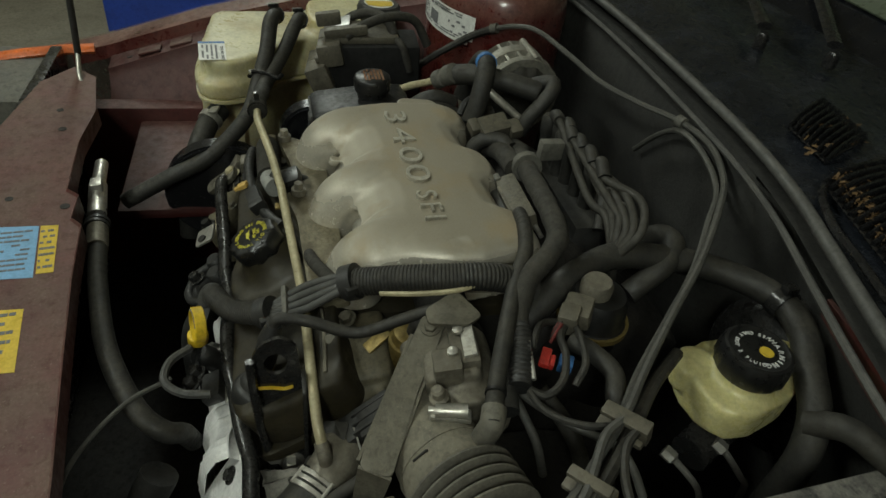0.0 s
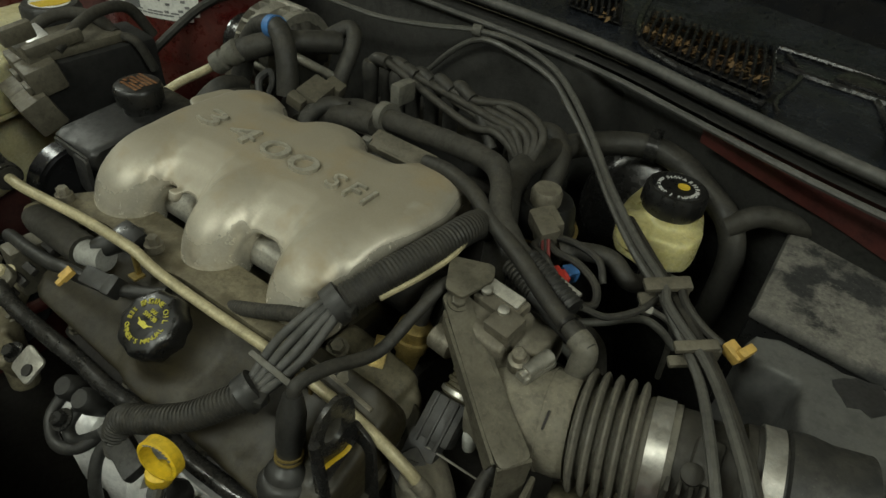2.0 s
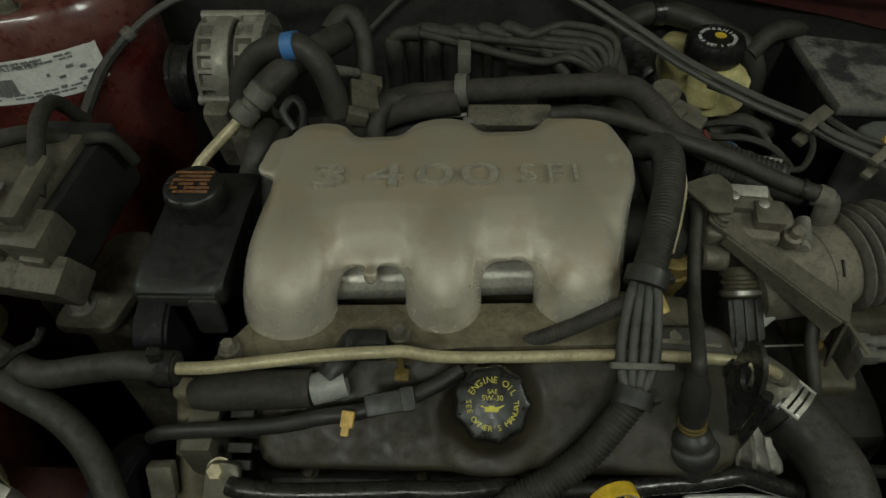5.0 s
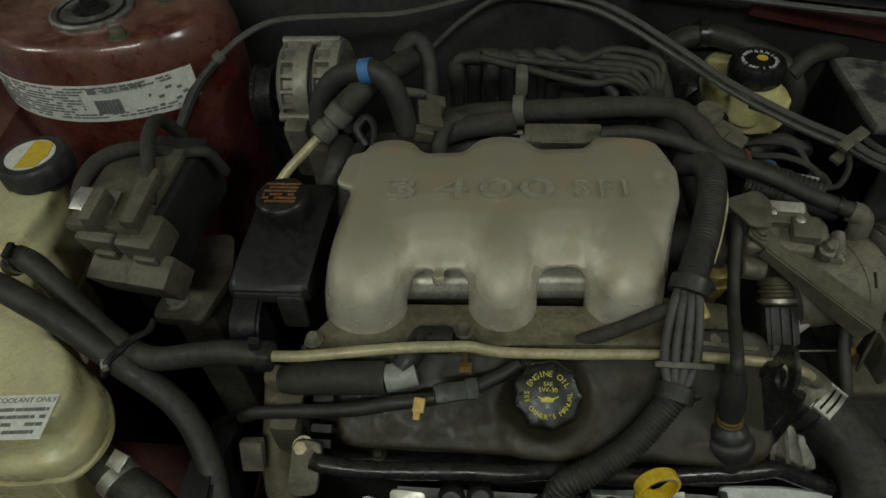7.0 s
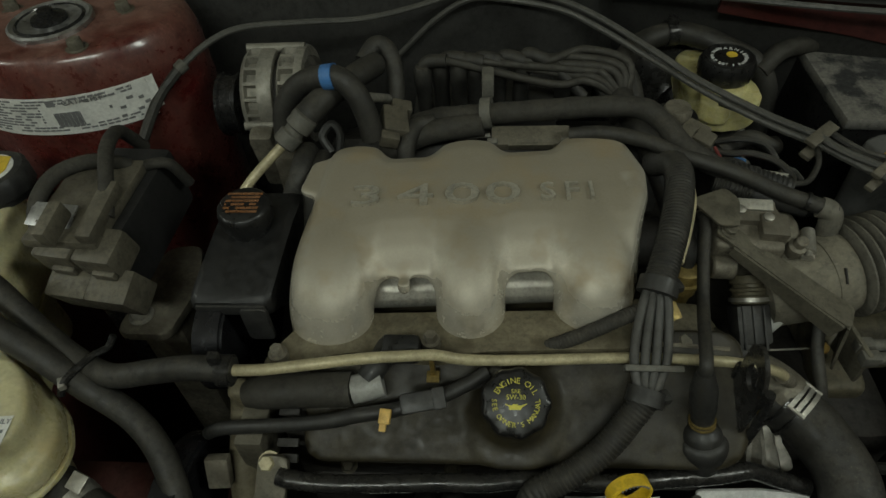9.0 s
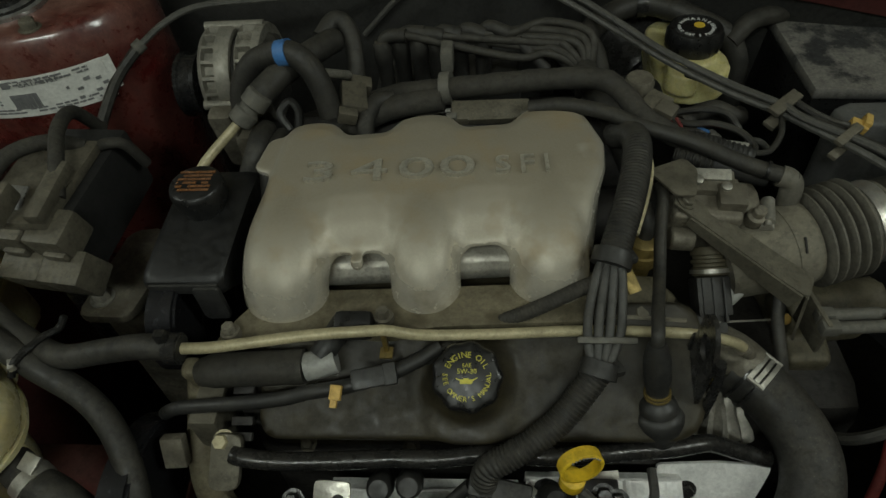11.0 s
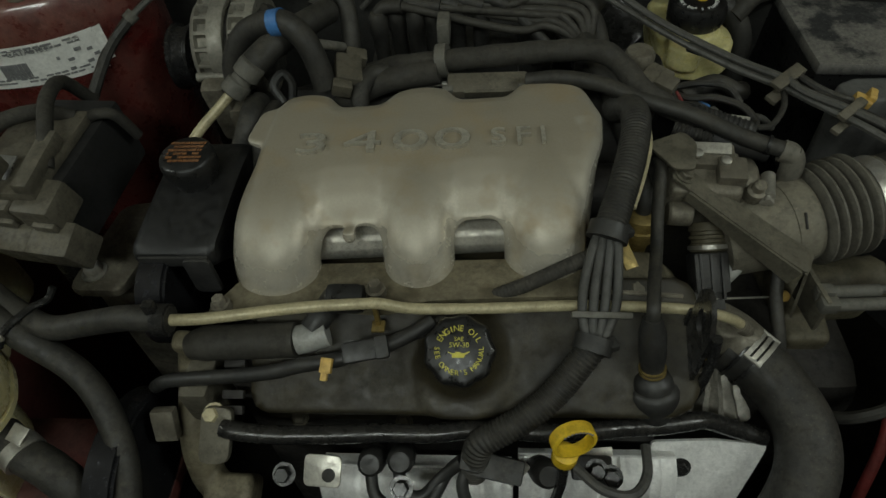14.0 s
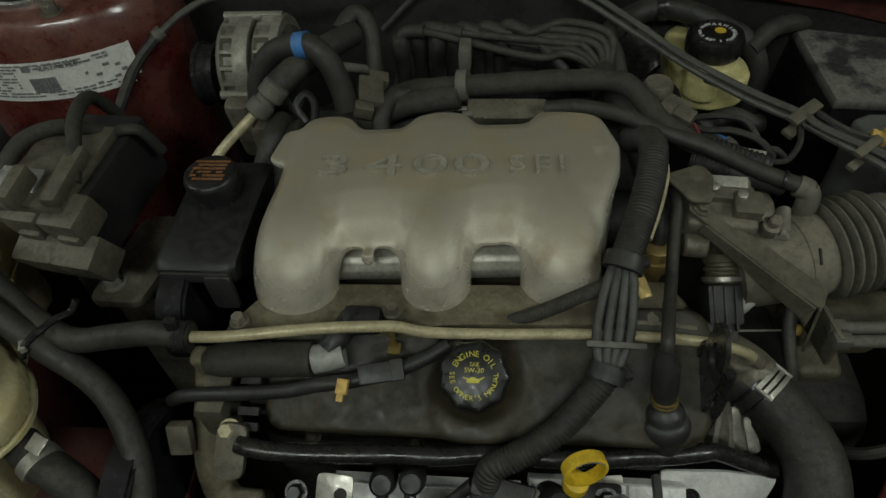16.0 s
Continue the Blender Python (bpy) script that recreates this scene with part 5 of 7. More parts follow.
def heat_shields():
    rnd = random.Random(11)
    for x0, x1, down, n, label in ((0.052, 0.200, 0.0, 49, "crumpled silver exhaust heat shield"), (-0.150, 0.046, 0.034, 61, "low crumpled silver heat shield behind the plug wires")):
        t = thing("heat_shield", ((x0 + x1) / 2, -0.08, 0.66), label, "heat shield", "heat shields")
        bm = nb()
        rows = []
        for i in range(n):
            x = x0 + (x1 - x0) * i / (n - 1)
            w = math.sin(x * 105 + 0.6) * 0.6 + 0.4 * math.sin(x * 47)
            e = 0.0050 * w + rnd.uniform(-0.0008, 0.0008)
            lift = 0.016 - down + rnd.uniform(-0.0006, 0.0006)
            rows.append([(x, -0.014, 0.670), (x, -0.020 - e * 0.4, 0.690 + lift + e * 0.5), (x, -0.030 - e * 0.6, 0.697 + lift + e), (x, -0.044 - e, 0.694 + lift * 0.8 + e * 0.6), (x, -0.056 - e * 1.5, 0.678 + lift * 0.5), (x, -0.062 - e * 1.8, 0.65), (x, -0.062 - e, 0.57)])
        grid = [[bm.verts.new(q) for q in row] for row in rows]
        for a, b in zip(grid, grid[1:]):
            for j in range(6):
                bm.faces.new((a[j], a[j + 1], b[j + 1], b[j]))
        shell = part("shell", bm, SHIELD, t)
        shell.modifiers.new("thick", "SOLIDIFY").thickness = 0.0015
        bm = nb()
        tube(bm, [r[2] for r in rows[::4]], 0.0016, 6, 2)
        part("crimped_edge", bm, SHIELD, t)
        for at, size, turn in (((0.050, -0.052, 0.722), (0.012, 0.026, 0.0015), -50), ((0.126, -0.033, 0.728), (0.026, 0.008, 0.0015), 6)) if down == 0 else ():
            bm = nb()
            block_at(bm, at, size, 28, 0, turn, 0.0004)
            part("flap", bm, ZINC, t, "bright bent sheet metal flap")
    p = thing("heat_shield", (0.21, -0.06, 0.70), "flat silver heat shield plate with a dark bolt", "heat shield", "heat shields")
    bm = nb()
    slab(bm, rounded([(-0.030, 0.027), (0.030, 0.030), (0.080, 0.026), (0.073, 0.008), (0.050, -0.045), (0.046, -0.085), (-0.002, -0.09), (-0.018, -0.03)], 0.006), 0.004, pose(0.208, -0.0273, 0.690, 56, 0, 0), 0.001)
    part("plate", bm, SHIELD, p)
    bm = nb()
    hexbolt(bm, (0.208, -0.0302, 0.692), (0, -0.83, 0.56), 0.007, 0.007)
    part("bolt", bm, STEEL_DARK, p)
    k = thing("lifting_tab", (-0.12, -0.07, 0.74), "bare steel lifting tab with a round hole", "bracket")
    bm = nb()
    slab(bm, rounded([(-0.017, -0.014), (0.017, -0.014), (0.017, 0.014), (-0.017, 0.014)], 0.005), 0.003, pose(-0.126, -0.066, 0.752, 35, 0, -3), 0.0008)
    part("plate", bm, ZINC, k)
    bm = nb()
    lathe(bm, (-0.120, -0.070, 0.7515), (0, -0.57, 0.82), [(0.006, 0), (0.006, 0.0036)], 14)
    part("hole", bm, BLOCK, k, "dark punched hole")
    for x, y, z in ((-0.165, -0.066, 0.755), (-0.055, -0.075, 0.752), (0.118, -0.062, 0.768), (0.13, -0.066, 0.766)):
        s = thing("exhaust_stud", (x, y, z - 0.02), "dusty steel bolt head on the exhaust flange", "bolt", "exhaust bolts")
        bm = nb()
        hexbolt(bm, (x, y, z - 0.014), (0, -0.5, 0.86), 0.0075, 0.010)
        part("head", bm, STEEL_DARK, s)
    for pts in ([(-0.086, -0.058, 0.735), (-0.080, -0.078, 0.722), (-0.055, -0.088, 0.715), (-0.03, -0.080, 0.722), (-0.015, -0.060, 0.735), (0.0, -0.052, 0.75)], [(-0.060, -0.055, 0.738), (-0.055, -0.073, 0.726), (-0.038, -0.076, 0.722), (-0.018, -0.062, 0.735), (0.0, -0.055, 0.752)], [(0.012, -0.052, 0.75), (0.0, -0.068, 0.738), (0.004, -0.082, 0.72), (0.010, -0.090, 0.69), (0.012, -0.092, 0.62)]):
        hose("plug_wire", pts, 0.0058, RUBBER_NEW, "black ignition wire at the exhaust side", "wire", "front plug wires")
    for at, ax in (((-0.086, -0.052, 0.738), (0.05, -0.5, 0.75)), ((-0.058, -0.050, 0.740), (0.05, -0.5, 0.75)), ((0.076, -0.058, 0.735), (0.15, -0.5, 0.75))):
        b = thing("plug_boot", at, "black rubber boot at the exhaust side", "boot", "front plug boots")
        bm = nb()
        lathe(bm, at, ax, [(0.012, -0.035), (0.0135, -0.008), (0.012, 0.006), (0.009, 0.010)], 14)
        part("boot", bm, RUBBER_NEW, b)
    b = thing("loom_holder", (0.10, -0.05, 0.74), "black plastic loom holder on the heat shield", "clip")
    bm = nb()
    block_at(bm, (0.030, -0.060, 0.752), (0.050, 0.022, 0.014), 25, 5, -10, 0.003)
    block_at(bm, (0.008, -0.056, 0.757), (0.018, 0.018, 0.022), 25, 5, -10, 0.003)
    part("body", bm, PLASTIC, b)
    bm = nb()
    block_at(bm, (0.118, -0.048, 0.728), (0.036, 0.022, 0.016), 25, 0, 0, 0.003)
    part("foot", bm, PLASTIC, b)


heat_shields()


# ---- belt side ----
def ps_reservoir():
    t = thing("power_steering_reservoir", (-0.27, 0.15, 0.80), "black plastic power steering reservoir with dark cap", "reservoir")
    bm = nb()
    prof = [(0.228, 0.800), (0.150, 0.806), (0.105, 0.846), (0.087, 0.858), (0.085, 0.868), (0.087, 0.876), (0.095, 0.881), (0.14, 0.889), (0.19, 0.896), (0.222, 0.897), (0.230, 0.890)]
    ring_skin(bm, [[(x + 0.06 * (y - 0.09), 0.155 + (y - 0.155) * k, 0.85 + (z - 0.85) * k) for y, z in prof] for x, k in ((-0.313, 0.93), (-0.309, 0.985), (-0.305, 1), (-0.241, 1), (-0.237, 0.985), (-0.233, 0.93))])
    part("body", bm, RESERVOIR, t)
    bm = nb()
    box(bm, (-0.306, 0.0835, 0.862), (-0.238, 0.0865, 0.874), 0.001)
    part("front_lip", bm, PLASTIC, t)
    bm = nb()
    o = Vector((-0.2695, 0.176, 0.892))
    lathe(bm, o, (0, -0.05, 1), [(0.022, -0.004), (0.0225, 0.010), (0.0265, 0.012), (0.0275, 0.026), (0.026, 0.031), (0.0235, 0.033), (0.001, 0.033)], 30)
    cap = part("cap", bm, PLASTIC_CLEAN, t)
    bm = nb()
    bars(bm, Matrix.Translation(o) @ pose(0, 0, 0.0334, 2.8, 0, 0), 0.036, 0.030, 6, 9, 0.9, 0.6)
    part("print", bm, ORANGE_INK, cap, "faded orange print")
    bm = nb()
    slab(bm, rounded([(-0.013, -0.026), (0.013, -0.026), (0.013, 0.02), (-0.013, 0.02)], 0.005), 0.005, pose(-0.250, 0.086, 0.852, 90, 0, 0), 0.001)
    part("tab", bm, PLASTIC, t)
    bm = nb()
    lathe(bm, (-0.254, 0.0815, 0.838), (0, -1, 0), [(0.005, -0.003), (0.005, 0.0003)], 14)
    part("hole", bm, BLOCK, t, "dark punched hole")


ps_reservoir()


def alternator():
    t = thing("alternator", (-0.27, 0.40, 0.83), "dusty aluminium alternator with slotted housing", "alternator")
    c = Vector((-0.323, 0.402, 0.905))

    def housing(name, x0, wide, r, lo, hi, n):
        # slots between fins, cut into the shell
        prof = [(r * 0.60, 0), (r * 0.90, 0.003), (r * 0.97, 0.007), (r, lo - 0.001), (r, lo), (r, hi), (r, hi + 0.001), (r, wide - 0.004), (r * 0.965, wide)]
        cut = lambda a, k: 0.86 if k in (4, 5) and math.cos(n * a) > -0.35 else 1.0
        bm = nb()
        lathe(bm, c + Vector((x0, 0, 0)), (1, 0, 0), prof, n * 10, cut)
        part(name, bm, ALTERNATOR, t)

    housing("front_housing", 0.0, 0.042, 0.060, 0.011, 0.024, 20)
    housing("rear_housing", 0.0445, 0.034, 0.061, 0.008, 0.024, 20)
    bm = nb()
    lathe(bm, c + Vector((0.010, 0, 0)), (1, 0, 0), [(0.0505, 0), (0.0505, 0.060)], 40)
    part("winding", bm, BLOCK, t, "dark copper winding behind the slots")
    for k in range(3):
        w = radians(75 + 110 * k)
        bm = nb()
        rod(bm, c + Vector((0.004, 0.0585 * math.cos(w), 0.0585 * math.sin(w))), c + Vector((0.076, 0.0585 * math.cos(w), 0.0585 * math.sin(w))), 0.006, 10)
        part("through_bolt", bm, ALTERNATOR, t)
    bm = nb()
    lathe(bm, c + Vector((0.0765, 0, 0)), (1, 0, 0), [(0.049, 0), (0.046, 0.008), (0.038, 0.012), (0.024, 0.014), (0.001, 0.014)], 72, lambda a, k: 0.86 if k in (1, 2) and math.cos(12 * a) > 0.1 else 1.0)
    part("rear_cover", bm, LOOM, t, "dark slotted rear cover")
    bm = nb()
    lathe(bm, c + Vector((-0.040, -0.004, -0.010)), (1, 0, 0), [(0.034, 0), (0.040, 0.002), (0.040, 0.006), (0.037, 0.008), (0.037, 0.022), (0.040, 0.024), (0.040, 0.028), (0.02, 0.030), (0.02, 0.045)], 36)
    part("pulley", bm, GLOSSY, t)
    bm = nb()
    block_at(bm, c + Vector((0.028, -0.068, -0.045)), (0.030, 0.024, 0.09), 12, 0, 0, 0.008)
    block_at(bm, c + Vector((0.05, -0.06, -0.11)), (0.03, 0.05, 0.15), 0, 0, 0, 0.01)
    part("bracket", bm, ALU_DULL, t)


alternator()


def belt_side():
    for at, r, w, label in (((-0.294, 0.092, 0.815), 0.050, 0.03, "glossy black belt pulley behind the reservoir"), ((-0.318, -0.055, 0.70), 0.085, 0.03, "large black belt pulley with a shiny rim"), ((-0.318, 0.19, 0.72), 0.07, 0.03, "black belt pulley deep in the bay")):
        t = thing("belt_pulley", at, label, "pulley", "belt pulleys")
        bm = nb()
        lathe(bm, Vector(at) - Vector((w / 2, 0, 0)), (1, 0, 0), [(r * 0.3, 0.004), (r * 0.8, 0.006), (r, 0), (r, w), (r * 0.8, w - 0.004), (r * 0.3, w)], 40)
        part("wheel", bm, PULLEY, t)
        bm = nb()
        clamp_band(bm, at, (1, 0, 0), r, w * 0.8, 0.004)
        part("belt", bm, PULLEY, t)
    t = thing("timing_cover", (-0.26, 0.0, 0.50), "dusty aluminium front cover casting", "casting")
    bm = nb()
    tube(bm, [(-0.266, 0.05, 0.80), (-0.266, 0.02, 0.77), (-0.266, -0.02, 0.735), (-0.263, -0.045, 0.69), (-0.262, -0.05, 0.60)], 0.017, 14, 5)
    block_at(bm, (-0.235, -0.058, 0.680), (0.05, 0.03, 0.04), 20, 0, 0, 0.006)
    block_at(bm, (-0.262, 0.030, 0.800), (0.018, 0.020, 0.060), 10, 0, 0, 0.005)
    soften(part("rib", bm, FLANGE, t), 0.003, 4)
    for y, z in ((0.000, 0.756), (-0.036, 0.715)):
        bm = nb()
        hexbolt(bm, (-0.252, y, z), (0.3, -0.6, 0.7), 0.006, 0.007)
        part("bolt", bm, BRACKET, t)
    bm = nb()
    block_at(bm, (-0.282, -0.030, 0.765), (0.022, 0.012, 0.032), -30, 0, 4, 0.002)
    part("lug", bm, ALU_DULL, t)
    bm = nb()
    box(bm, (-0.262, -0.02, 0.74), (-0.235, 0.06, 0.80), 0.004)
    part("web", bm, BRACKET, t)
    for k in range(5):
        bm = nb()
        block_at(bm, (-0.212, 0.012 - k * 0.012, 0.806 - k * 0.0075), (0.020, 0.008, 0.006), 30, 0, 0, 0.001)
        part("opening", bm, BLOCK, t)
    m = thing("engine_mount", (-0.41, 0.14, 0.60), "dull metal engine mount bracket with a bolt", "bracket")
    bm = nb()
    slab(bm, rounded([(-0.446, 0.122), (-0.384, 0.120), (-0.370, 0.195), (-0.388, 0.26), (-0.432, 0.255)], 0.012), 0.012, pose(0, 0, 0.765), 0.003)
    box(bm, (-0.44, 0.145, 0.36), (-0.385, 0.20, 0.766), 0.006)
    part("bracket", bm, ALU_DULL, m)
    bm = nb()
    hexbolt(bm, (-0.424, 0.147, 0.777), (0, 0, 1), 0.010, 0.012)
    part("bolt", bm, ZINC, m)


belt_side()


def coolant_reservoir():
    t = thing("coolant_reservoir", (-0.52, 0.05, 0.70), "yellowed translucent coolant reservoir with paper label", "reservoir")
    plan = rounded([(-0.66, -0.080), (-0.47, -0.096), (-0.412, -0.084), (-0.400, -0.040), (-0.424, 0.004), (-0.475, 0.040), (-0.505, 0.08), (-0.524, 0.15), (-0.535, 0.235), (-0.60, 0.27), (-0.68, 0.25)], 0.03, 5)
    bm = nb()
    slab(bm, plan, 0.028, pose(0, 0, 0.815))
    inset = Vector((-0.53, 0.03))
    slab(bm, [tuple(inset + (Vector(p) - inset) * 0.90) for p in plan], 0.066, pose(0, 0, 0.812))
    slab(bm, rounded([(-0.66, 0.10), (-0.545, 0.10), (-0.535, 0.16), (-0.548, 0.235), (-0.60, 0.27), (-0.68, 0.25)], 0.03, 5), 0.055, pose(0, 0, 0.845))
    soften(part("upper_half", bm, TANK, t), 0.005, 9)
    bm = nb()
    c = Vector((-0.56, 0.06))
    slab(bm, [tuple(c + (Vector(p) - c) * 0.88 - Vector((0.045, 0))) for p in plan], 0.138, pose(0, 0, 0.672))
    soften(part("lower_half", bm, TANK, t), 0.006, 8)
    bm = nb()
    slab(bm, [tuple(c + (Vector(p) - c) * 1.0) for p in plan], 0.006, pose(0, 0, 0.808), 0.002)
    part("seam", bm, TANK, t)
    bm = nb()
    o = Vector((-0.569, 0.228, 0.897))
    lathe(bm, o, (0, 0, 1), [(0.036, 0), (0.036, 0.006), (0.039, 0.008), (0.039, 0.026), (0.035, 0.031), (0.001, 0.031)], 40, lambda a, k: 1 + (0.03 * math.cos(12 * a) if 1 < k < 4 else 0))
    cap = part("cap", bm, PLASTIC, t, "black ribbed pressure cap")
    bm = nb()
    lathe(bm, o + Vector((0, 0, 0.0312)), (0, 0, 1), [(0.027, 0), (0.027, 0.0006)], 30)
    part("sticker", bm, PAPER, cap)
    bm = nb()
    slab(bm, [(-0.006, -0.025), (0.016, -0.022), (0.022, 0.0), (0.016, 0.022), (-0.006, 0.025)], 0.0006, pose(o.x, o.y, o.z + 0.0320))
    part("sticker", bm, YELLOW_PAPER, cap, "yellow warning sticker")
    m = pose(-0.4535, -0.0605, 0.8776, 0, 0, 5)
    bm = nb()
    slab(bm, [(-0.04, -0.021), (0.033, -0.021), (0.033, 0.021), (-0.04, 0.021)], 0.0006, m)
    lab = part("paper_label", bm, PAPER, t, "white printed paper label")
    letters("COOLANT ONLY", 0.0068, m @ pose(0.006, 0.0155, 0.0008), INK, lab, "lettering", 0.0002)
    bm = nb()
    bars(bm, m @ pose(0.002, -0.004, 0.0007), 0.056, 0.028, 4, 21, 0.85, 0.45)
    part("print", bm, INK, lab)
    bm = nb()
    slab(bm, [(-0.04, -0.021), (-0.033, -0.021), (-0.033, 0.021), (-0.04, 0.021)], 0.0009, m)
    part("print", bm, BLUE, lab, "blue printed edge")
    bm = nb()
    box(bm, (-0.452, -0.085, 0.70), (-0.446, -0.02, 0.825), 0.002)
    part("side_bracket", bm, TANK, t)
    h = thing("reservoir_hose", (-0.38, -0.08, 0.76), "black rubber hose with a spring clamp under the reservoir", "hose", "coolant hoses")
    bm = nb()
    tube(bm, [(-0.42, -0.055, 0.79), (-0.395, -0.07, 0.785), (-0.37, -0.08, 0.775), (-0.345, -0.095, 0.745), (-0.335, -0.11, 0.69), (-0.33, -0.12, 0.6)], 0.017, 14)
    part("tube", bm, RUBBER, h)
    bm = nb()
    clamp_band(bm, (-0.395, -0.07, 0.785), (0.8, -0.5, -0.3), 0.0178, 0.012)
    block_at(bm, (-0.390, -0.062, 0.806), (0.016, 0.016, 0.004), 20, 10, -20, 0.001)
    part("clamp", bm, ZINC, h)


coolant_reservoir()


def relay_module():
    t = thing("relay_module", (-0.41, 0.16, 0.80), "dusty grey relay module with black sides", "module")
    for x, turn in ((-0.438, -9), (-0.394, -9)):
        bm = nb()
        block_at(bm, (x, 0.113 - 0.16 * (x + 0.416), 0.866), (0.046, 0.036, 0.044), 24, 0, turn, 0.004)
        part("block", bm, MODULE, t)
        bm = nb()
        block_at(bm, (x - 0.006, 0.130 - 0.16 * (x + 0.416), 0.904), (0.042, 0.040, 0.036), 14, 0, turn, 0.005)
        part("block_top", bm, MODULE, t)
        bm = nb()
        block_at(bm, (x - 0.002, 0.1085 - 0.16 * (x + 0.416), 0.895), (0.024, 0.006, 0.010), 14, 0, turn, 0.002)
        part("catch", bm, MODULE, t)
    bm = nb()
    block_at(bm, (-0.422, 0.198, 0.882), (0.080, 0.150, 0.078), 3, 0, -4, 0.006)
    part("body", bm, MATT, t)
    bm = nb()
    block_at(bm, (-0.432, 0.178, 0.926), (0.078, 0.120, 0.012), 3, 0, -4, 0.004)
    part("cover", bm, MODULE, t)
    bm = nb()
    block_at(bm, (-0.434, 0.125, 0.946), (0.014, 0.040, 0.022), 10, 0, -4, 0.004)
    block_at(bm, (-0.402, 0.150, 0.938), (0.018, 0.070, 0.016), 10, 0, -4, 0.005)
    part("latch", bm, MODULE, t)
    bm = nb()
    block_at(bm, (-0.453, 0.150, 0.934), (0.050, 0.026, 0.002), 20, 0, -8, 0.0008)
    part("clip", bm, CHROME, t, "shiny metal clip")
    for pts, r in (([(-0.476, 0.140, 0.900), (-0.478, 0.165, 0.932), (-0.466, 0.198, 0.946), (-0.435, 0.222, 0.944), (-0.405, 0.230, 0.93)], 0.0080), ([(-0.398, 0.150, 0.93), (-0.405, 0.185, 0.950), (-0.418, 0.225, 0.958), (-0.425, 0.265, 0.950), (-0.422, 0.29, 0.91)], 0.0075), ([(-0.396, 0.235, 0.925), (-0.380, 0.232, 0.932), (-0.366, 0.238, 0.925), (-0.362, 0.25, 0.89)], 0.006)):
        bm = nb()
        tube(bm, pts, r, 10)
        part("lead", bm, LOOM, t)
    bm = nb()
    box(bm, (-0.470, 0.15, 0.66), (-0.445, 0.21, 0.86), 0.005)
    part("bracket", bm, STEEL_DARK, t)


relay_module()


def air_line():
    t = thing("breather_line", (-0.24, 0.27, 0.92), "silver tube with a grey plastic connector", "pipe")
    bm = nb()
    tube(bm, [(-0.300, 0.215, 0.885), (-0.284, 0.236, 0.902), (-0.262, 0.256, 0.918), (-0.240, 0.272, 0.934)], 0.0055, 12)
    part("tube", bm, CREAM, t)
    bm = nb()
    lathe(bm, (-0.248, 0.266, 0.928), (0.62, 0.40, 0.55), [(0.011, 0), (0.0135, 0.002), (0.0135, 0.016), (0.011, 0.018), (0.011, 0.023), (0.0145, 0.025), (0.0145, 0.040), (0.012, 0.042)], 18)
    part("connector", bm, GREY, t)
    bm = nb()
    tube(bm, [(-0.228, 0.284, 0.946), (-0.207, 0.310, 0.956), (-0.182, 0.345, 0.958), (-0.162, 0.380, 0.955), (-0.158, 0.388, 0.953)], 0.0145, 14)
    part("hose", bm, RUBBER, t)
    h = thing("vacuum_hose", (-0.19, 0.32, 0.95), "black hose with a band of blue tape", "hose", "vacuum hoses")
    bm = nb()
    tube(bm, [(-0.262, 0.312, 0.895), (-0.257, 0.322, 0.935), (-0.232, 0.325, 0.967), (-0.192, 0.319, 0.979), (-0.170, 0.311, 0.965), (-0.159, 0.304, 0.938), (-0.155, 0.298, 0.912)], 0.0132, 14)
    part("tube", bm, RUBBER, h)
    bm = nb()
    clamp_band(bm, (-0.196, 0.3195, 0.9785), (0.95, -0.13, 0.2), 0.0136, 0.013, 0.0006)
    part("tape", bm, BLUE, h, "band of blue tape")
    k = thing("vacuum_hose", (-0.15, 0.38, 0.94), "short bent black hose behind the plenum", "hose", "vacuum hoses")
    bm = nb()
    tube(bm, [(-0.172, 0.385, 0.958), (-0.158, 0.404, 0.969), (-0.144, 0.402, 0.964), (-0.136, 0.388, 0.948), (-0.134, 0.372, 0.928), (-0.134, 0.362, 0.905)], 0.0105, 14)
    part("tube", bm, RUBBER, k)
    s = thing("metal_stub", (-0.17, 0.32, 0.92), "bare metal tube stub behind the plenum", "pipe")
    bm = nb()
    tube(bm, [(-0.168, 0.312, 0.957), (-0.158, 0.324, 0.949), (-0.148, 0.348, 0.932), (-0.141, 0.366, 0.919)], 0.0055, 10)
    part("tube", bm, ZINC, s)
    v = thing("vacuum_valve", (-0.15, 0.30, 0.89), "dusty plastic valve with wires behind the plenum", "valve")
    bm = nb()
    block_at(bm, (-0.133, 0.322, 0.914), (0.030, 0.042, 0.022), 10, 20, 12, 0.004)
    block_at(bm, (-0.128, 0.351, 0.914), (0.024, 0.018, 0.018), 10, 20, 12, 0.003)
    block_at(bm, (-0.136, 0.296, 0.912), (0.022, 0.014, 0.016), 10, 20, 12, 0.003)
    part("body", bm, MODULE, v)
    bm = nb()
    tube(bm, [(-0.20, 0.30, 0.885), (-0.195, 0.31, 0.91), (-0.205, 0.315, 0.92), (-0.215, 0.305, 0.91), (-0.205, 0.295, 0.895)], 0.005, 8)
    part("lead", bm, RUBBER_NEW, v)
    hose("vacuum_hose", [(-0.27, 0.215, 0.80), (-0.245, 0.225, 0.87), (-0.232, 0.24, 0.90), (-0.228, 0.262, 0.91), (-0.23, 0.29, 0.90)], 0.012, RUBBER, "black hose beside the plenum", group="vacuum hoses")
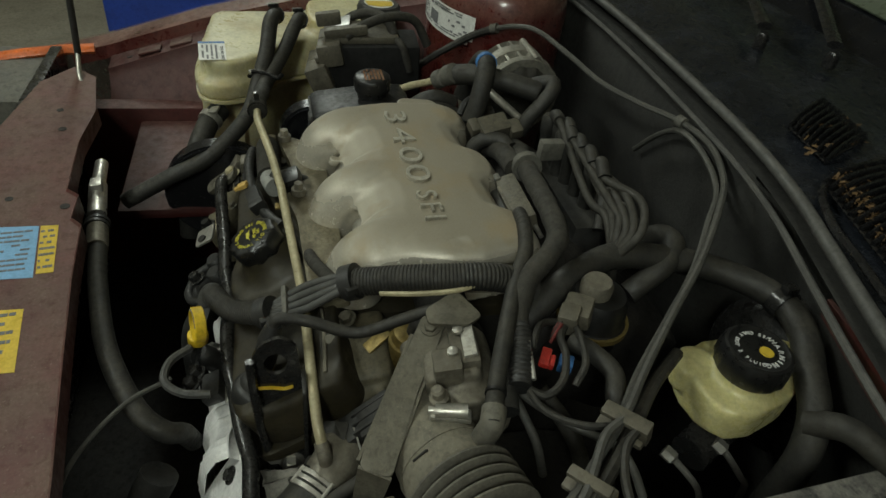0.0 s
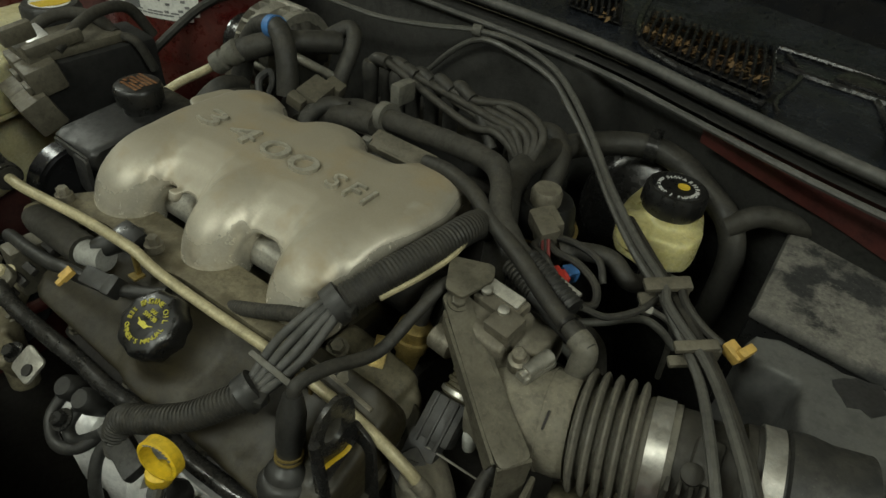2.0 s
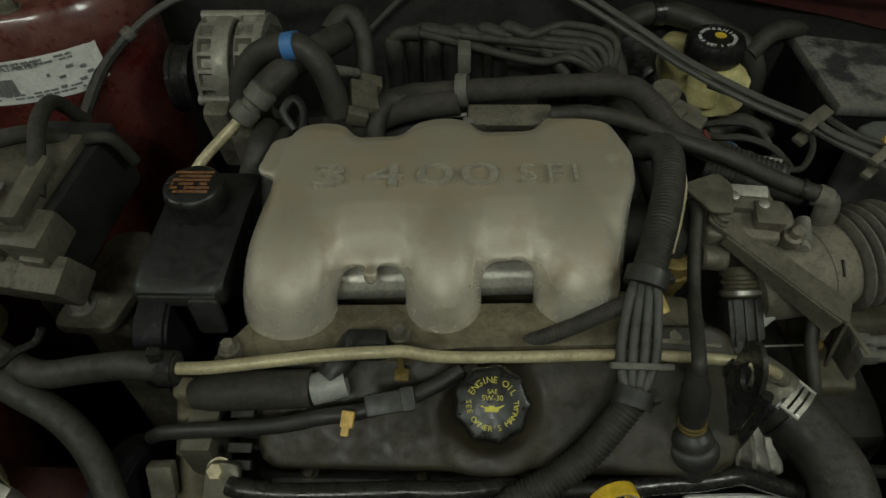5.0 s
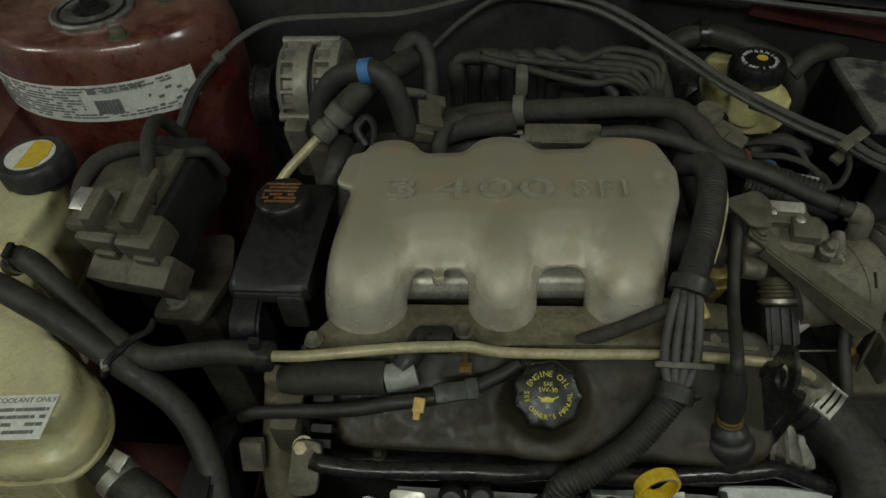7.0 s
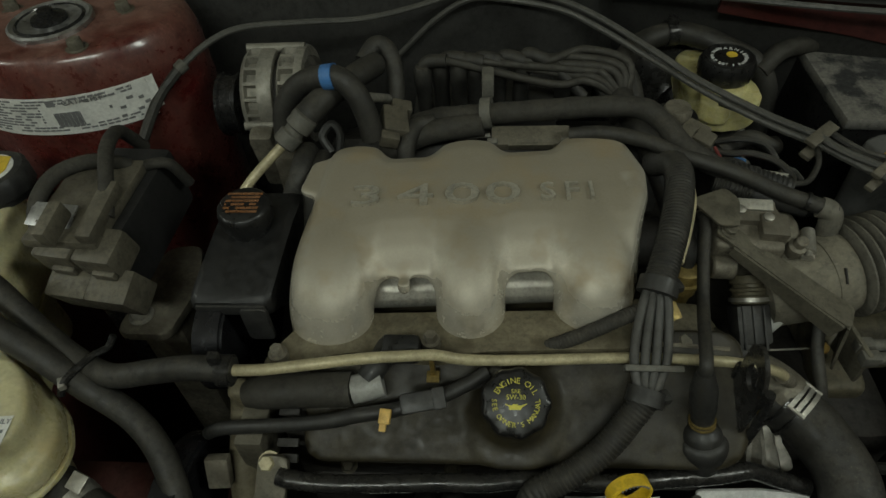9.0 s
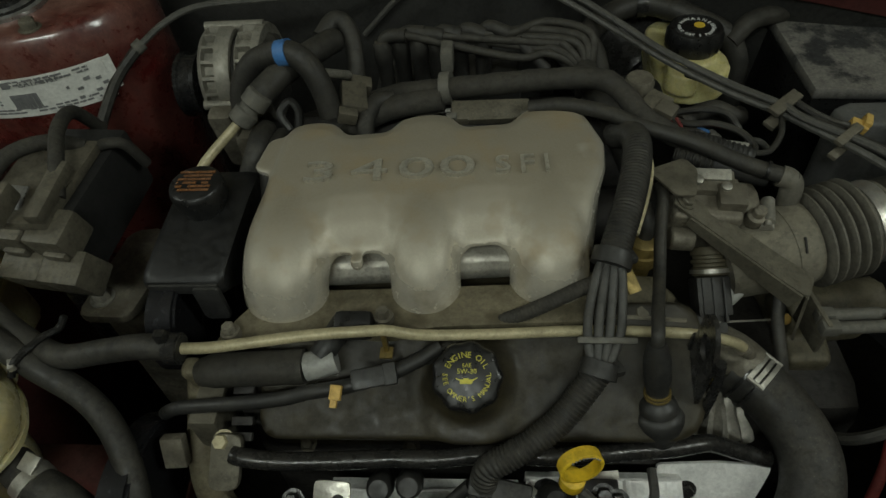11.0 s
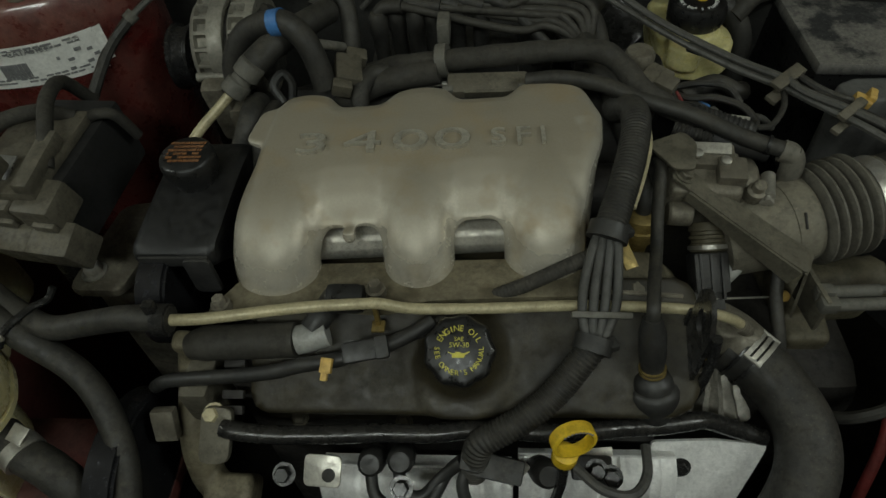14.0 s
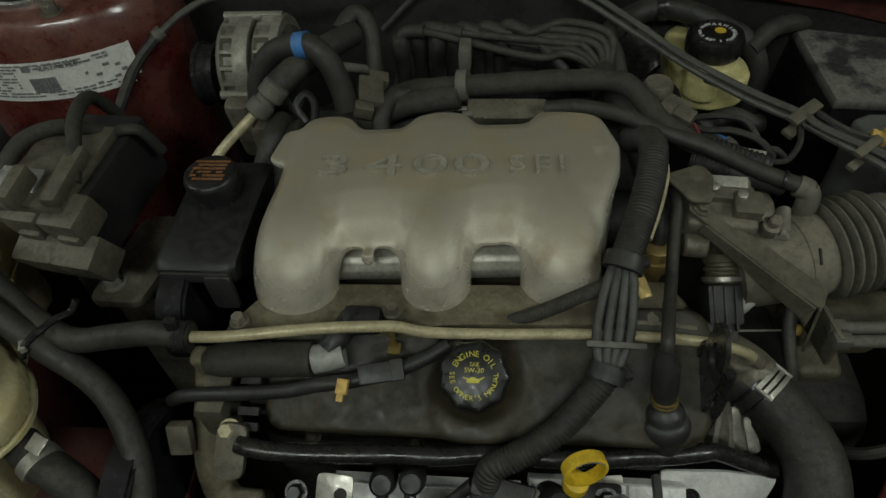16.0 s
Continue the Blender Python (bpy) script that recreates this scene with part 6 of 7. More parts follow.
    hose("vacuum_hose", [(-0.245, 0.20, 0.80), (-0.222, 0.215, 0.86), (-0.215, 0.235, 0.895), (-0.212, 0.262, 0.90), (-0.215, 0.29, 0.89)], 0.011, RUBBER, "black hose beside the plenum", group="vacuum hoses")


air_line()


def rear_ignition():
    rnd = random.Random(3)
    for k, (x, y, z) in enumerate(((-0.103, 0.392, 0.905), (-0.082, 0.400, 0.905), (-0.060, 0.395, 0.905), (-0.040, 0.400, 0.905), (-0.012, 0.402, 0.905), (0.015, 0.405, 0.905))):
        t = thing("coil_boot", (x, y, z), "dusty black coil boot behind the engine", "boot", "coil boots")
        bm = nb()
        lathe(bm, (x, y, z - 0.03), (0, -0.05, 1), [(0.0095, 0), (0.0095, 0.045), (0.011, 0.05), (0.011, 0.068), (0.008, 0.074)], 14)
        part("boot", bm, RUBBER, t)
        bm = nb()
        tube(bm, [(x, y, z + 0.020), (x, y, z + 0.036), (x + 0.008, y, z + 0.047), (x + 0.030, y - 0.004, z + 0.050 - 0.002 * k)], 0.0082, 12)
        part("elbow", bm, RUBBER, t)
        bm = nb()
        tube(bm, [(x, y, z + 0.036), (x + 0.008, y, z + 0.047), (x + 0.03, y - 0.004, z + 0.050 - 0.002 * k), (0.05 + 0.02 * (k % 3), y - 0.010 + 0.006 * k, z + 0.040 - 0.004 * (5 - k)), (0.09 + 0.010 * k, 0.388 + 0.003 * k, 0.925 + 0.003 * k), (0.125 + 0.003 * k, 0.385, 0.905), (0.132, 0.395, 0.86)], 0.0048, 10)
        part("wire", bm, GREY_HOSE, t)
    for i, (a, b) in enumerate((((0.055, 0.40, 0.955), (0.09, 0.385, 0.915)), ((0.085, 0.41, 0.955), (0.12, 0.39, 0.91)))):
        t = thing("wire_boot", a, "dusty angled plug boot", "boot", "coil boots")
        bm = nb()
        rod(bm, Vector(a) - Vector((0, 0, 0.018)), Vector(b) - Vector((0, 0, 0.010)), 0.0068)
        part("boot", bm, RUBBER, t)
    c = thing("ignition_coil", (-0.03, 0.42, 0.80), "black ignition coil pack behind the engine", "coil")
    bm = nb()
    box(bm, (-0.12, 0.375, 0.80), (0.06, 0.47, 0.885), 0.008)
    part("pack", bm, PLASTIC, c)


rear_ignition()


# ---- throttle side ----
def throttle_body():
    t = thing("throttle", (0.23, 0.17, 0.80), "dusty aluminium throttle body with sensors", "throttle body")
    bm = nb()
    lathe(bm, (0.190, 0.196, 0.847), (1, -0.04, -0.05), [(0.034, 0), (0.035, 0.01), (0.035, 0.05), (0.037, 0.055), (0.037, 0.095)], 32)
    block_at(bm, (0.232, 0.182, 0.868), (0.066, 0.052, 0.044), 12, 0, -6, 0.006)
    soften(part("housing", bm, ALU_DULL, t), 0.003, 3)
    bm = nb()
    lathe(bm, (0.110, 0.198, 0.845), (1, 0, 0), [(0.028, 0), (0.028, 0.07), (0.033, 0.072), (0.033, 0.082)], 28)
    part("inlet", bm, BLOCK, t)
    bm = nb()
    block_at(bm, (0.236, 0.190, 0.894), (0.044, 0.026, 0.012), 12, 0, -6, 0.003)
    block_at(bm, (0.252, 0.172, 0.888), (0.026, 0.026, 0.024), 12, 0, -6, 0.003)
    part("sensor", bm, ALU_DULL, t)
    bm = nb()
    block_at(bm, (0.234, 0.193, 0.903), (0.040, 0.012, 0.004), 20, 0, -6, 0.001)
    part("plate", bm, ALU_RAIL, t)
    for x, y, z in ((0.246, 0.176, 0.901), (0.222, 0.186, 0.902)):
        bm = nb()
        lathe(bm, (x, y, z), (0, -0.2, 1), [(0.005, 0), (0.005, 0.003), (0.003, 0.004)], 12)
        part("screw", bm, ZINC, t)
    bm = nb()
    lathe(bm, (0.275, 0.163, 0.868), (0.05, -0.3, 1), [(0.009, 0), (0.009, 0.012), (0.006, 0.014), (0.006, 0.022), (0.004, 0.024)], 12)
    part("fitting", bm, ALU_DULL, t)
    bm = nb()
    lathe(bm, (0.289, 0.168, 0.876), (0.25, 1, 0.1), [(0.0035, -0.020), (0.0035, -0.014), (0.0066, -0.014), (0.0066, 0.014)], 12)
    block_at(bm, (0.289, 0.168, 0.870), (0.013, 0.036, 0.006), 0, 0, -14, 0.002)
    part("clamp_screw", bm, ZINC, t)
    b = thing("cable_bracket", (0.26, 0.15, 0.85), "dusty stamped steel throttle cable bracket", "bracket")
    a, c = Vector((0.2065, 0.165, 0.8915)), Vector((0.306, 0.104, 0.846))
    d = (c - a).normalized()
    side = d.cross(Vector((0.30, -0.12, 0.94))).normalized()
    nrm = side.cross(d).normalized()
    flat = Matrix((d, side * -1, nrm)).transposed().to_4x4()
    flat.translation = a
    L = (c - a).length
    bm = nb()
    slab(bm, rounded([(-0.010, -0.011), (0.02, -0.012), (L * 0.5, -0.013), (L * 0.92, -0.014), (L + 0.014, -0.012), (L + 0.012, 0.017), (L * 0.5, 0.011), (0.01, 0.012), (-0.012, 0.012)], 0.006), 0.003, flat, 0.0008)
    part("arm", bm, BRACKET, b)
    bm = nb()
    slab(bm, rounded([(0.175, 0.196), (0.196, 0.161), (0.214, 0.160), (0.222, 0.196), (0.212, 0.212)], 0.005), 0.003, Matrix.Translation((0, 0, 0.8955)) @ pose(0, 0, 0, 3, 0, 0), 0.0008)
    part("tab", bm, BRACKET, b)
    for w, deep in ((-0.0135, 0.016), (0.0125, 0.008)):
        bm = nb()
        ring_skin(bm, [[flat @ Vector((u, w * (0.9 + 0.1 * u / L), 0.002)), flat @ Vector((u, w * (0.9 + 0.1 * u / L) + math.copysign(0.003, w), 0.002)), flat @ Vector((u, w * (0.9 + 0.1 * u / L) + math.copysign(0.003, w), -deep * (0.4 + 0.6 * u / L))), flat @ Vector((u, w * (0.9 + 0.1 * u / L), -deep * (0.4 + 0.6 * u / L)))] for u in (0.012, L * 0.4, L * 0.75, L + 0.008)])
        part("folded_edge", bm, BRACKET, b)
    bm = nb()
    tip = flat @ Vector((L + 0.011, 0, 0.001))
    ring_skin(bm, [[tip + side * w, tip + side * w + d * 0.003, tip + side * w * 0.75 + d * 0.006 + Vector((0, -0.006, -0.058)), tip + side * w * 0.75 + d * 0.003 + Vector((0, -0.006, -0.058))] for w in (-0.017, 0.013)])
    part("lip", bm, BRACKET, b)
    bm = nb()
    hexbolt(bm, a + nrm * 0.003, nrm, 0.0065, 0.006)
    part("bolt", bm, BRACKET, b)
    k = thing("throttle_cable", (0.29, 0.075, 0.82), "thin steel throttle cable with a brown end bead", "cable", "cables")
    bm = nb()
    rod(bm, (0.240, 0.092, 0.800), (0.312, 0.104, 0.788), 0.0011, 6)
    part("strand", bm, ZINC, k)
    bm = nb()
    lathe(bm, (0.306, 0.103, 0.789), (1, 0.15, -0.1), [(0.003, 0), (0.0058, 0.002), (0.0058, 0.009), (0.003, 0.012)], 12)
    part("bead", bm, TAN, k)
    bm = nb()
    block_at(bm, (0.332, 0.094, 0.798), (0.005, 0.044, 0.044), 0, 0, 8, 0.002)
    part("holder", bm, BRACKET, k)
    for y, z in ((0.076, 0.812), (0.091, 0.812)):
        bm = nb()
        block_at(bm, (0.337, y, z), (0.016, 0.012, 0.013), 0, 0, 0, 0.002)
        part("clip", bm, GREY, k)
        bm = nb()
        tube(bm, [(0.342, y, z), (0.36, y, z + 0.001), (0.385, y - 0.001, z + 0.004)], 0.0062, 12)
        part("end_sleeve", bm, GREY, k)
    r = thing("pressure_regulator", (0.174, 0.158, 0.83), "gold zinc fuel pressure regulator beside the plenum", "regulator")
    bm = nb()
    lathe(bm, (0.172, 0.150, 0.822), (0.06, 0.15, 1), [(0.010, -0.02), (0.0125, 0), (0.0155, 0.003), (0.0165, 0.014), (0.019, 0.015), (0.019, 0.0185), (0.0165, 0.0195), (0.016, 0.030), (0.012, 0.033)], 24)
    part("can", bm, BRASS, r)
    bm = nb()
    block_at(bm, (0.158, 0.125, 0.828), (0.014, 0.03, 0.003), 30, 0, 25, 0.001)
    part("tab", bm, BRASS, r)
    bm = nb()
    tube(bm, [(0.175, 0.158, 0.853), (0.176, 0.162, 0.868), (0.174, 0.175, 0.876), (0.170, 0.195, 0.872)], 0.0075, 12)
    part("cap", bm, RUBBER, r)


throttle_body()


def intake_duct():
    t = thing("intake_duct", (0.37, 0.18, 0.80), "ribbed rubber intake duct with silver clamps", "duct")
    ax = Vector((0.13, 0.030, 0.021)).normalized()
    o = Vector((0.340, 0.171, 0.833))
    bm = nb()
    lathe(bm, o, ax, [(0.036, -0.092), (0.038, -0.086), (0.042, -0.050), (0.0445, -0.014), (0.043, -0.006)], 40)
    part("neck", bm, NECK, t, "dust caked rubber neck")
    bm = nb()
    clamp_band(bm, o + ax * -0.030, ax, 0.0432, 0.0016, 0.0012)
    part("mould_line", bm, NECK, t)
    bm = nb()
    block_at(bm, o + ax * -0.022 + Vector((0, -0.030, 0.032)), (0.002, 0.016, 0.003), 45, 0, 10, 0.0008)
    part("moulded_mark", bm, BLOCK, t)
    bm = nb()
    prof = []
    for k in range(5):
        x = -0.0052 + 0.0104 * k
        prof += [(0.0390, x), (0.0395, x + 0.0014), (0.0485, x + 0.0026), (0.0510, x + 0.0044), (0.0510, x + 0.0060), (0.0485, x + 0.0078), (0.0395, x + 0.0090)]
    prof += [(0.0415, 0.048), (0.0410, 0.071)]
    lathe(bm, o, ax, prof, 48)
    part("bellows", bm, BELLOWS, t)
    bm = nb()
    clamp_band(bm, o + ax * 0.0580, ax, 0.0414, 0.015, 0.0015)
    part("clamp", bm, ALU, t, "shiny steel clamp band")
    bm = nb()
    lathe(bm, o + ax * 0.069, ax, [(0.0385, 0), (0.0395, 0.002), (0.0395, 0.022), (0.0365, 0.024), (0.0365, 0.044), (0.041, 0.048), (0.041, 0.075)], 36)
    part("sensor_tube", bm, GREY_HOSE, t, "dusty air flow sensor tube")
    bm = nb()
    block_at(bm, o + ax * 0.092 + Vector((0, -0.022, 0.031)), (0.020, 0.034, 0.012), 34, 0, 12, 0.005)
    lathe(bm, o + ax * 0.088 + Vector((0, -0.034, 0.026)), (0, -0.5, 0.85), [(0.008, 0), (0.008, 0.008), (0.005, 0.010)], 14)
    part("sensor_head", bm, GREY_HOSE, t)
    for k in range(4):
        bm = nb()
        block_at(bm, o + ax * (0.076 + 0.008 * k) + Vector((0, -0.040, 0.006)), (0.003, 0.012, 0.030), 12, 0, 12, 0.001)
        part("rib", bm, GREY_HOSE, t)
    bm = nb()
    clamp_band(bm, o + ax * 0.135, ax, 0.0424, 0.014, 0.0015)
    part("clamp", bm, ALU, t, "shiny steel clamp band")
    bm = nb()
    lathe(bm, o + ax * 0.124, ax, [(0.0415, 0), (0.0415, 0.020), (0.045, 0.022), (0.045, 0.035), (0.042, 0.05), (0.042, 0.075)], 32)
    part("sleeve", bm, PLASTIC, t)


intake_duct()


def air_box():
    t = thing("air_filter_box", (0.56, 0.26, 0.60), "grey plastic air filter box", "air box")
    bm = nb()
    plan = rounded([(0.500, 0.215), (0.535, 0.150), (0.69, 0.10), (0.695, 0.36), (0.60, 0.362), (0.475, 0.356), (0.462, 0.30)], 0.025, 4)
    slab(bm, plan, 0.12, pose(0.0, 0.0, 0.748), 0.012)
    slab(bm, rounded([(0.410, 0.336), (0.424, 0.360), (0.50, 0.358), (0.50, 0.318), (0.424, 0.312)], 0.014, 4), 0.12, pose(0, 0, 0.745), 0.012)
    slab(bm, rounded([(0.53, 0.12), (0.69, 0.09), (0.69, 0.30), (0.55, 0.27)], 0.02, 4), 0.02, pose(0, 0, 0.858), 0.008)
    soften(part("lid", bm, GREY_DARK, t, "grey plastic lid with a dark wet patch"), 0.0045, 5)
    rnd = random.Random(4)
    for cx, cy, r in ((0.511, 0.333, 0.024), (0.60, 0.30, 0.018)):
        bm = nb()
        slab(bm, [(cx + r * rnd.uniform(0.7, 1.15) * math.cos(k * 0.3927), cy + r * rnd.uniform(0.7, 1.15) * math.sin(k * 0.3927)) for k in range(16)], 0.0006, pose(0, 0, 0.8678))
        part("wet_patch", bm, LID_DARK, t, "dark oily patch")
    bm = nb()
    slab(bm, [(x * 0.99 + 0.006, y) for x, y in plan], 0.14, pose(0, 0, 0.61), 0.008)
    part("base", bm, PLASTIC, t)
    for k in range(9):
        bm = nb()
        block_at(bm, (0.545 + 0.016 * k, 0.143 - 0.004 * k, 0.70), (0.004, 0.012, 0.10), 0, 0, -12, 0.001)
        part("rib", bm, PLASTIC, t)
    u = thing("fuse_box", (0.47, 0.45, 0.72), "dust blotched black underhood fuse box lid", "fuse box")
    bm = nb()
    ring = lambda dz, k: [(0.475 + (x - 0.475) * k, 0.455 + (y - 0.455) * k, z + dz) for x, y, z in ((0.404, 0.375, 0.868), (0.556, 0.369, 0.864), (0.544, 0.550, 0.872), (0.396, 0.575, 0.876))]
    ring_skin(bm, [ring(-0.010, 0.99), ring(-0.007, 1.0), ring(-0.001, 0.99), ring(0.002, 0.965)])
    part("lid", bm, LID, u)
    bm = nb()
    ring_skin(bm, [ring(-0.16, 0.93), ring(-0.0105, 0.97)])
    part("case", bm, PLASTIC_CLEAN, u)
    bm = nb()
    block_at(bm, (0.563, 0.378, 0.846), (0.014, 0.026, 0.010), 0, 10, 10, 0.003)
    part("catch", bm, PLASTIC, u)
    b = thing("battery", (0.52, 0.03, 0.55), "red topped car battery with a white label", "battery")
    bm = nb()
    block_at(bm, (0.535, 0.012, 0.765), (0.13, 0.15, 0.055), 0, 0, -10, 0.005)
    part("top", bm, RED, b)
    bm = nb()
    block_at(bm, (0.535, 0.012, 0.66), (0.128, 0.148, 0.155), 0, 0, -10, 0.005)
    part("case", bm, PLASTIC_CLEAN, b)
    m = pose(0.53, 0.02, 0.793, 0, 0, -10)
    bm = nb()
    slab(bm, [(-0.03, -0.03), (0.02, -0.03), (0.02, 0.04), (-0.03, 0.04)], 0.0006, m)
    lab = part("paper_label", bm, PAPER, b, "white printed paper label")
    bm = nb()
    bars(bm, m @ pose(-0.005, 0.012, 0.0007), 0.04, 0.035, 6, 31, 0.8, 0.4)
    part("print", bm, INK, lab)
    bm = nb()
    slab(bm, [(-0.03, -0.06), (0.02, -0.06), (0.02, -0.032), (-0.03, -0.032)], 0.0006, m)
    part("blue_mark", bm, BLUE, b, "blue printed mark")
    bm = nb()
    slab(bm, [(-0.045, 0.05), (-0.035, 0.05), (-0.035, 0.054), (-0.045, 0.054)], 0.001, m)
    slab(bm, [(-0.042, 0.047), (-0.038, 0.047), (-0.038, 0.057), (-0.042, 0.057)], 0.001, m)
    part("plus_mark", bm, RED, b)
    for pts, r in (([(0.47, 0.03, 0.70), (0.44, 0.045, 0.715), (0.42, 0.03, 0.71), (0.41, 0.0, 0.68), (0.40, -0.03, 0.62)], 0.007), ([(0.48, 0.06, 0.72), (0.455, 0.065, 0.735), (0.435, 0.055, 0.72), (0.43, 0.03, 0.69)], 0.006)):
        c = thing("battery_cable", pts[0], "red battery cable looped beside the battery", "cable", "battery cables")
        bm = nb()
        tube(bm, pts, r * 0.8, 10)
        part("sheath", bm, RED_DUSTY, c)


air_box()


def brake_reservoir():
    t = thing("brake_reservoir", (0.28, 0.45, 0.80), "yellowed brake fluid reservoir with black cap", "reservoir")
    bm = nb()
    slab(bm, rounded([(0.236, 0.432), (0.262, 0.410), (0.318, 0.420), (0.330, 0.450), (0.312, 0.508), (0.272, 0.565), (0.238, 0.555), (0.230, 0.480)], 0.018), 0.042, pose(0, 0, 0.826), 0.010)
    slab(bm, rounded([(0.240, 0.420), (0.262, 0.400), (0.280, 0.405), (0.275, 0.44), (0.246, 0.445)], 0.008), 0.030, pose(0, 0, 0.845), 0.004)
    lathe(bm, (0.281, 0.469, 0.845), (0, 0, 1), [(0.034, 0), (0.032, 0.03), (0.030, 0.042)], 28)
    soften(part("tank", bm, TANK_DIRTY, t), 0.003, 9)
    o = Vector((0.281, 0.469, 0.882))
    bm = nb()
    lathe(bm, o, (0, 0, 1), [(0.032, -0.004), (0.0345, 0.001), (0.0345, 0.018), (0.032, 0.024), (0.029, 0.025), (0.026, 0.023), (0.012, 0.023), (0.001, 0.023)], 48, lambda a, k: 1 + (0.025 * math.cos(16 * a) if 0 < k < 3 else 0))
    cap = part("cap", bm, PLASTIC_CLEAN, t, "black screw cap with white print")
    bm = nb()
    lathe(bm, o + Vector((0.005, 0.005, 0.0232)), (0, 0, 1), [(0.0068, 0), (0.0068, 0.0008)], 20)
    part("yellow_dot", bm, YELLOW_PAPER, cap, "yellow round mark")
    top = Matrix.Translation(o + Vector((0, 0, 0.0236))) @ pose(0, 0, 0, 0, 0, -40)
    part("lettering", arc_letters("WARNING", 0.0075, top, 0.0208, 90, 20), WHITE_INK, cap, "white printed words")
    part("lettering", arc_letters("USE ONLY DOT 3 FLUID", 0.0055, top, 0.0208, 270, 11.5, True), WHITE_INK, cap, "white printed words")
    c = thing("master_cylinder", (0.30, 0.43, 0.74), "dark metal brake master cylinder", "cylinder")
    bm = nb()
    rod(bm, (0.310, 0.425, 0.785), (0.25, 0.55, 0.80), 0.020, 20)
    part("body", bm, STEEL_DARK, c)
    for pts in ([(0.304, 0.398, 0.789), (0.314, 0.405, 0.786), (0.3356, 0.4317, 0.7578), (0.342, 0.440, 0.72), (0.345, 0.445, 0.66)], [(0.311, 0.446, 0.804), (0.320, 0.454, 0.799), (0.333, 0.480, 0.766), (0.336, 0.492, 0.745), (0.338, 0.495, 0.68)]):
        l = thing("brake_line", pts[1], "bare steel brake line with fitting", "pipe", "brake lines")
        bm = nb()
        tube(bm, pts, 0.0036, 8)
        part("tube", bm, ZINC, l)
        bm = nb()
        lathe(bm, pts[0], Vector(pts[1]) - Vector(pts[0]), [(0.0075, 0), (0.0075, 0.012), (0.005, 0.014)], 6)
        part("nut", bm, ZINC, l)


brake_reservoir()


def egr_valve():
    t = thing("egr_valve", (0.19, 0.34, 0.85), "dusty round valve with grey connector", "valve")
    o = Vector((0.189, 0.345, 0.862))
    bm = nb()
    lathe(bm, o, (0, 0, 1), [(0.030, -0.03), (0.034, 0.0), (0.036, 0.002), (0.036, 0.008), (0.033, 0.010), (0.030, 0.034), (0.026, 0.042), (0.012, 0.044)], 30)
    part("body", bm, RESERVOIR, t)
    bm = nb()
    clamp_band(bm, o + Vector((0, 0, 0.006)), (0, 0, 1), 0.0365, 0.006, 0.0015)
    part("band", bm, BRASS, t, "dull gold band")
    bm = nb()
    lathe(bm, (0.189, 0.338, 0.904), (0, -0.05, 1), [(0.016, 0), (0.0165, 0.012), (0.014, 0.017), (0.001, 0.018)], 22)
    part("button", bm, ALU_DULL, t, "pale dusty metal button")
    bm = nb()
    block_at(bm, (0.205, 0.315, 0.897), (0.03, 0.028, 0.022), 10, 10, -35, 0.004)
    block_at(bm, (0.213, 0.303, 0.895), (0.022, 0.02, 0.026), 10, 10, -35, 0.003)
    part("connector", bm, MODULE, t)
    for k in range(4):
        bm = nb()
        rod(bm, (0.210 + 0.004 * k, 0.296 - 0.002 * k, 0.900), (0.218 + 0.005 * k, 0.286 - 0.003 * k, 0.886), 0.0018, 6)
        part("wire_end", bm, RED_DUSTY if k % 2 else RUBBER, t)
    hose("metal_elbow", [(0.232, 0.300, 0.885), (0.25, 0.312, 0.888), (0.275, 0.325, 0.885), (0.30, 0.32, 0.875), (0.31, 0.34, 0.865)], 0.0095, RUBBER, "dusty elbow pipe beside the valve", "pipe")
    for pts, r in (([(0.215, 0.30, 0.893), (0.235, 0.285, 0.895), (0.26, 0.280, 0.898), (0.285, 0.268, 0.895), (0.295, 0.25, 0.89), (0.288, 0.235, 0.893)], 0.0038), ([(0.225, 0.305, 0.896), (0.25, 0.298, 0.904), (0.275, 0.292, 0.902), (0.288, 0.28, 0.89)], 0.0035), ([(0.29, 0.235, 0.893), (0.31, 0.245, 0.888), (0.328, 0.27, 0.89), (0.335, 0.295, 0.893)], 0.0032), ([(0.21, 0.298, 0.888), (0.215, 0.275, 0.895), (0.235, 0.258, 0.905), (0.25, 0.25, 0.90)], 0.0038)):
        w = thing("wire_lead", pts[2], "dusty grey wire between the connectors", "wire", "wires")
        bm = nb()
        tube(bm, pts, r, 8)
        part("sheath", bm, RUBBER, w)
    c = thing("wire_plug", (0.268, 0.262, 0.90), "red and blue connector plug on dusty wires", "plug", "plugs")
    bm = nb()
    block_at(bm, (0.250, 0.266, 0.886), (0.020, 0.010, 0.007), 0, 10, -30, 0.002)
    block_at(bm, (0.254, 0.272, 0.883), (0.013, 0.005, 0.009), 0, 10, -30, 0.002)
    part("latch", bm, RED, c, "red latch")
    bm = nb()
    block_at(bm, (0.252, 0.288, 0.876), (0.014, 0.014, 0.014), 0, 10, -30, 0.002)
    part("body", bm, BLUE, c, "faded blue body")


egr_valve()


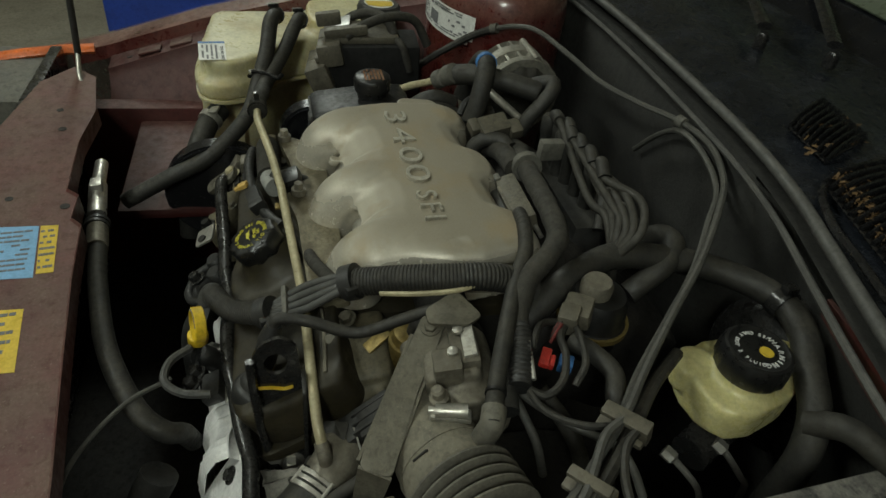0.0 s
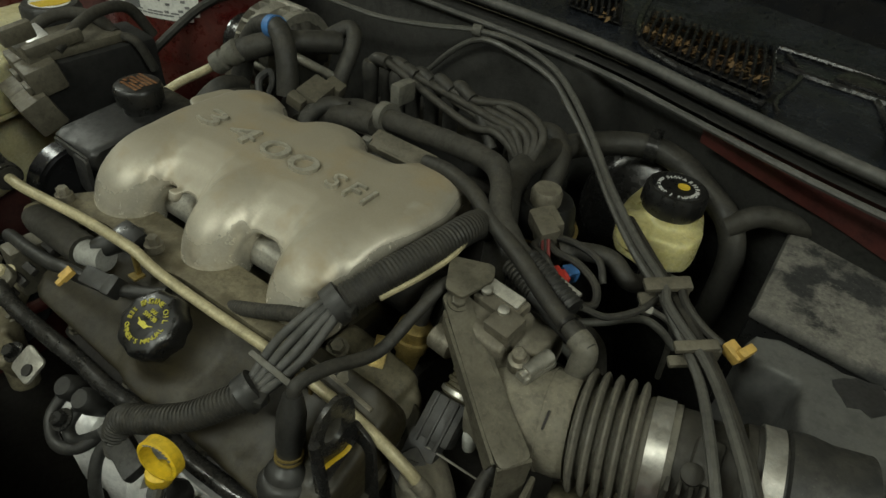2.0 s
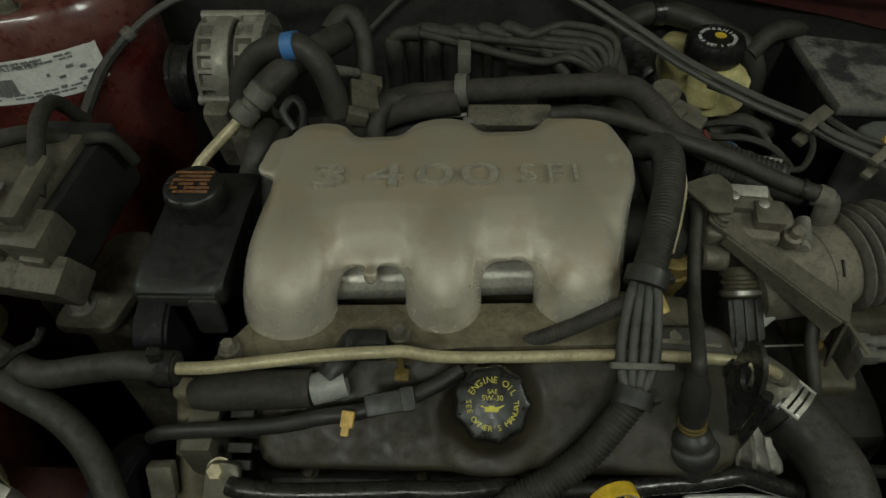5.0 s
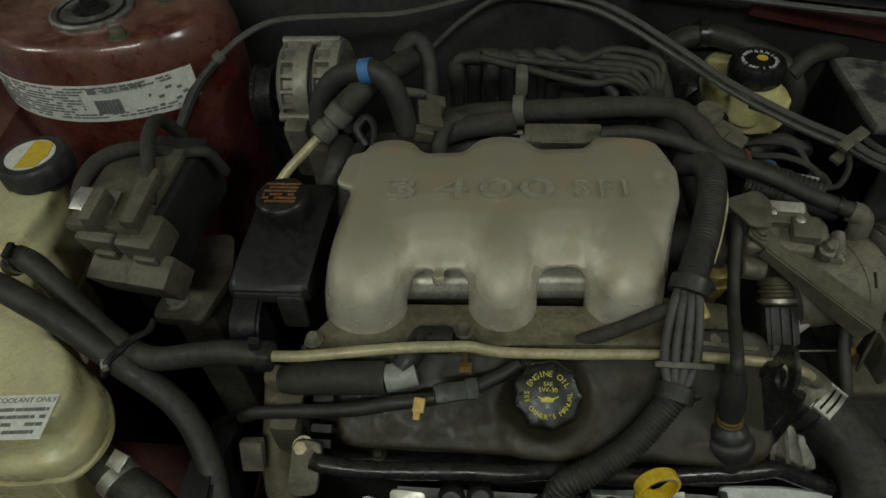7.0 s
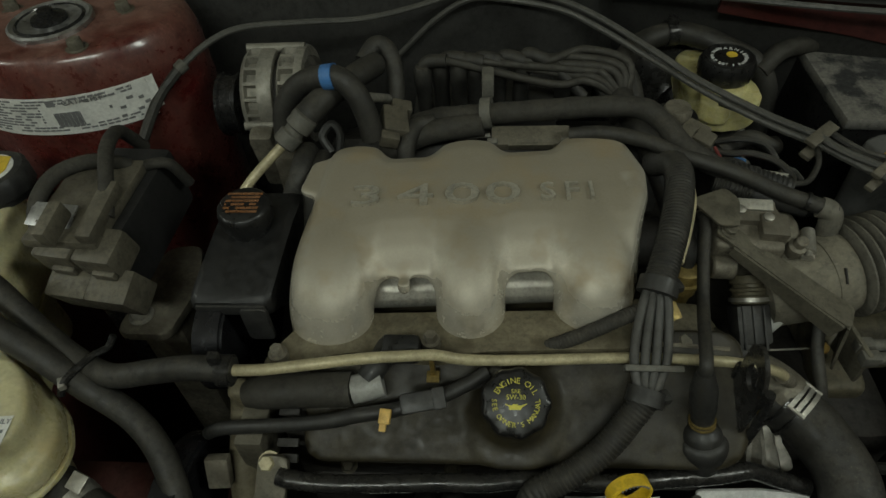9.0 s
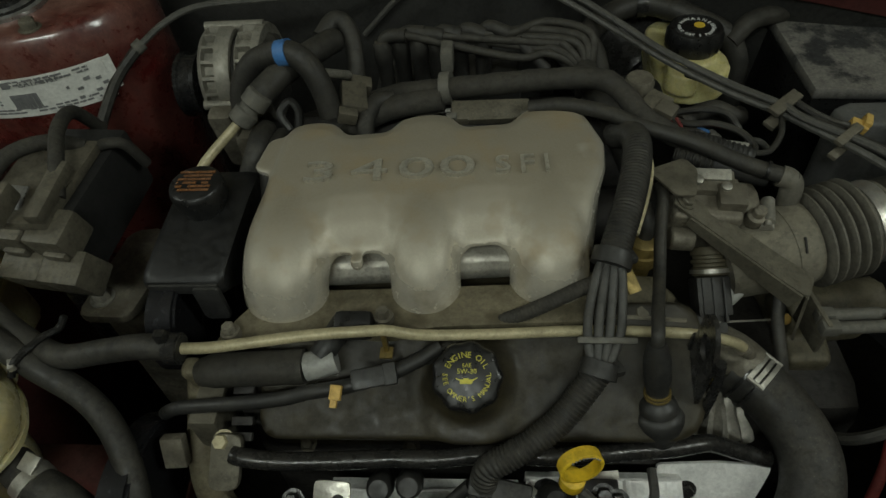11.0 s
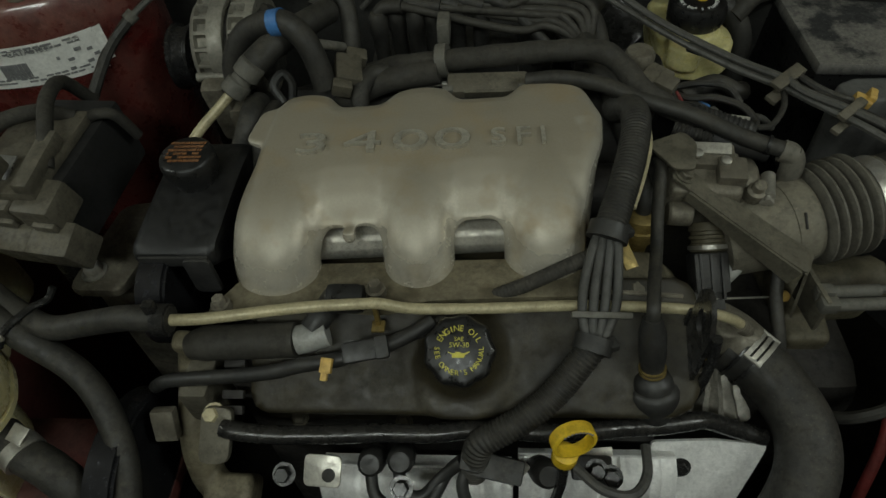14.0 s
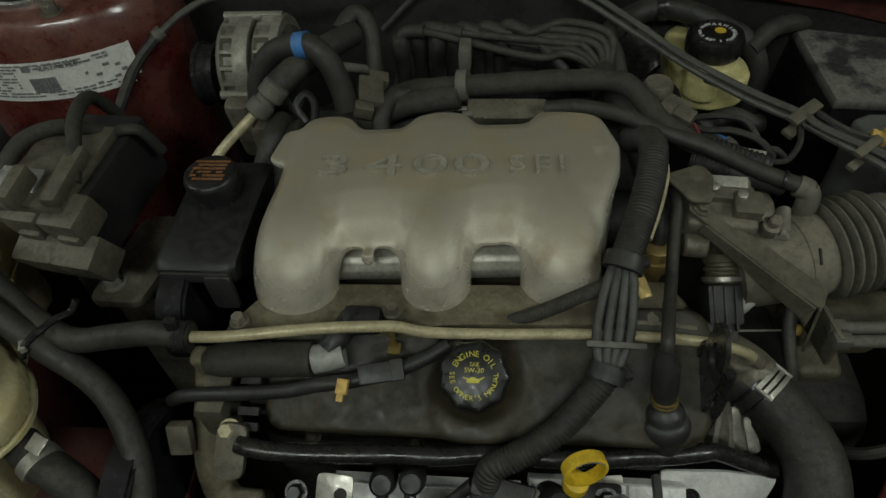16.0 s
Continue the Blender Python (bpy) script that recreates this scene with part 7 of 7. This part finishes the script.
def purge_valve():
    t = thing("purge_valve", (0.26, 0.225, 0.885), "dusty black purge valve with a ribbed hose and metal stub", "valve")
    bm = nb()
    corrugated(bm, [(0.212, 0.240, 0.892), (0.232, 0.233, 0.890), (0.250, 0.227, 0.888)], 0.0098, 0.0045, 0.14)
    part("ribbed_hose", bm, RUBBER, t)
    bm = nb()
    tube(bm, [(0.248, 0.228, 0.888), (0.275, 0.220, 0.885), (0.300, 0.214, 0.880)], 0.0112, 14)
    part("body", bm, PLASTIC, t)
    bm = nb()
    block_at(bm, (0.244, 0.243, 0.900), (0.026, 0.016, 0.016), 10, 5, -15, 0.004)
    part("plug", bm, PLASTIC, t)
    bm = nb()
    rod(bm, (0.255, 0.246, 0.902), (0.284, 0.240, 0.900), 0.0022, 8)
    part("metal_stub", bm, ZINC, t)


purge_valve()


def rear_studs():
    for x, y, z in ((-0.056, 0.290, 0.896), (0.078, 0.292, 0.902)):
        s = thing("mounting_stud", (x, y, z - 0.02), "bright steel stud behind the plenum", "bolt", "mounting studs")
        bm = nb()
        slab(bm, rounded([(-0.022, -0.005), (0.022, -0.005), (0.022, 0.005), (-0.022, 0.005)], 0.003), 0.003, pose(x, y, z, 15, 0, 0), 0.0006)
        part("strap", bm, ZINC, s)
        bm = nb()
        hexbolt(bm, (x + 0.006, y, z + 0.003), (0, -0.2, 1), 0.0065, 0.009)
        part("nut", bm, ZINC, s)
        bm = nb()
        rod(bm, (x, y, z - 0.06), (x, y, z), 0.005)
        part("post", bm, STEEL_DARK, s)


rear_studs()


def firewall_hoses():
    hose("booster_hose", [(0.185, 0.26, 0.84), (0.160, 0.312, 0.885), (0.136, 0.372, 0.902), (0.138, 0.420, 0.904), (0.150, 0.475, 0.900), (0.180, 0.522, 0.898), (0.222, 0.540, 0.902), (0.262, 0.540, 0.896), (0.300, 0.524, 0.885), (0.334, 0.512, 0.870), (0.354, 0.502, 0.842), (0.360, 0.498, 0.80), (0.360, 0.495, 0.70)], 0.015, RUBBER, "dusty thick hose curving round the brake reservoir", group="firewall hoses")
    hose("booster_hose", [(0.09, 0.42, 0.85), (0.10, 0.45, 0.90), (0.125, 0.46, 0.91), (0.15, 0.44, 0.90), (0.16, 0.40, 0.87)], 0.013, RUBBER, "dusty black hose loop by the firewall", group="firewall hoses")
    hose("booster_hose", [(0.34, 0.50, 0.865), (0.365, 0.515, 0.885), (0.40, 0.53, 0.885), (0.435, 0.552, 0.877), (0.465, 0.585, 0.855)], 0.0125, GREY_HOSE, "dusty grey pipe above the fuse box", group="firewall hoses")
    hose("wire_lead", [(0.42, 0.545, 0.895), (0.46, 0.55, 0.90), (0.50, 0.545, 0.898), (0.56, 0.53, 0.89), (0.62, 0.54, 0.88)], 0.006, RUBBER, "grey wire behind the fuse box", "wire", "wires")
    bm = nb()
    clamp_band(bm, (0.222, 0.540, 0.902), (1, 0.2, 0), 0.016, 0.014)
    box(bm, (0.216, 0.532, 0.913), (0.228, 0.548, 0.926), 0.003)
    solo("hose_clamp", bm, STEEL_DARK, "dark steel clamp on the firewall hose", "clamp")
    t = thing("brake_booster", (0.24, 0.58, 0.80), "black round brake booster at the firewall", "booster")
    bm = nb()
    lathe(bm, (0.235, 0.60, 0.79), (0.25, -1, 0.0), [(0.10, 0), (0.10, 0.02), (0.085, 0.04), (0.04, 0.05), (0.03, 0.06)], 36)
    part("drum", bm, STEEL_DARK, t)

    for pts, r, material in (([(0.238, 0.244, 0.845), (0.263, 0.253, 0.845), (0.295, 0.281, 0.845), (0.322, 0.319, 0.84), (0.341, 0.331, 0.83), (0.359, 0.339, 0.81)], 0.0042, GREY_CABLE), ([(0.248, 0.273, 0.835), (0.26, 0.28, 0.83), (0.276, 0.294, 0.815), (0.294, 0.308, 0.79), (0.302, 0.319, 0.75)], 0.0085, GREY_HOSE), ([(0.24, 0.246, 0.83), (0.268, 0.254, 0.82), (0.287, 0.264, 0.8), (0.295, 0.276, 0.76)], 0.0045, GREY_CABLE)):
        hose("wire_lead", pts, r, material, "dusty grey lead beside the intake duct", "wire", "wires")


firewall_hoses()


def upper_radiator_hose():
    t = thing("radiator_hose", (0.30, 0.0, 0.70), "fat dusty radiator hose with a spring clamp", "hose", "coolant hoses")
    bm = nb()
    tube(bm, [(0.262, 0.070, 0.757), (0.283, 0.051, 0.751), (0.302, 0.027, 0.743), (0.316, -0.008, 0.733), (0.314, -0.042, 0.716), (0.296, -0.074, 0.694), (0.270, -0.10, 0.655), (0.25, -0.11, 0.60)], 0.0280, 20, 6, lambda u: 1.06 - 0.06 * min(1, u / 0.03))
    part("tube", bm, RUBBER, t)
    bm = nb()
    d = Vector((0.7, -0.66, -0.2))
    clamp_band(bm, (0.271, 0.061, 0.755), d, 0.0298, 0.003, 0.001)
    clamp_band(bm, (0.281, 0.052, 0.752), d, 0.0298, 0.003, 0.001)
    part("band", bm, STEEL_DARK, t)
    bm = nb()
    d.normalize()
    o = Vector((0.2775, 0.0545, 0.7525))
    side = d.cross(Vector((0, 0, 1))).normalized()
    rise = side.cross(d)
    for s in (-0.0065, 0.0, 0.0065):
        rings = []
        for k in range(13):
            w = radians(-30 + 66 * k / 12)
            way = math.cos(w) * rise + math.sin(w) * side
            rings.append([o + way * h + d * (s + e) for h, e in ((0.0295, -0.0021), (0.0322, -0.0021), (0.0322, 0.0021), (0.0295, 0.0021))])
        ring_skin(bm, rings)
    for w in (-30, 36):
        way = math.cos(radians(w)) * rise + math.sin(radians(w)) * side
        rod(bm, o + way * 0.0312 - d * 0.0090, o + way * 0.0312 + d * 0.0090, 0.0021, 8)
    part("clamp", bm, ZINC, t, "bright three-bar spring clamp")
    h = thing("thermostat_housing", (0.25, 0.07, 0.72), "dull aluminium thermostat housing", "housing")
    bm = nb()
    tube(bm, [(0.275, 0.060, 0.762), (0.258, 0.075, 0.768), (0.238, 0.090, 0.765), (0.225, 0.098, 0.74), (0.222, 0.10, 0.69)], 0.025, 16)
    lathe(bm, (0.250, 0.068, 0.785), (0, -0.1, 1), [(0.014, -0.02), (0.014, 0.006), (0.010, 0.008)], 14)
    soften(part("casting", bm, ALU_DULL, h), 0.003, 3)
    bm = nb()
    block_at(bm, (0.238, 0.078, 0.778), (0.03, 0.03, 0.03), 20, 20, -20, 0.006)
    tube(bm, [(0.236, 0.085, 0.79), (0.238, 0.074, 0.77), (0.240, 0.07, 0.75)], 0.012, 12)
    solo("coolant_sensor", bm, PLASTIC, "black plastic sensor and plug above the thermostat", "sensor")
    bm = nb()
    v = thing("idle_valve", (0.240, 0.135, 0.82), "ribbed silver idle valve with a grey plug under the throttle", "valve")
    lathe(bm, (0.240, 0.158, 0.838), (0.05, -0.75, -0.66), [(0.017, 0), (0.0185, 0.004), (0.0185, 0.008), (0.0165, 0.009), (0.0165, 0.012), (0.0185, 0.013), (0.0185, 0.016), (0.0165, 0.017), (0.0165, 0.020), (0.0185, 0.021), (0.0185, 0.028), (0.015, 0.030)], 28)
    part("body", bm, OLIVE, v)
    bm = nb()
    clamp_band(bm, Vector((0.240, 0.158, 0.838)) + Vector((0.05, -0.75, -0.66)) * 0.0245, (0.05, -0.75, -0.66), 0.0187, 0.004)
    part("band", bm, ALU, v)
    bm = nb()
    block_at(bm, (0.239, 0.118, 0.808), (0.034, 0.040, 0.026), 40, 0, 5, 0.004)
    block_at(bm, (0.237, 0.095, 0.790), (0.030, 0.030, 0.020), 40, 0, 8, 0.004)
    for s in (-0.010, 0.0, 0.010):
        block_at(bm, (0.239 + s, 0.108, 0.815), (0.003, 0.044, 0.006), 40, 0, 5, 0.001)
    part("plug", bm, PLASTIC, v)
    bm = nb()
    lathe(bm, (0.196, 0.152, 0.858), (1, -0.05, -0.05), [(0.010, 0), (0.012, 0.002), (0.012, 0.022), (0.009, 0.024)], 20)
    part("cylinder", bm, ALU_DULL, v)
    bm = nb()
    lathe(bm, (0.264, 0.124, 0.800), (0.1, -0.2, 1), [(0.006, -0.02), (0.007, 0), (0.007, 0.014), (0.005, 0.018)], 14)
    part("white_cap", bm, PAPER, v, "small white cap")
    hose("coolant_hose", [(0.30, 0.11, 0.82), (0.298, 0.09, 0.80), (0.302, 0.06, 0.77), (0.31, 0.05, 0.72)], 0.006, RUBBER, "thin black hose beside the thermostat", group="coolant hoses")
    rnd = random.Random(8)
    bm = nb()
    grid = []
    for i in range(15):
        u = i / 14
        row = []
        for j in range(9):
            v = j / 8
            fold = (0.0065 if i % 4 == 2 else -0.0045 if i % 4 == 0 else 0.0) * (0.3 + 0.7 * v)
            row.append(bm.verts.new((0.252 + (u - 0.5) * (0.020 + 0.042 * v) - 0.004 * v + rnd.uniform(-1, 1) * 0.0012, 0.058 - 0.058 * v + 0.010 * u + rnd.uniform(-1, 1) * 0.0015, 0.748 - 0.030 * v - 0.030 * (u - 0.45) ** 2 + fold + rnd.uniform(-1, 1) * 0.0015)))
        grid.append(row)
    for a, b in zip(grid, grid[1:]):
        for j in range(8):
            bm.faces.new((a[j], a[j + 1], b[j + 1], b[j]))
    foil = solo("foil_wrap", bm, FOIL, "creased grey foil shield beside the radiator hose", "foil")
    foil.modifiers.new("thick", "SOLIDIFY").thickness = 0.001


upper_radiator_hose()


def front_lines():
    t = thing("air_conditioning_line", (-0.2, -0.21, 0.76), "silver refrigerant fittings on a black hose", "hose")
    bm = nb()
    tube(bm, [(-0.099, -0.194, 0.765), (-0.036, -0.185, 0.760), (0.056, -0.164, 0.755), (0.113, -0.141, 0.745), (0.148, -0.118, 0.73), (0.160, -0.095, 0.714), (0.150, -0.082, 0.695), (0.13, -0.078, 0.65)], 0.0115, 14)
    part("tube", bm, RUBBER, t)
    bm = nb()
    rod(bm, (-0.305, -0.224, 0.76), (-0.245, -0.219, 0.76), 0.0095, 14)
    rod(bm, (-0.245, -0.219, 0.76), (-0.17, -0.208, 0.76), 0.0125, 14)
    block_at(bm, (-0.225, -0.215, 0.772), (0.022, 0.016, 0.02), 0, 0, 8, 0.004)
    part("fitting", bm, ALU, t, "bright aluminium fitting")
    bm = nb()
    for x in (-0.15, -0.142):
        clamp_band(bm, (x, -0.2035, 0.762), (1, 0.15, 0), 0.0145, 0.006)
    part("seal", bm, RUBBER_NEW, t)
    bm = nb()
    rod(bm, (-0.138, -0.2015, 0.763), (-0.095, -0.194, 0.765), 0.0135, 16)
    part("ferrule", bm, ALU_DULL, t)
    cable("ground_wire", [(0.122, -0.088, 0.755), (0.15, -0.125, 0.76), (0.197, -0.156, 0.762), (0.241, -0.170, 0.76), (0.30, -0.172, 0.74)], 0.0025, "thin grey wire by the radiator", GREY_CABLE, "wire", "wires")
    cable("sensor_wire", [(0.098, -0.068, 0.775), (0.118, -0.087, 0.777), (0.142, -0.090, 0.775), (0.157, -0.072, 0.772), (0.160, -0.045, 0.770)], 0.0045, "looped grey wire below the dipstick", WIRE, "wire", "wires")
    hose("lower_hose", [(0.20, -0.10, 0.70), (0.22, -0.12, 0.66), (0.30, -0.13, 0.60), (0.40, -0.12, 0.55)], 0.02, RUBBER_NEW, "dark lower hose in the shade", group="coolant hoses")


front_lines()
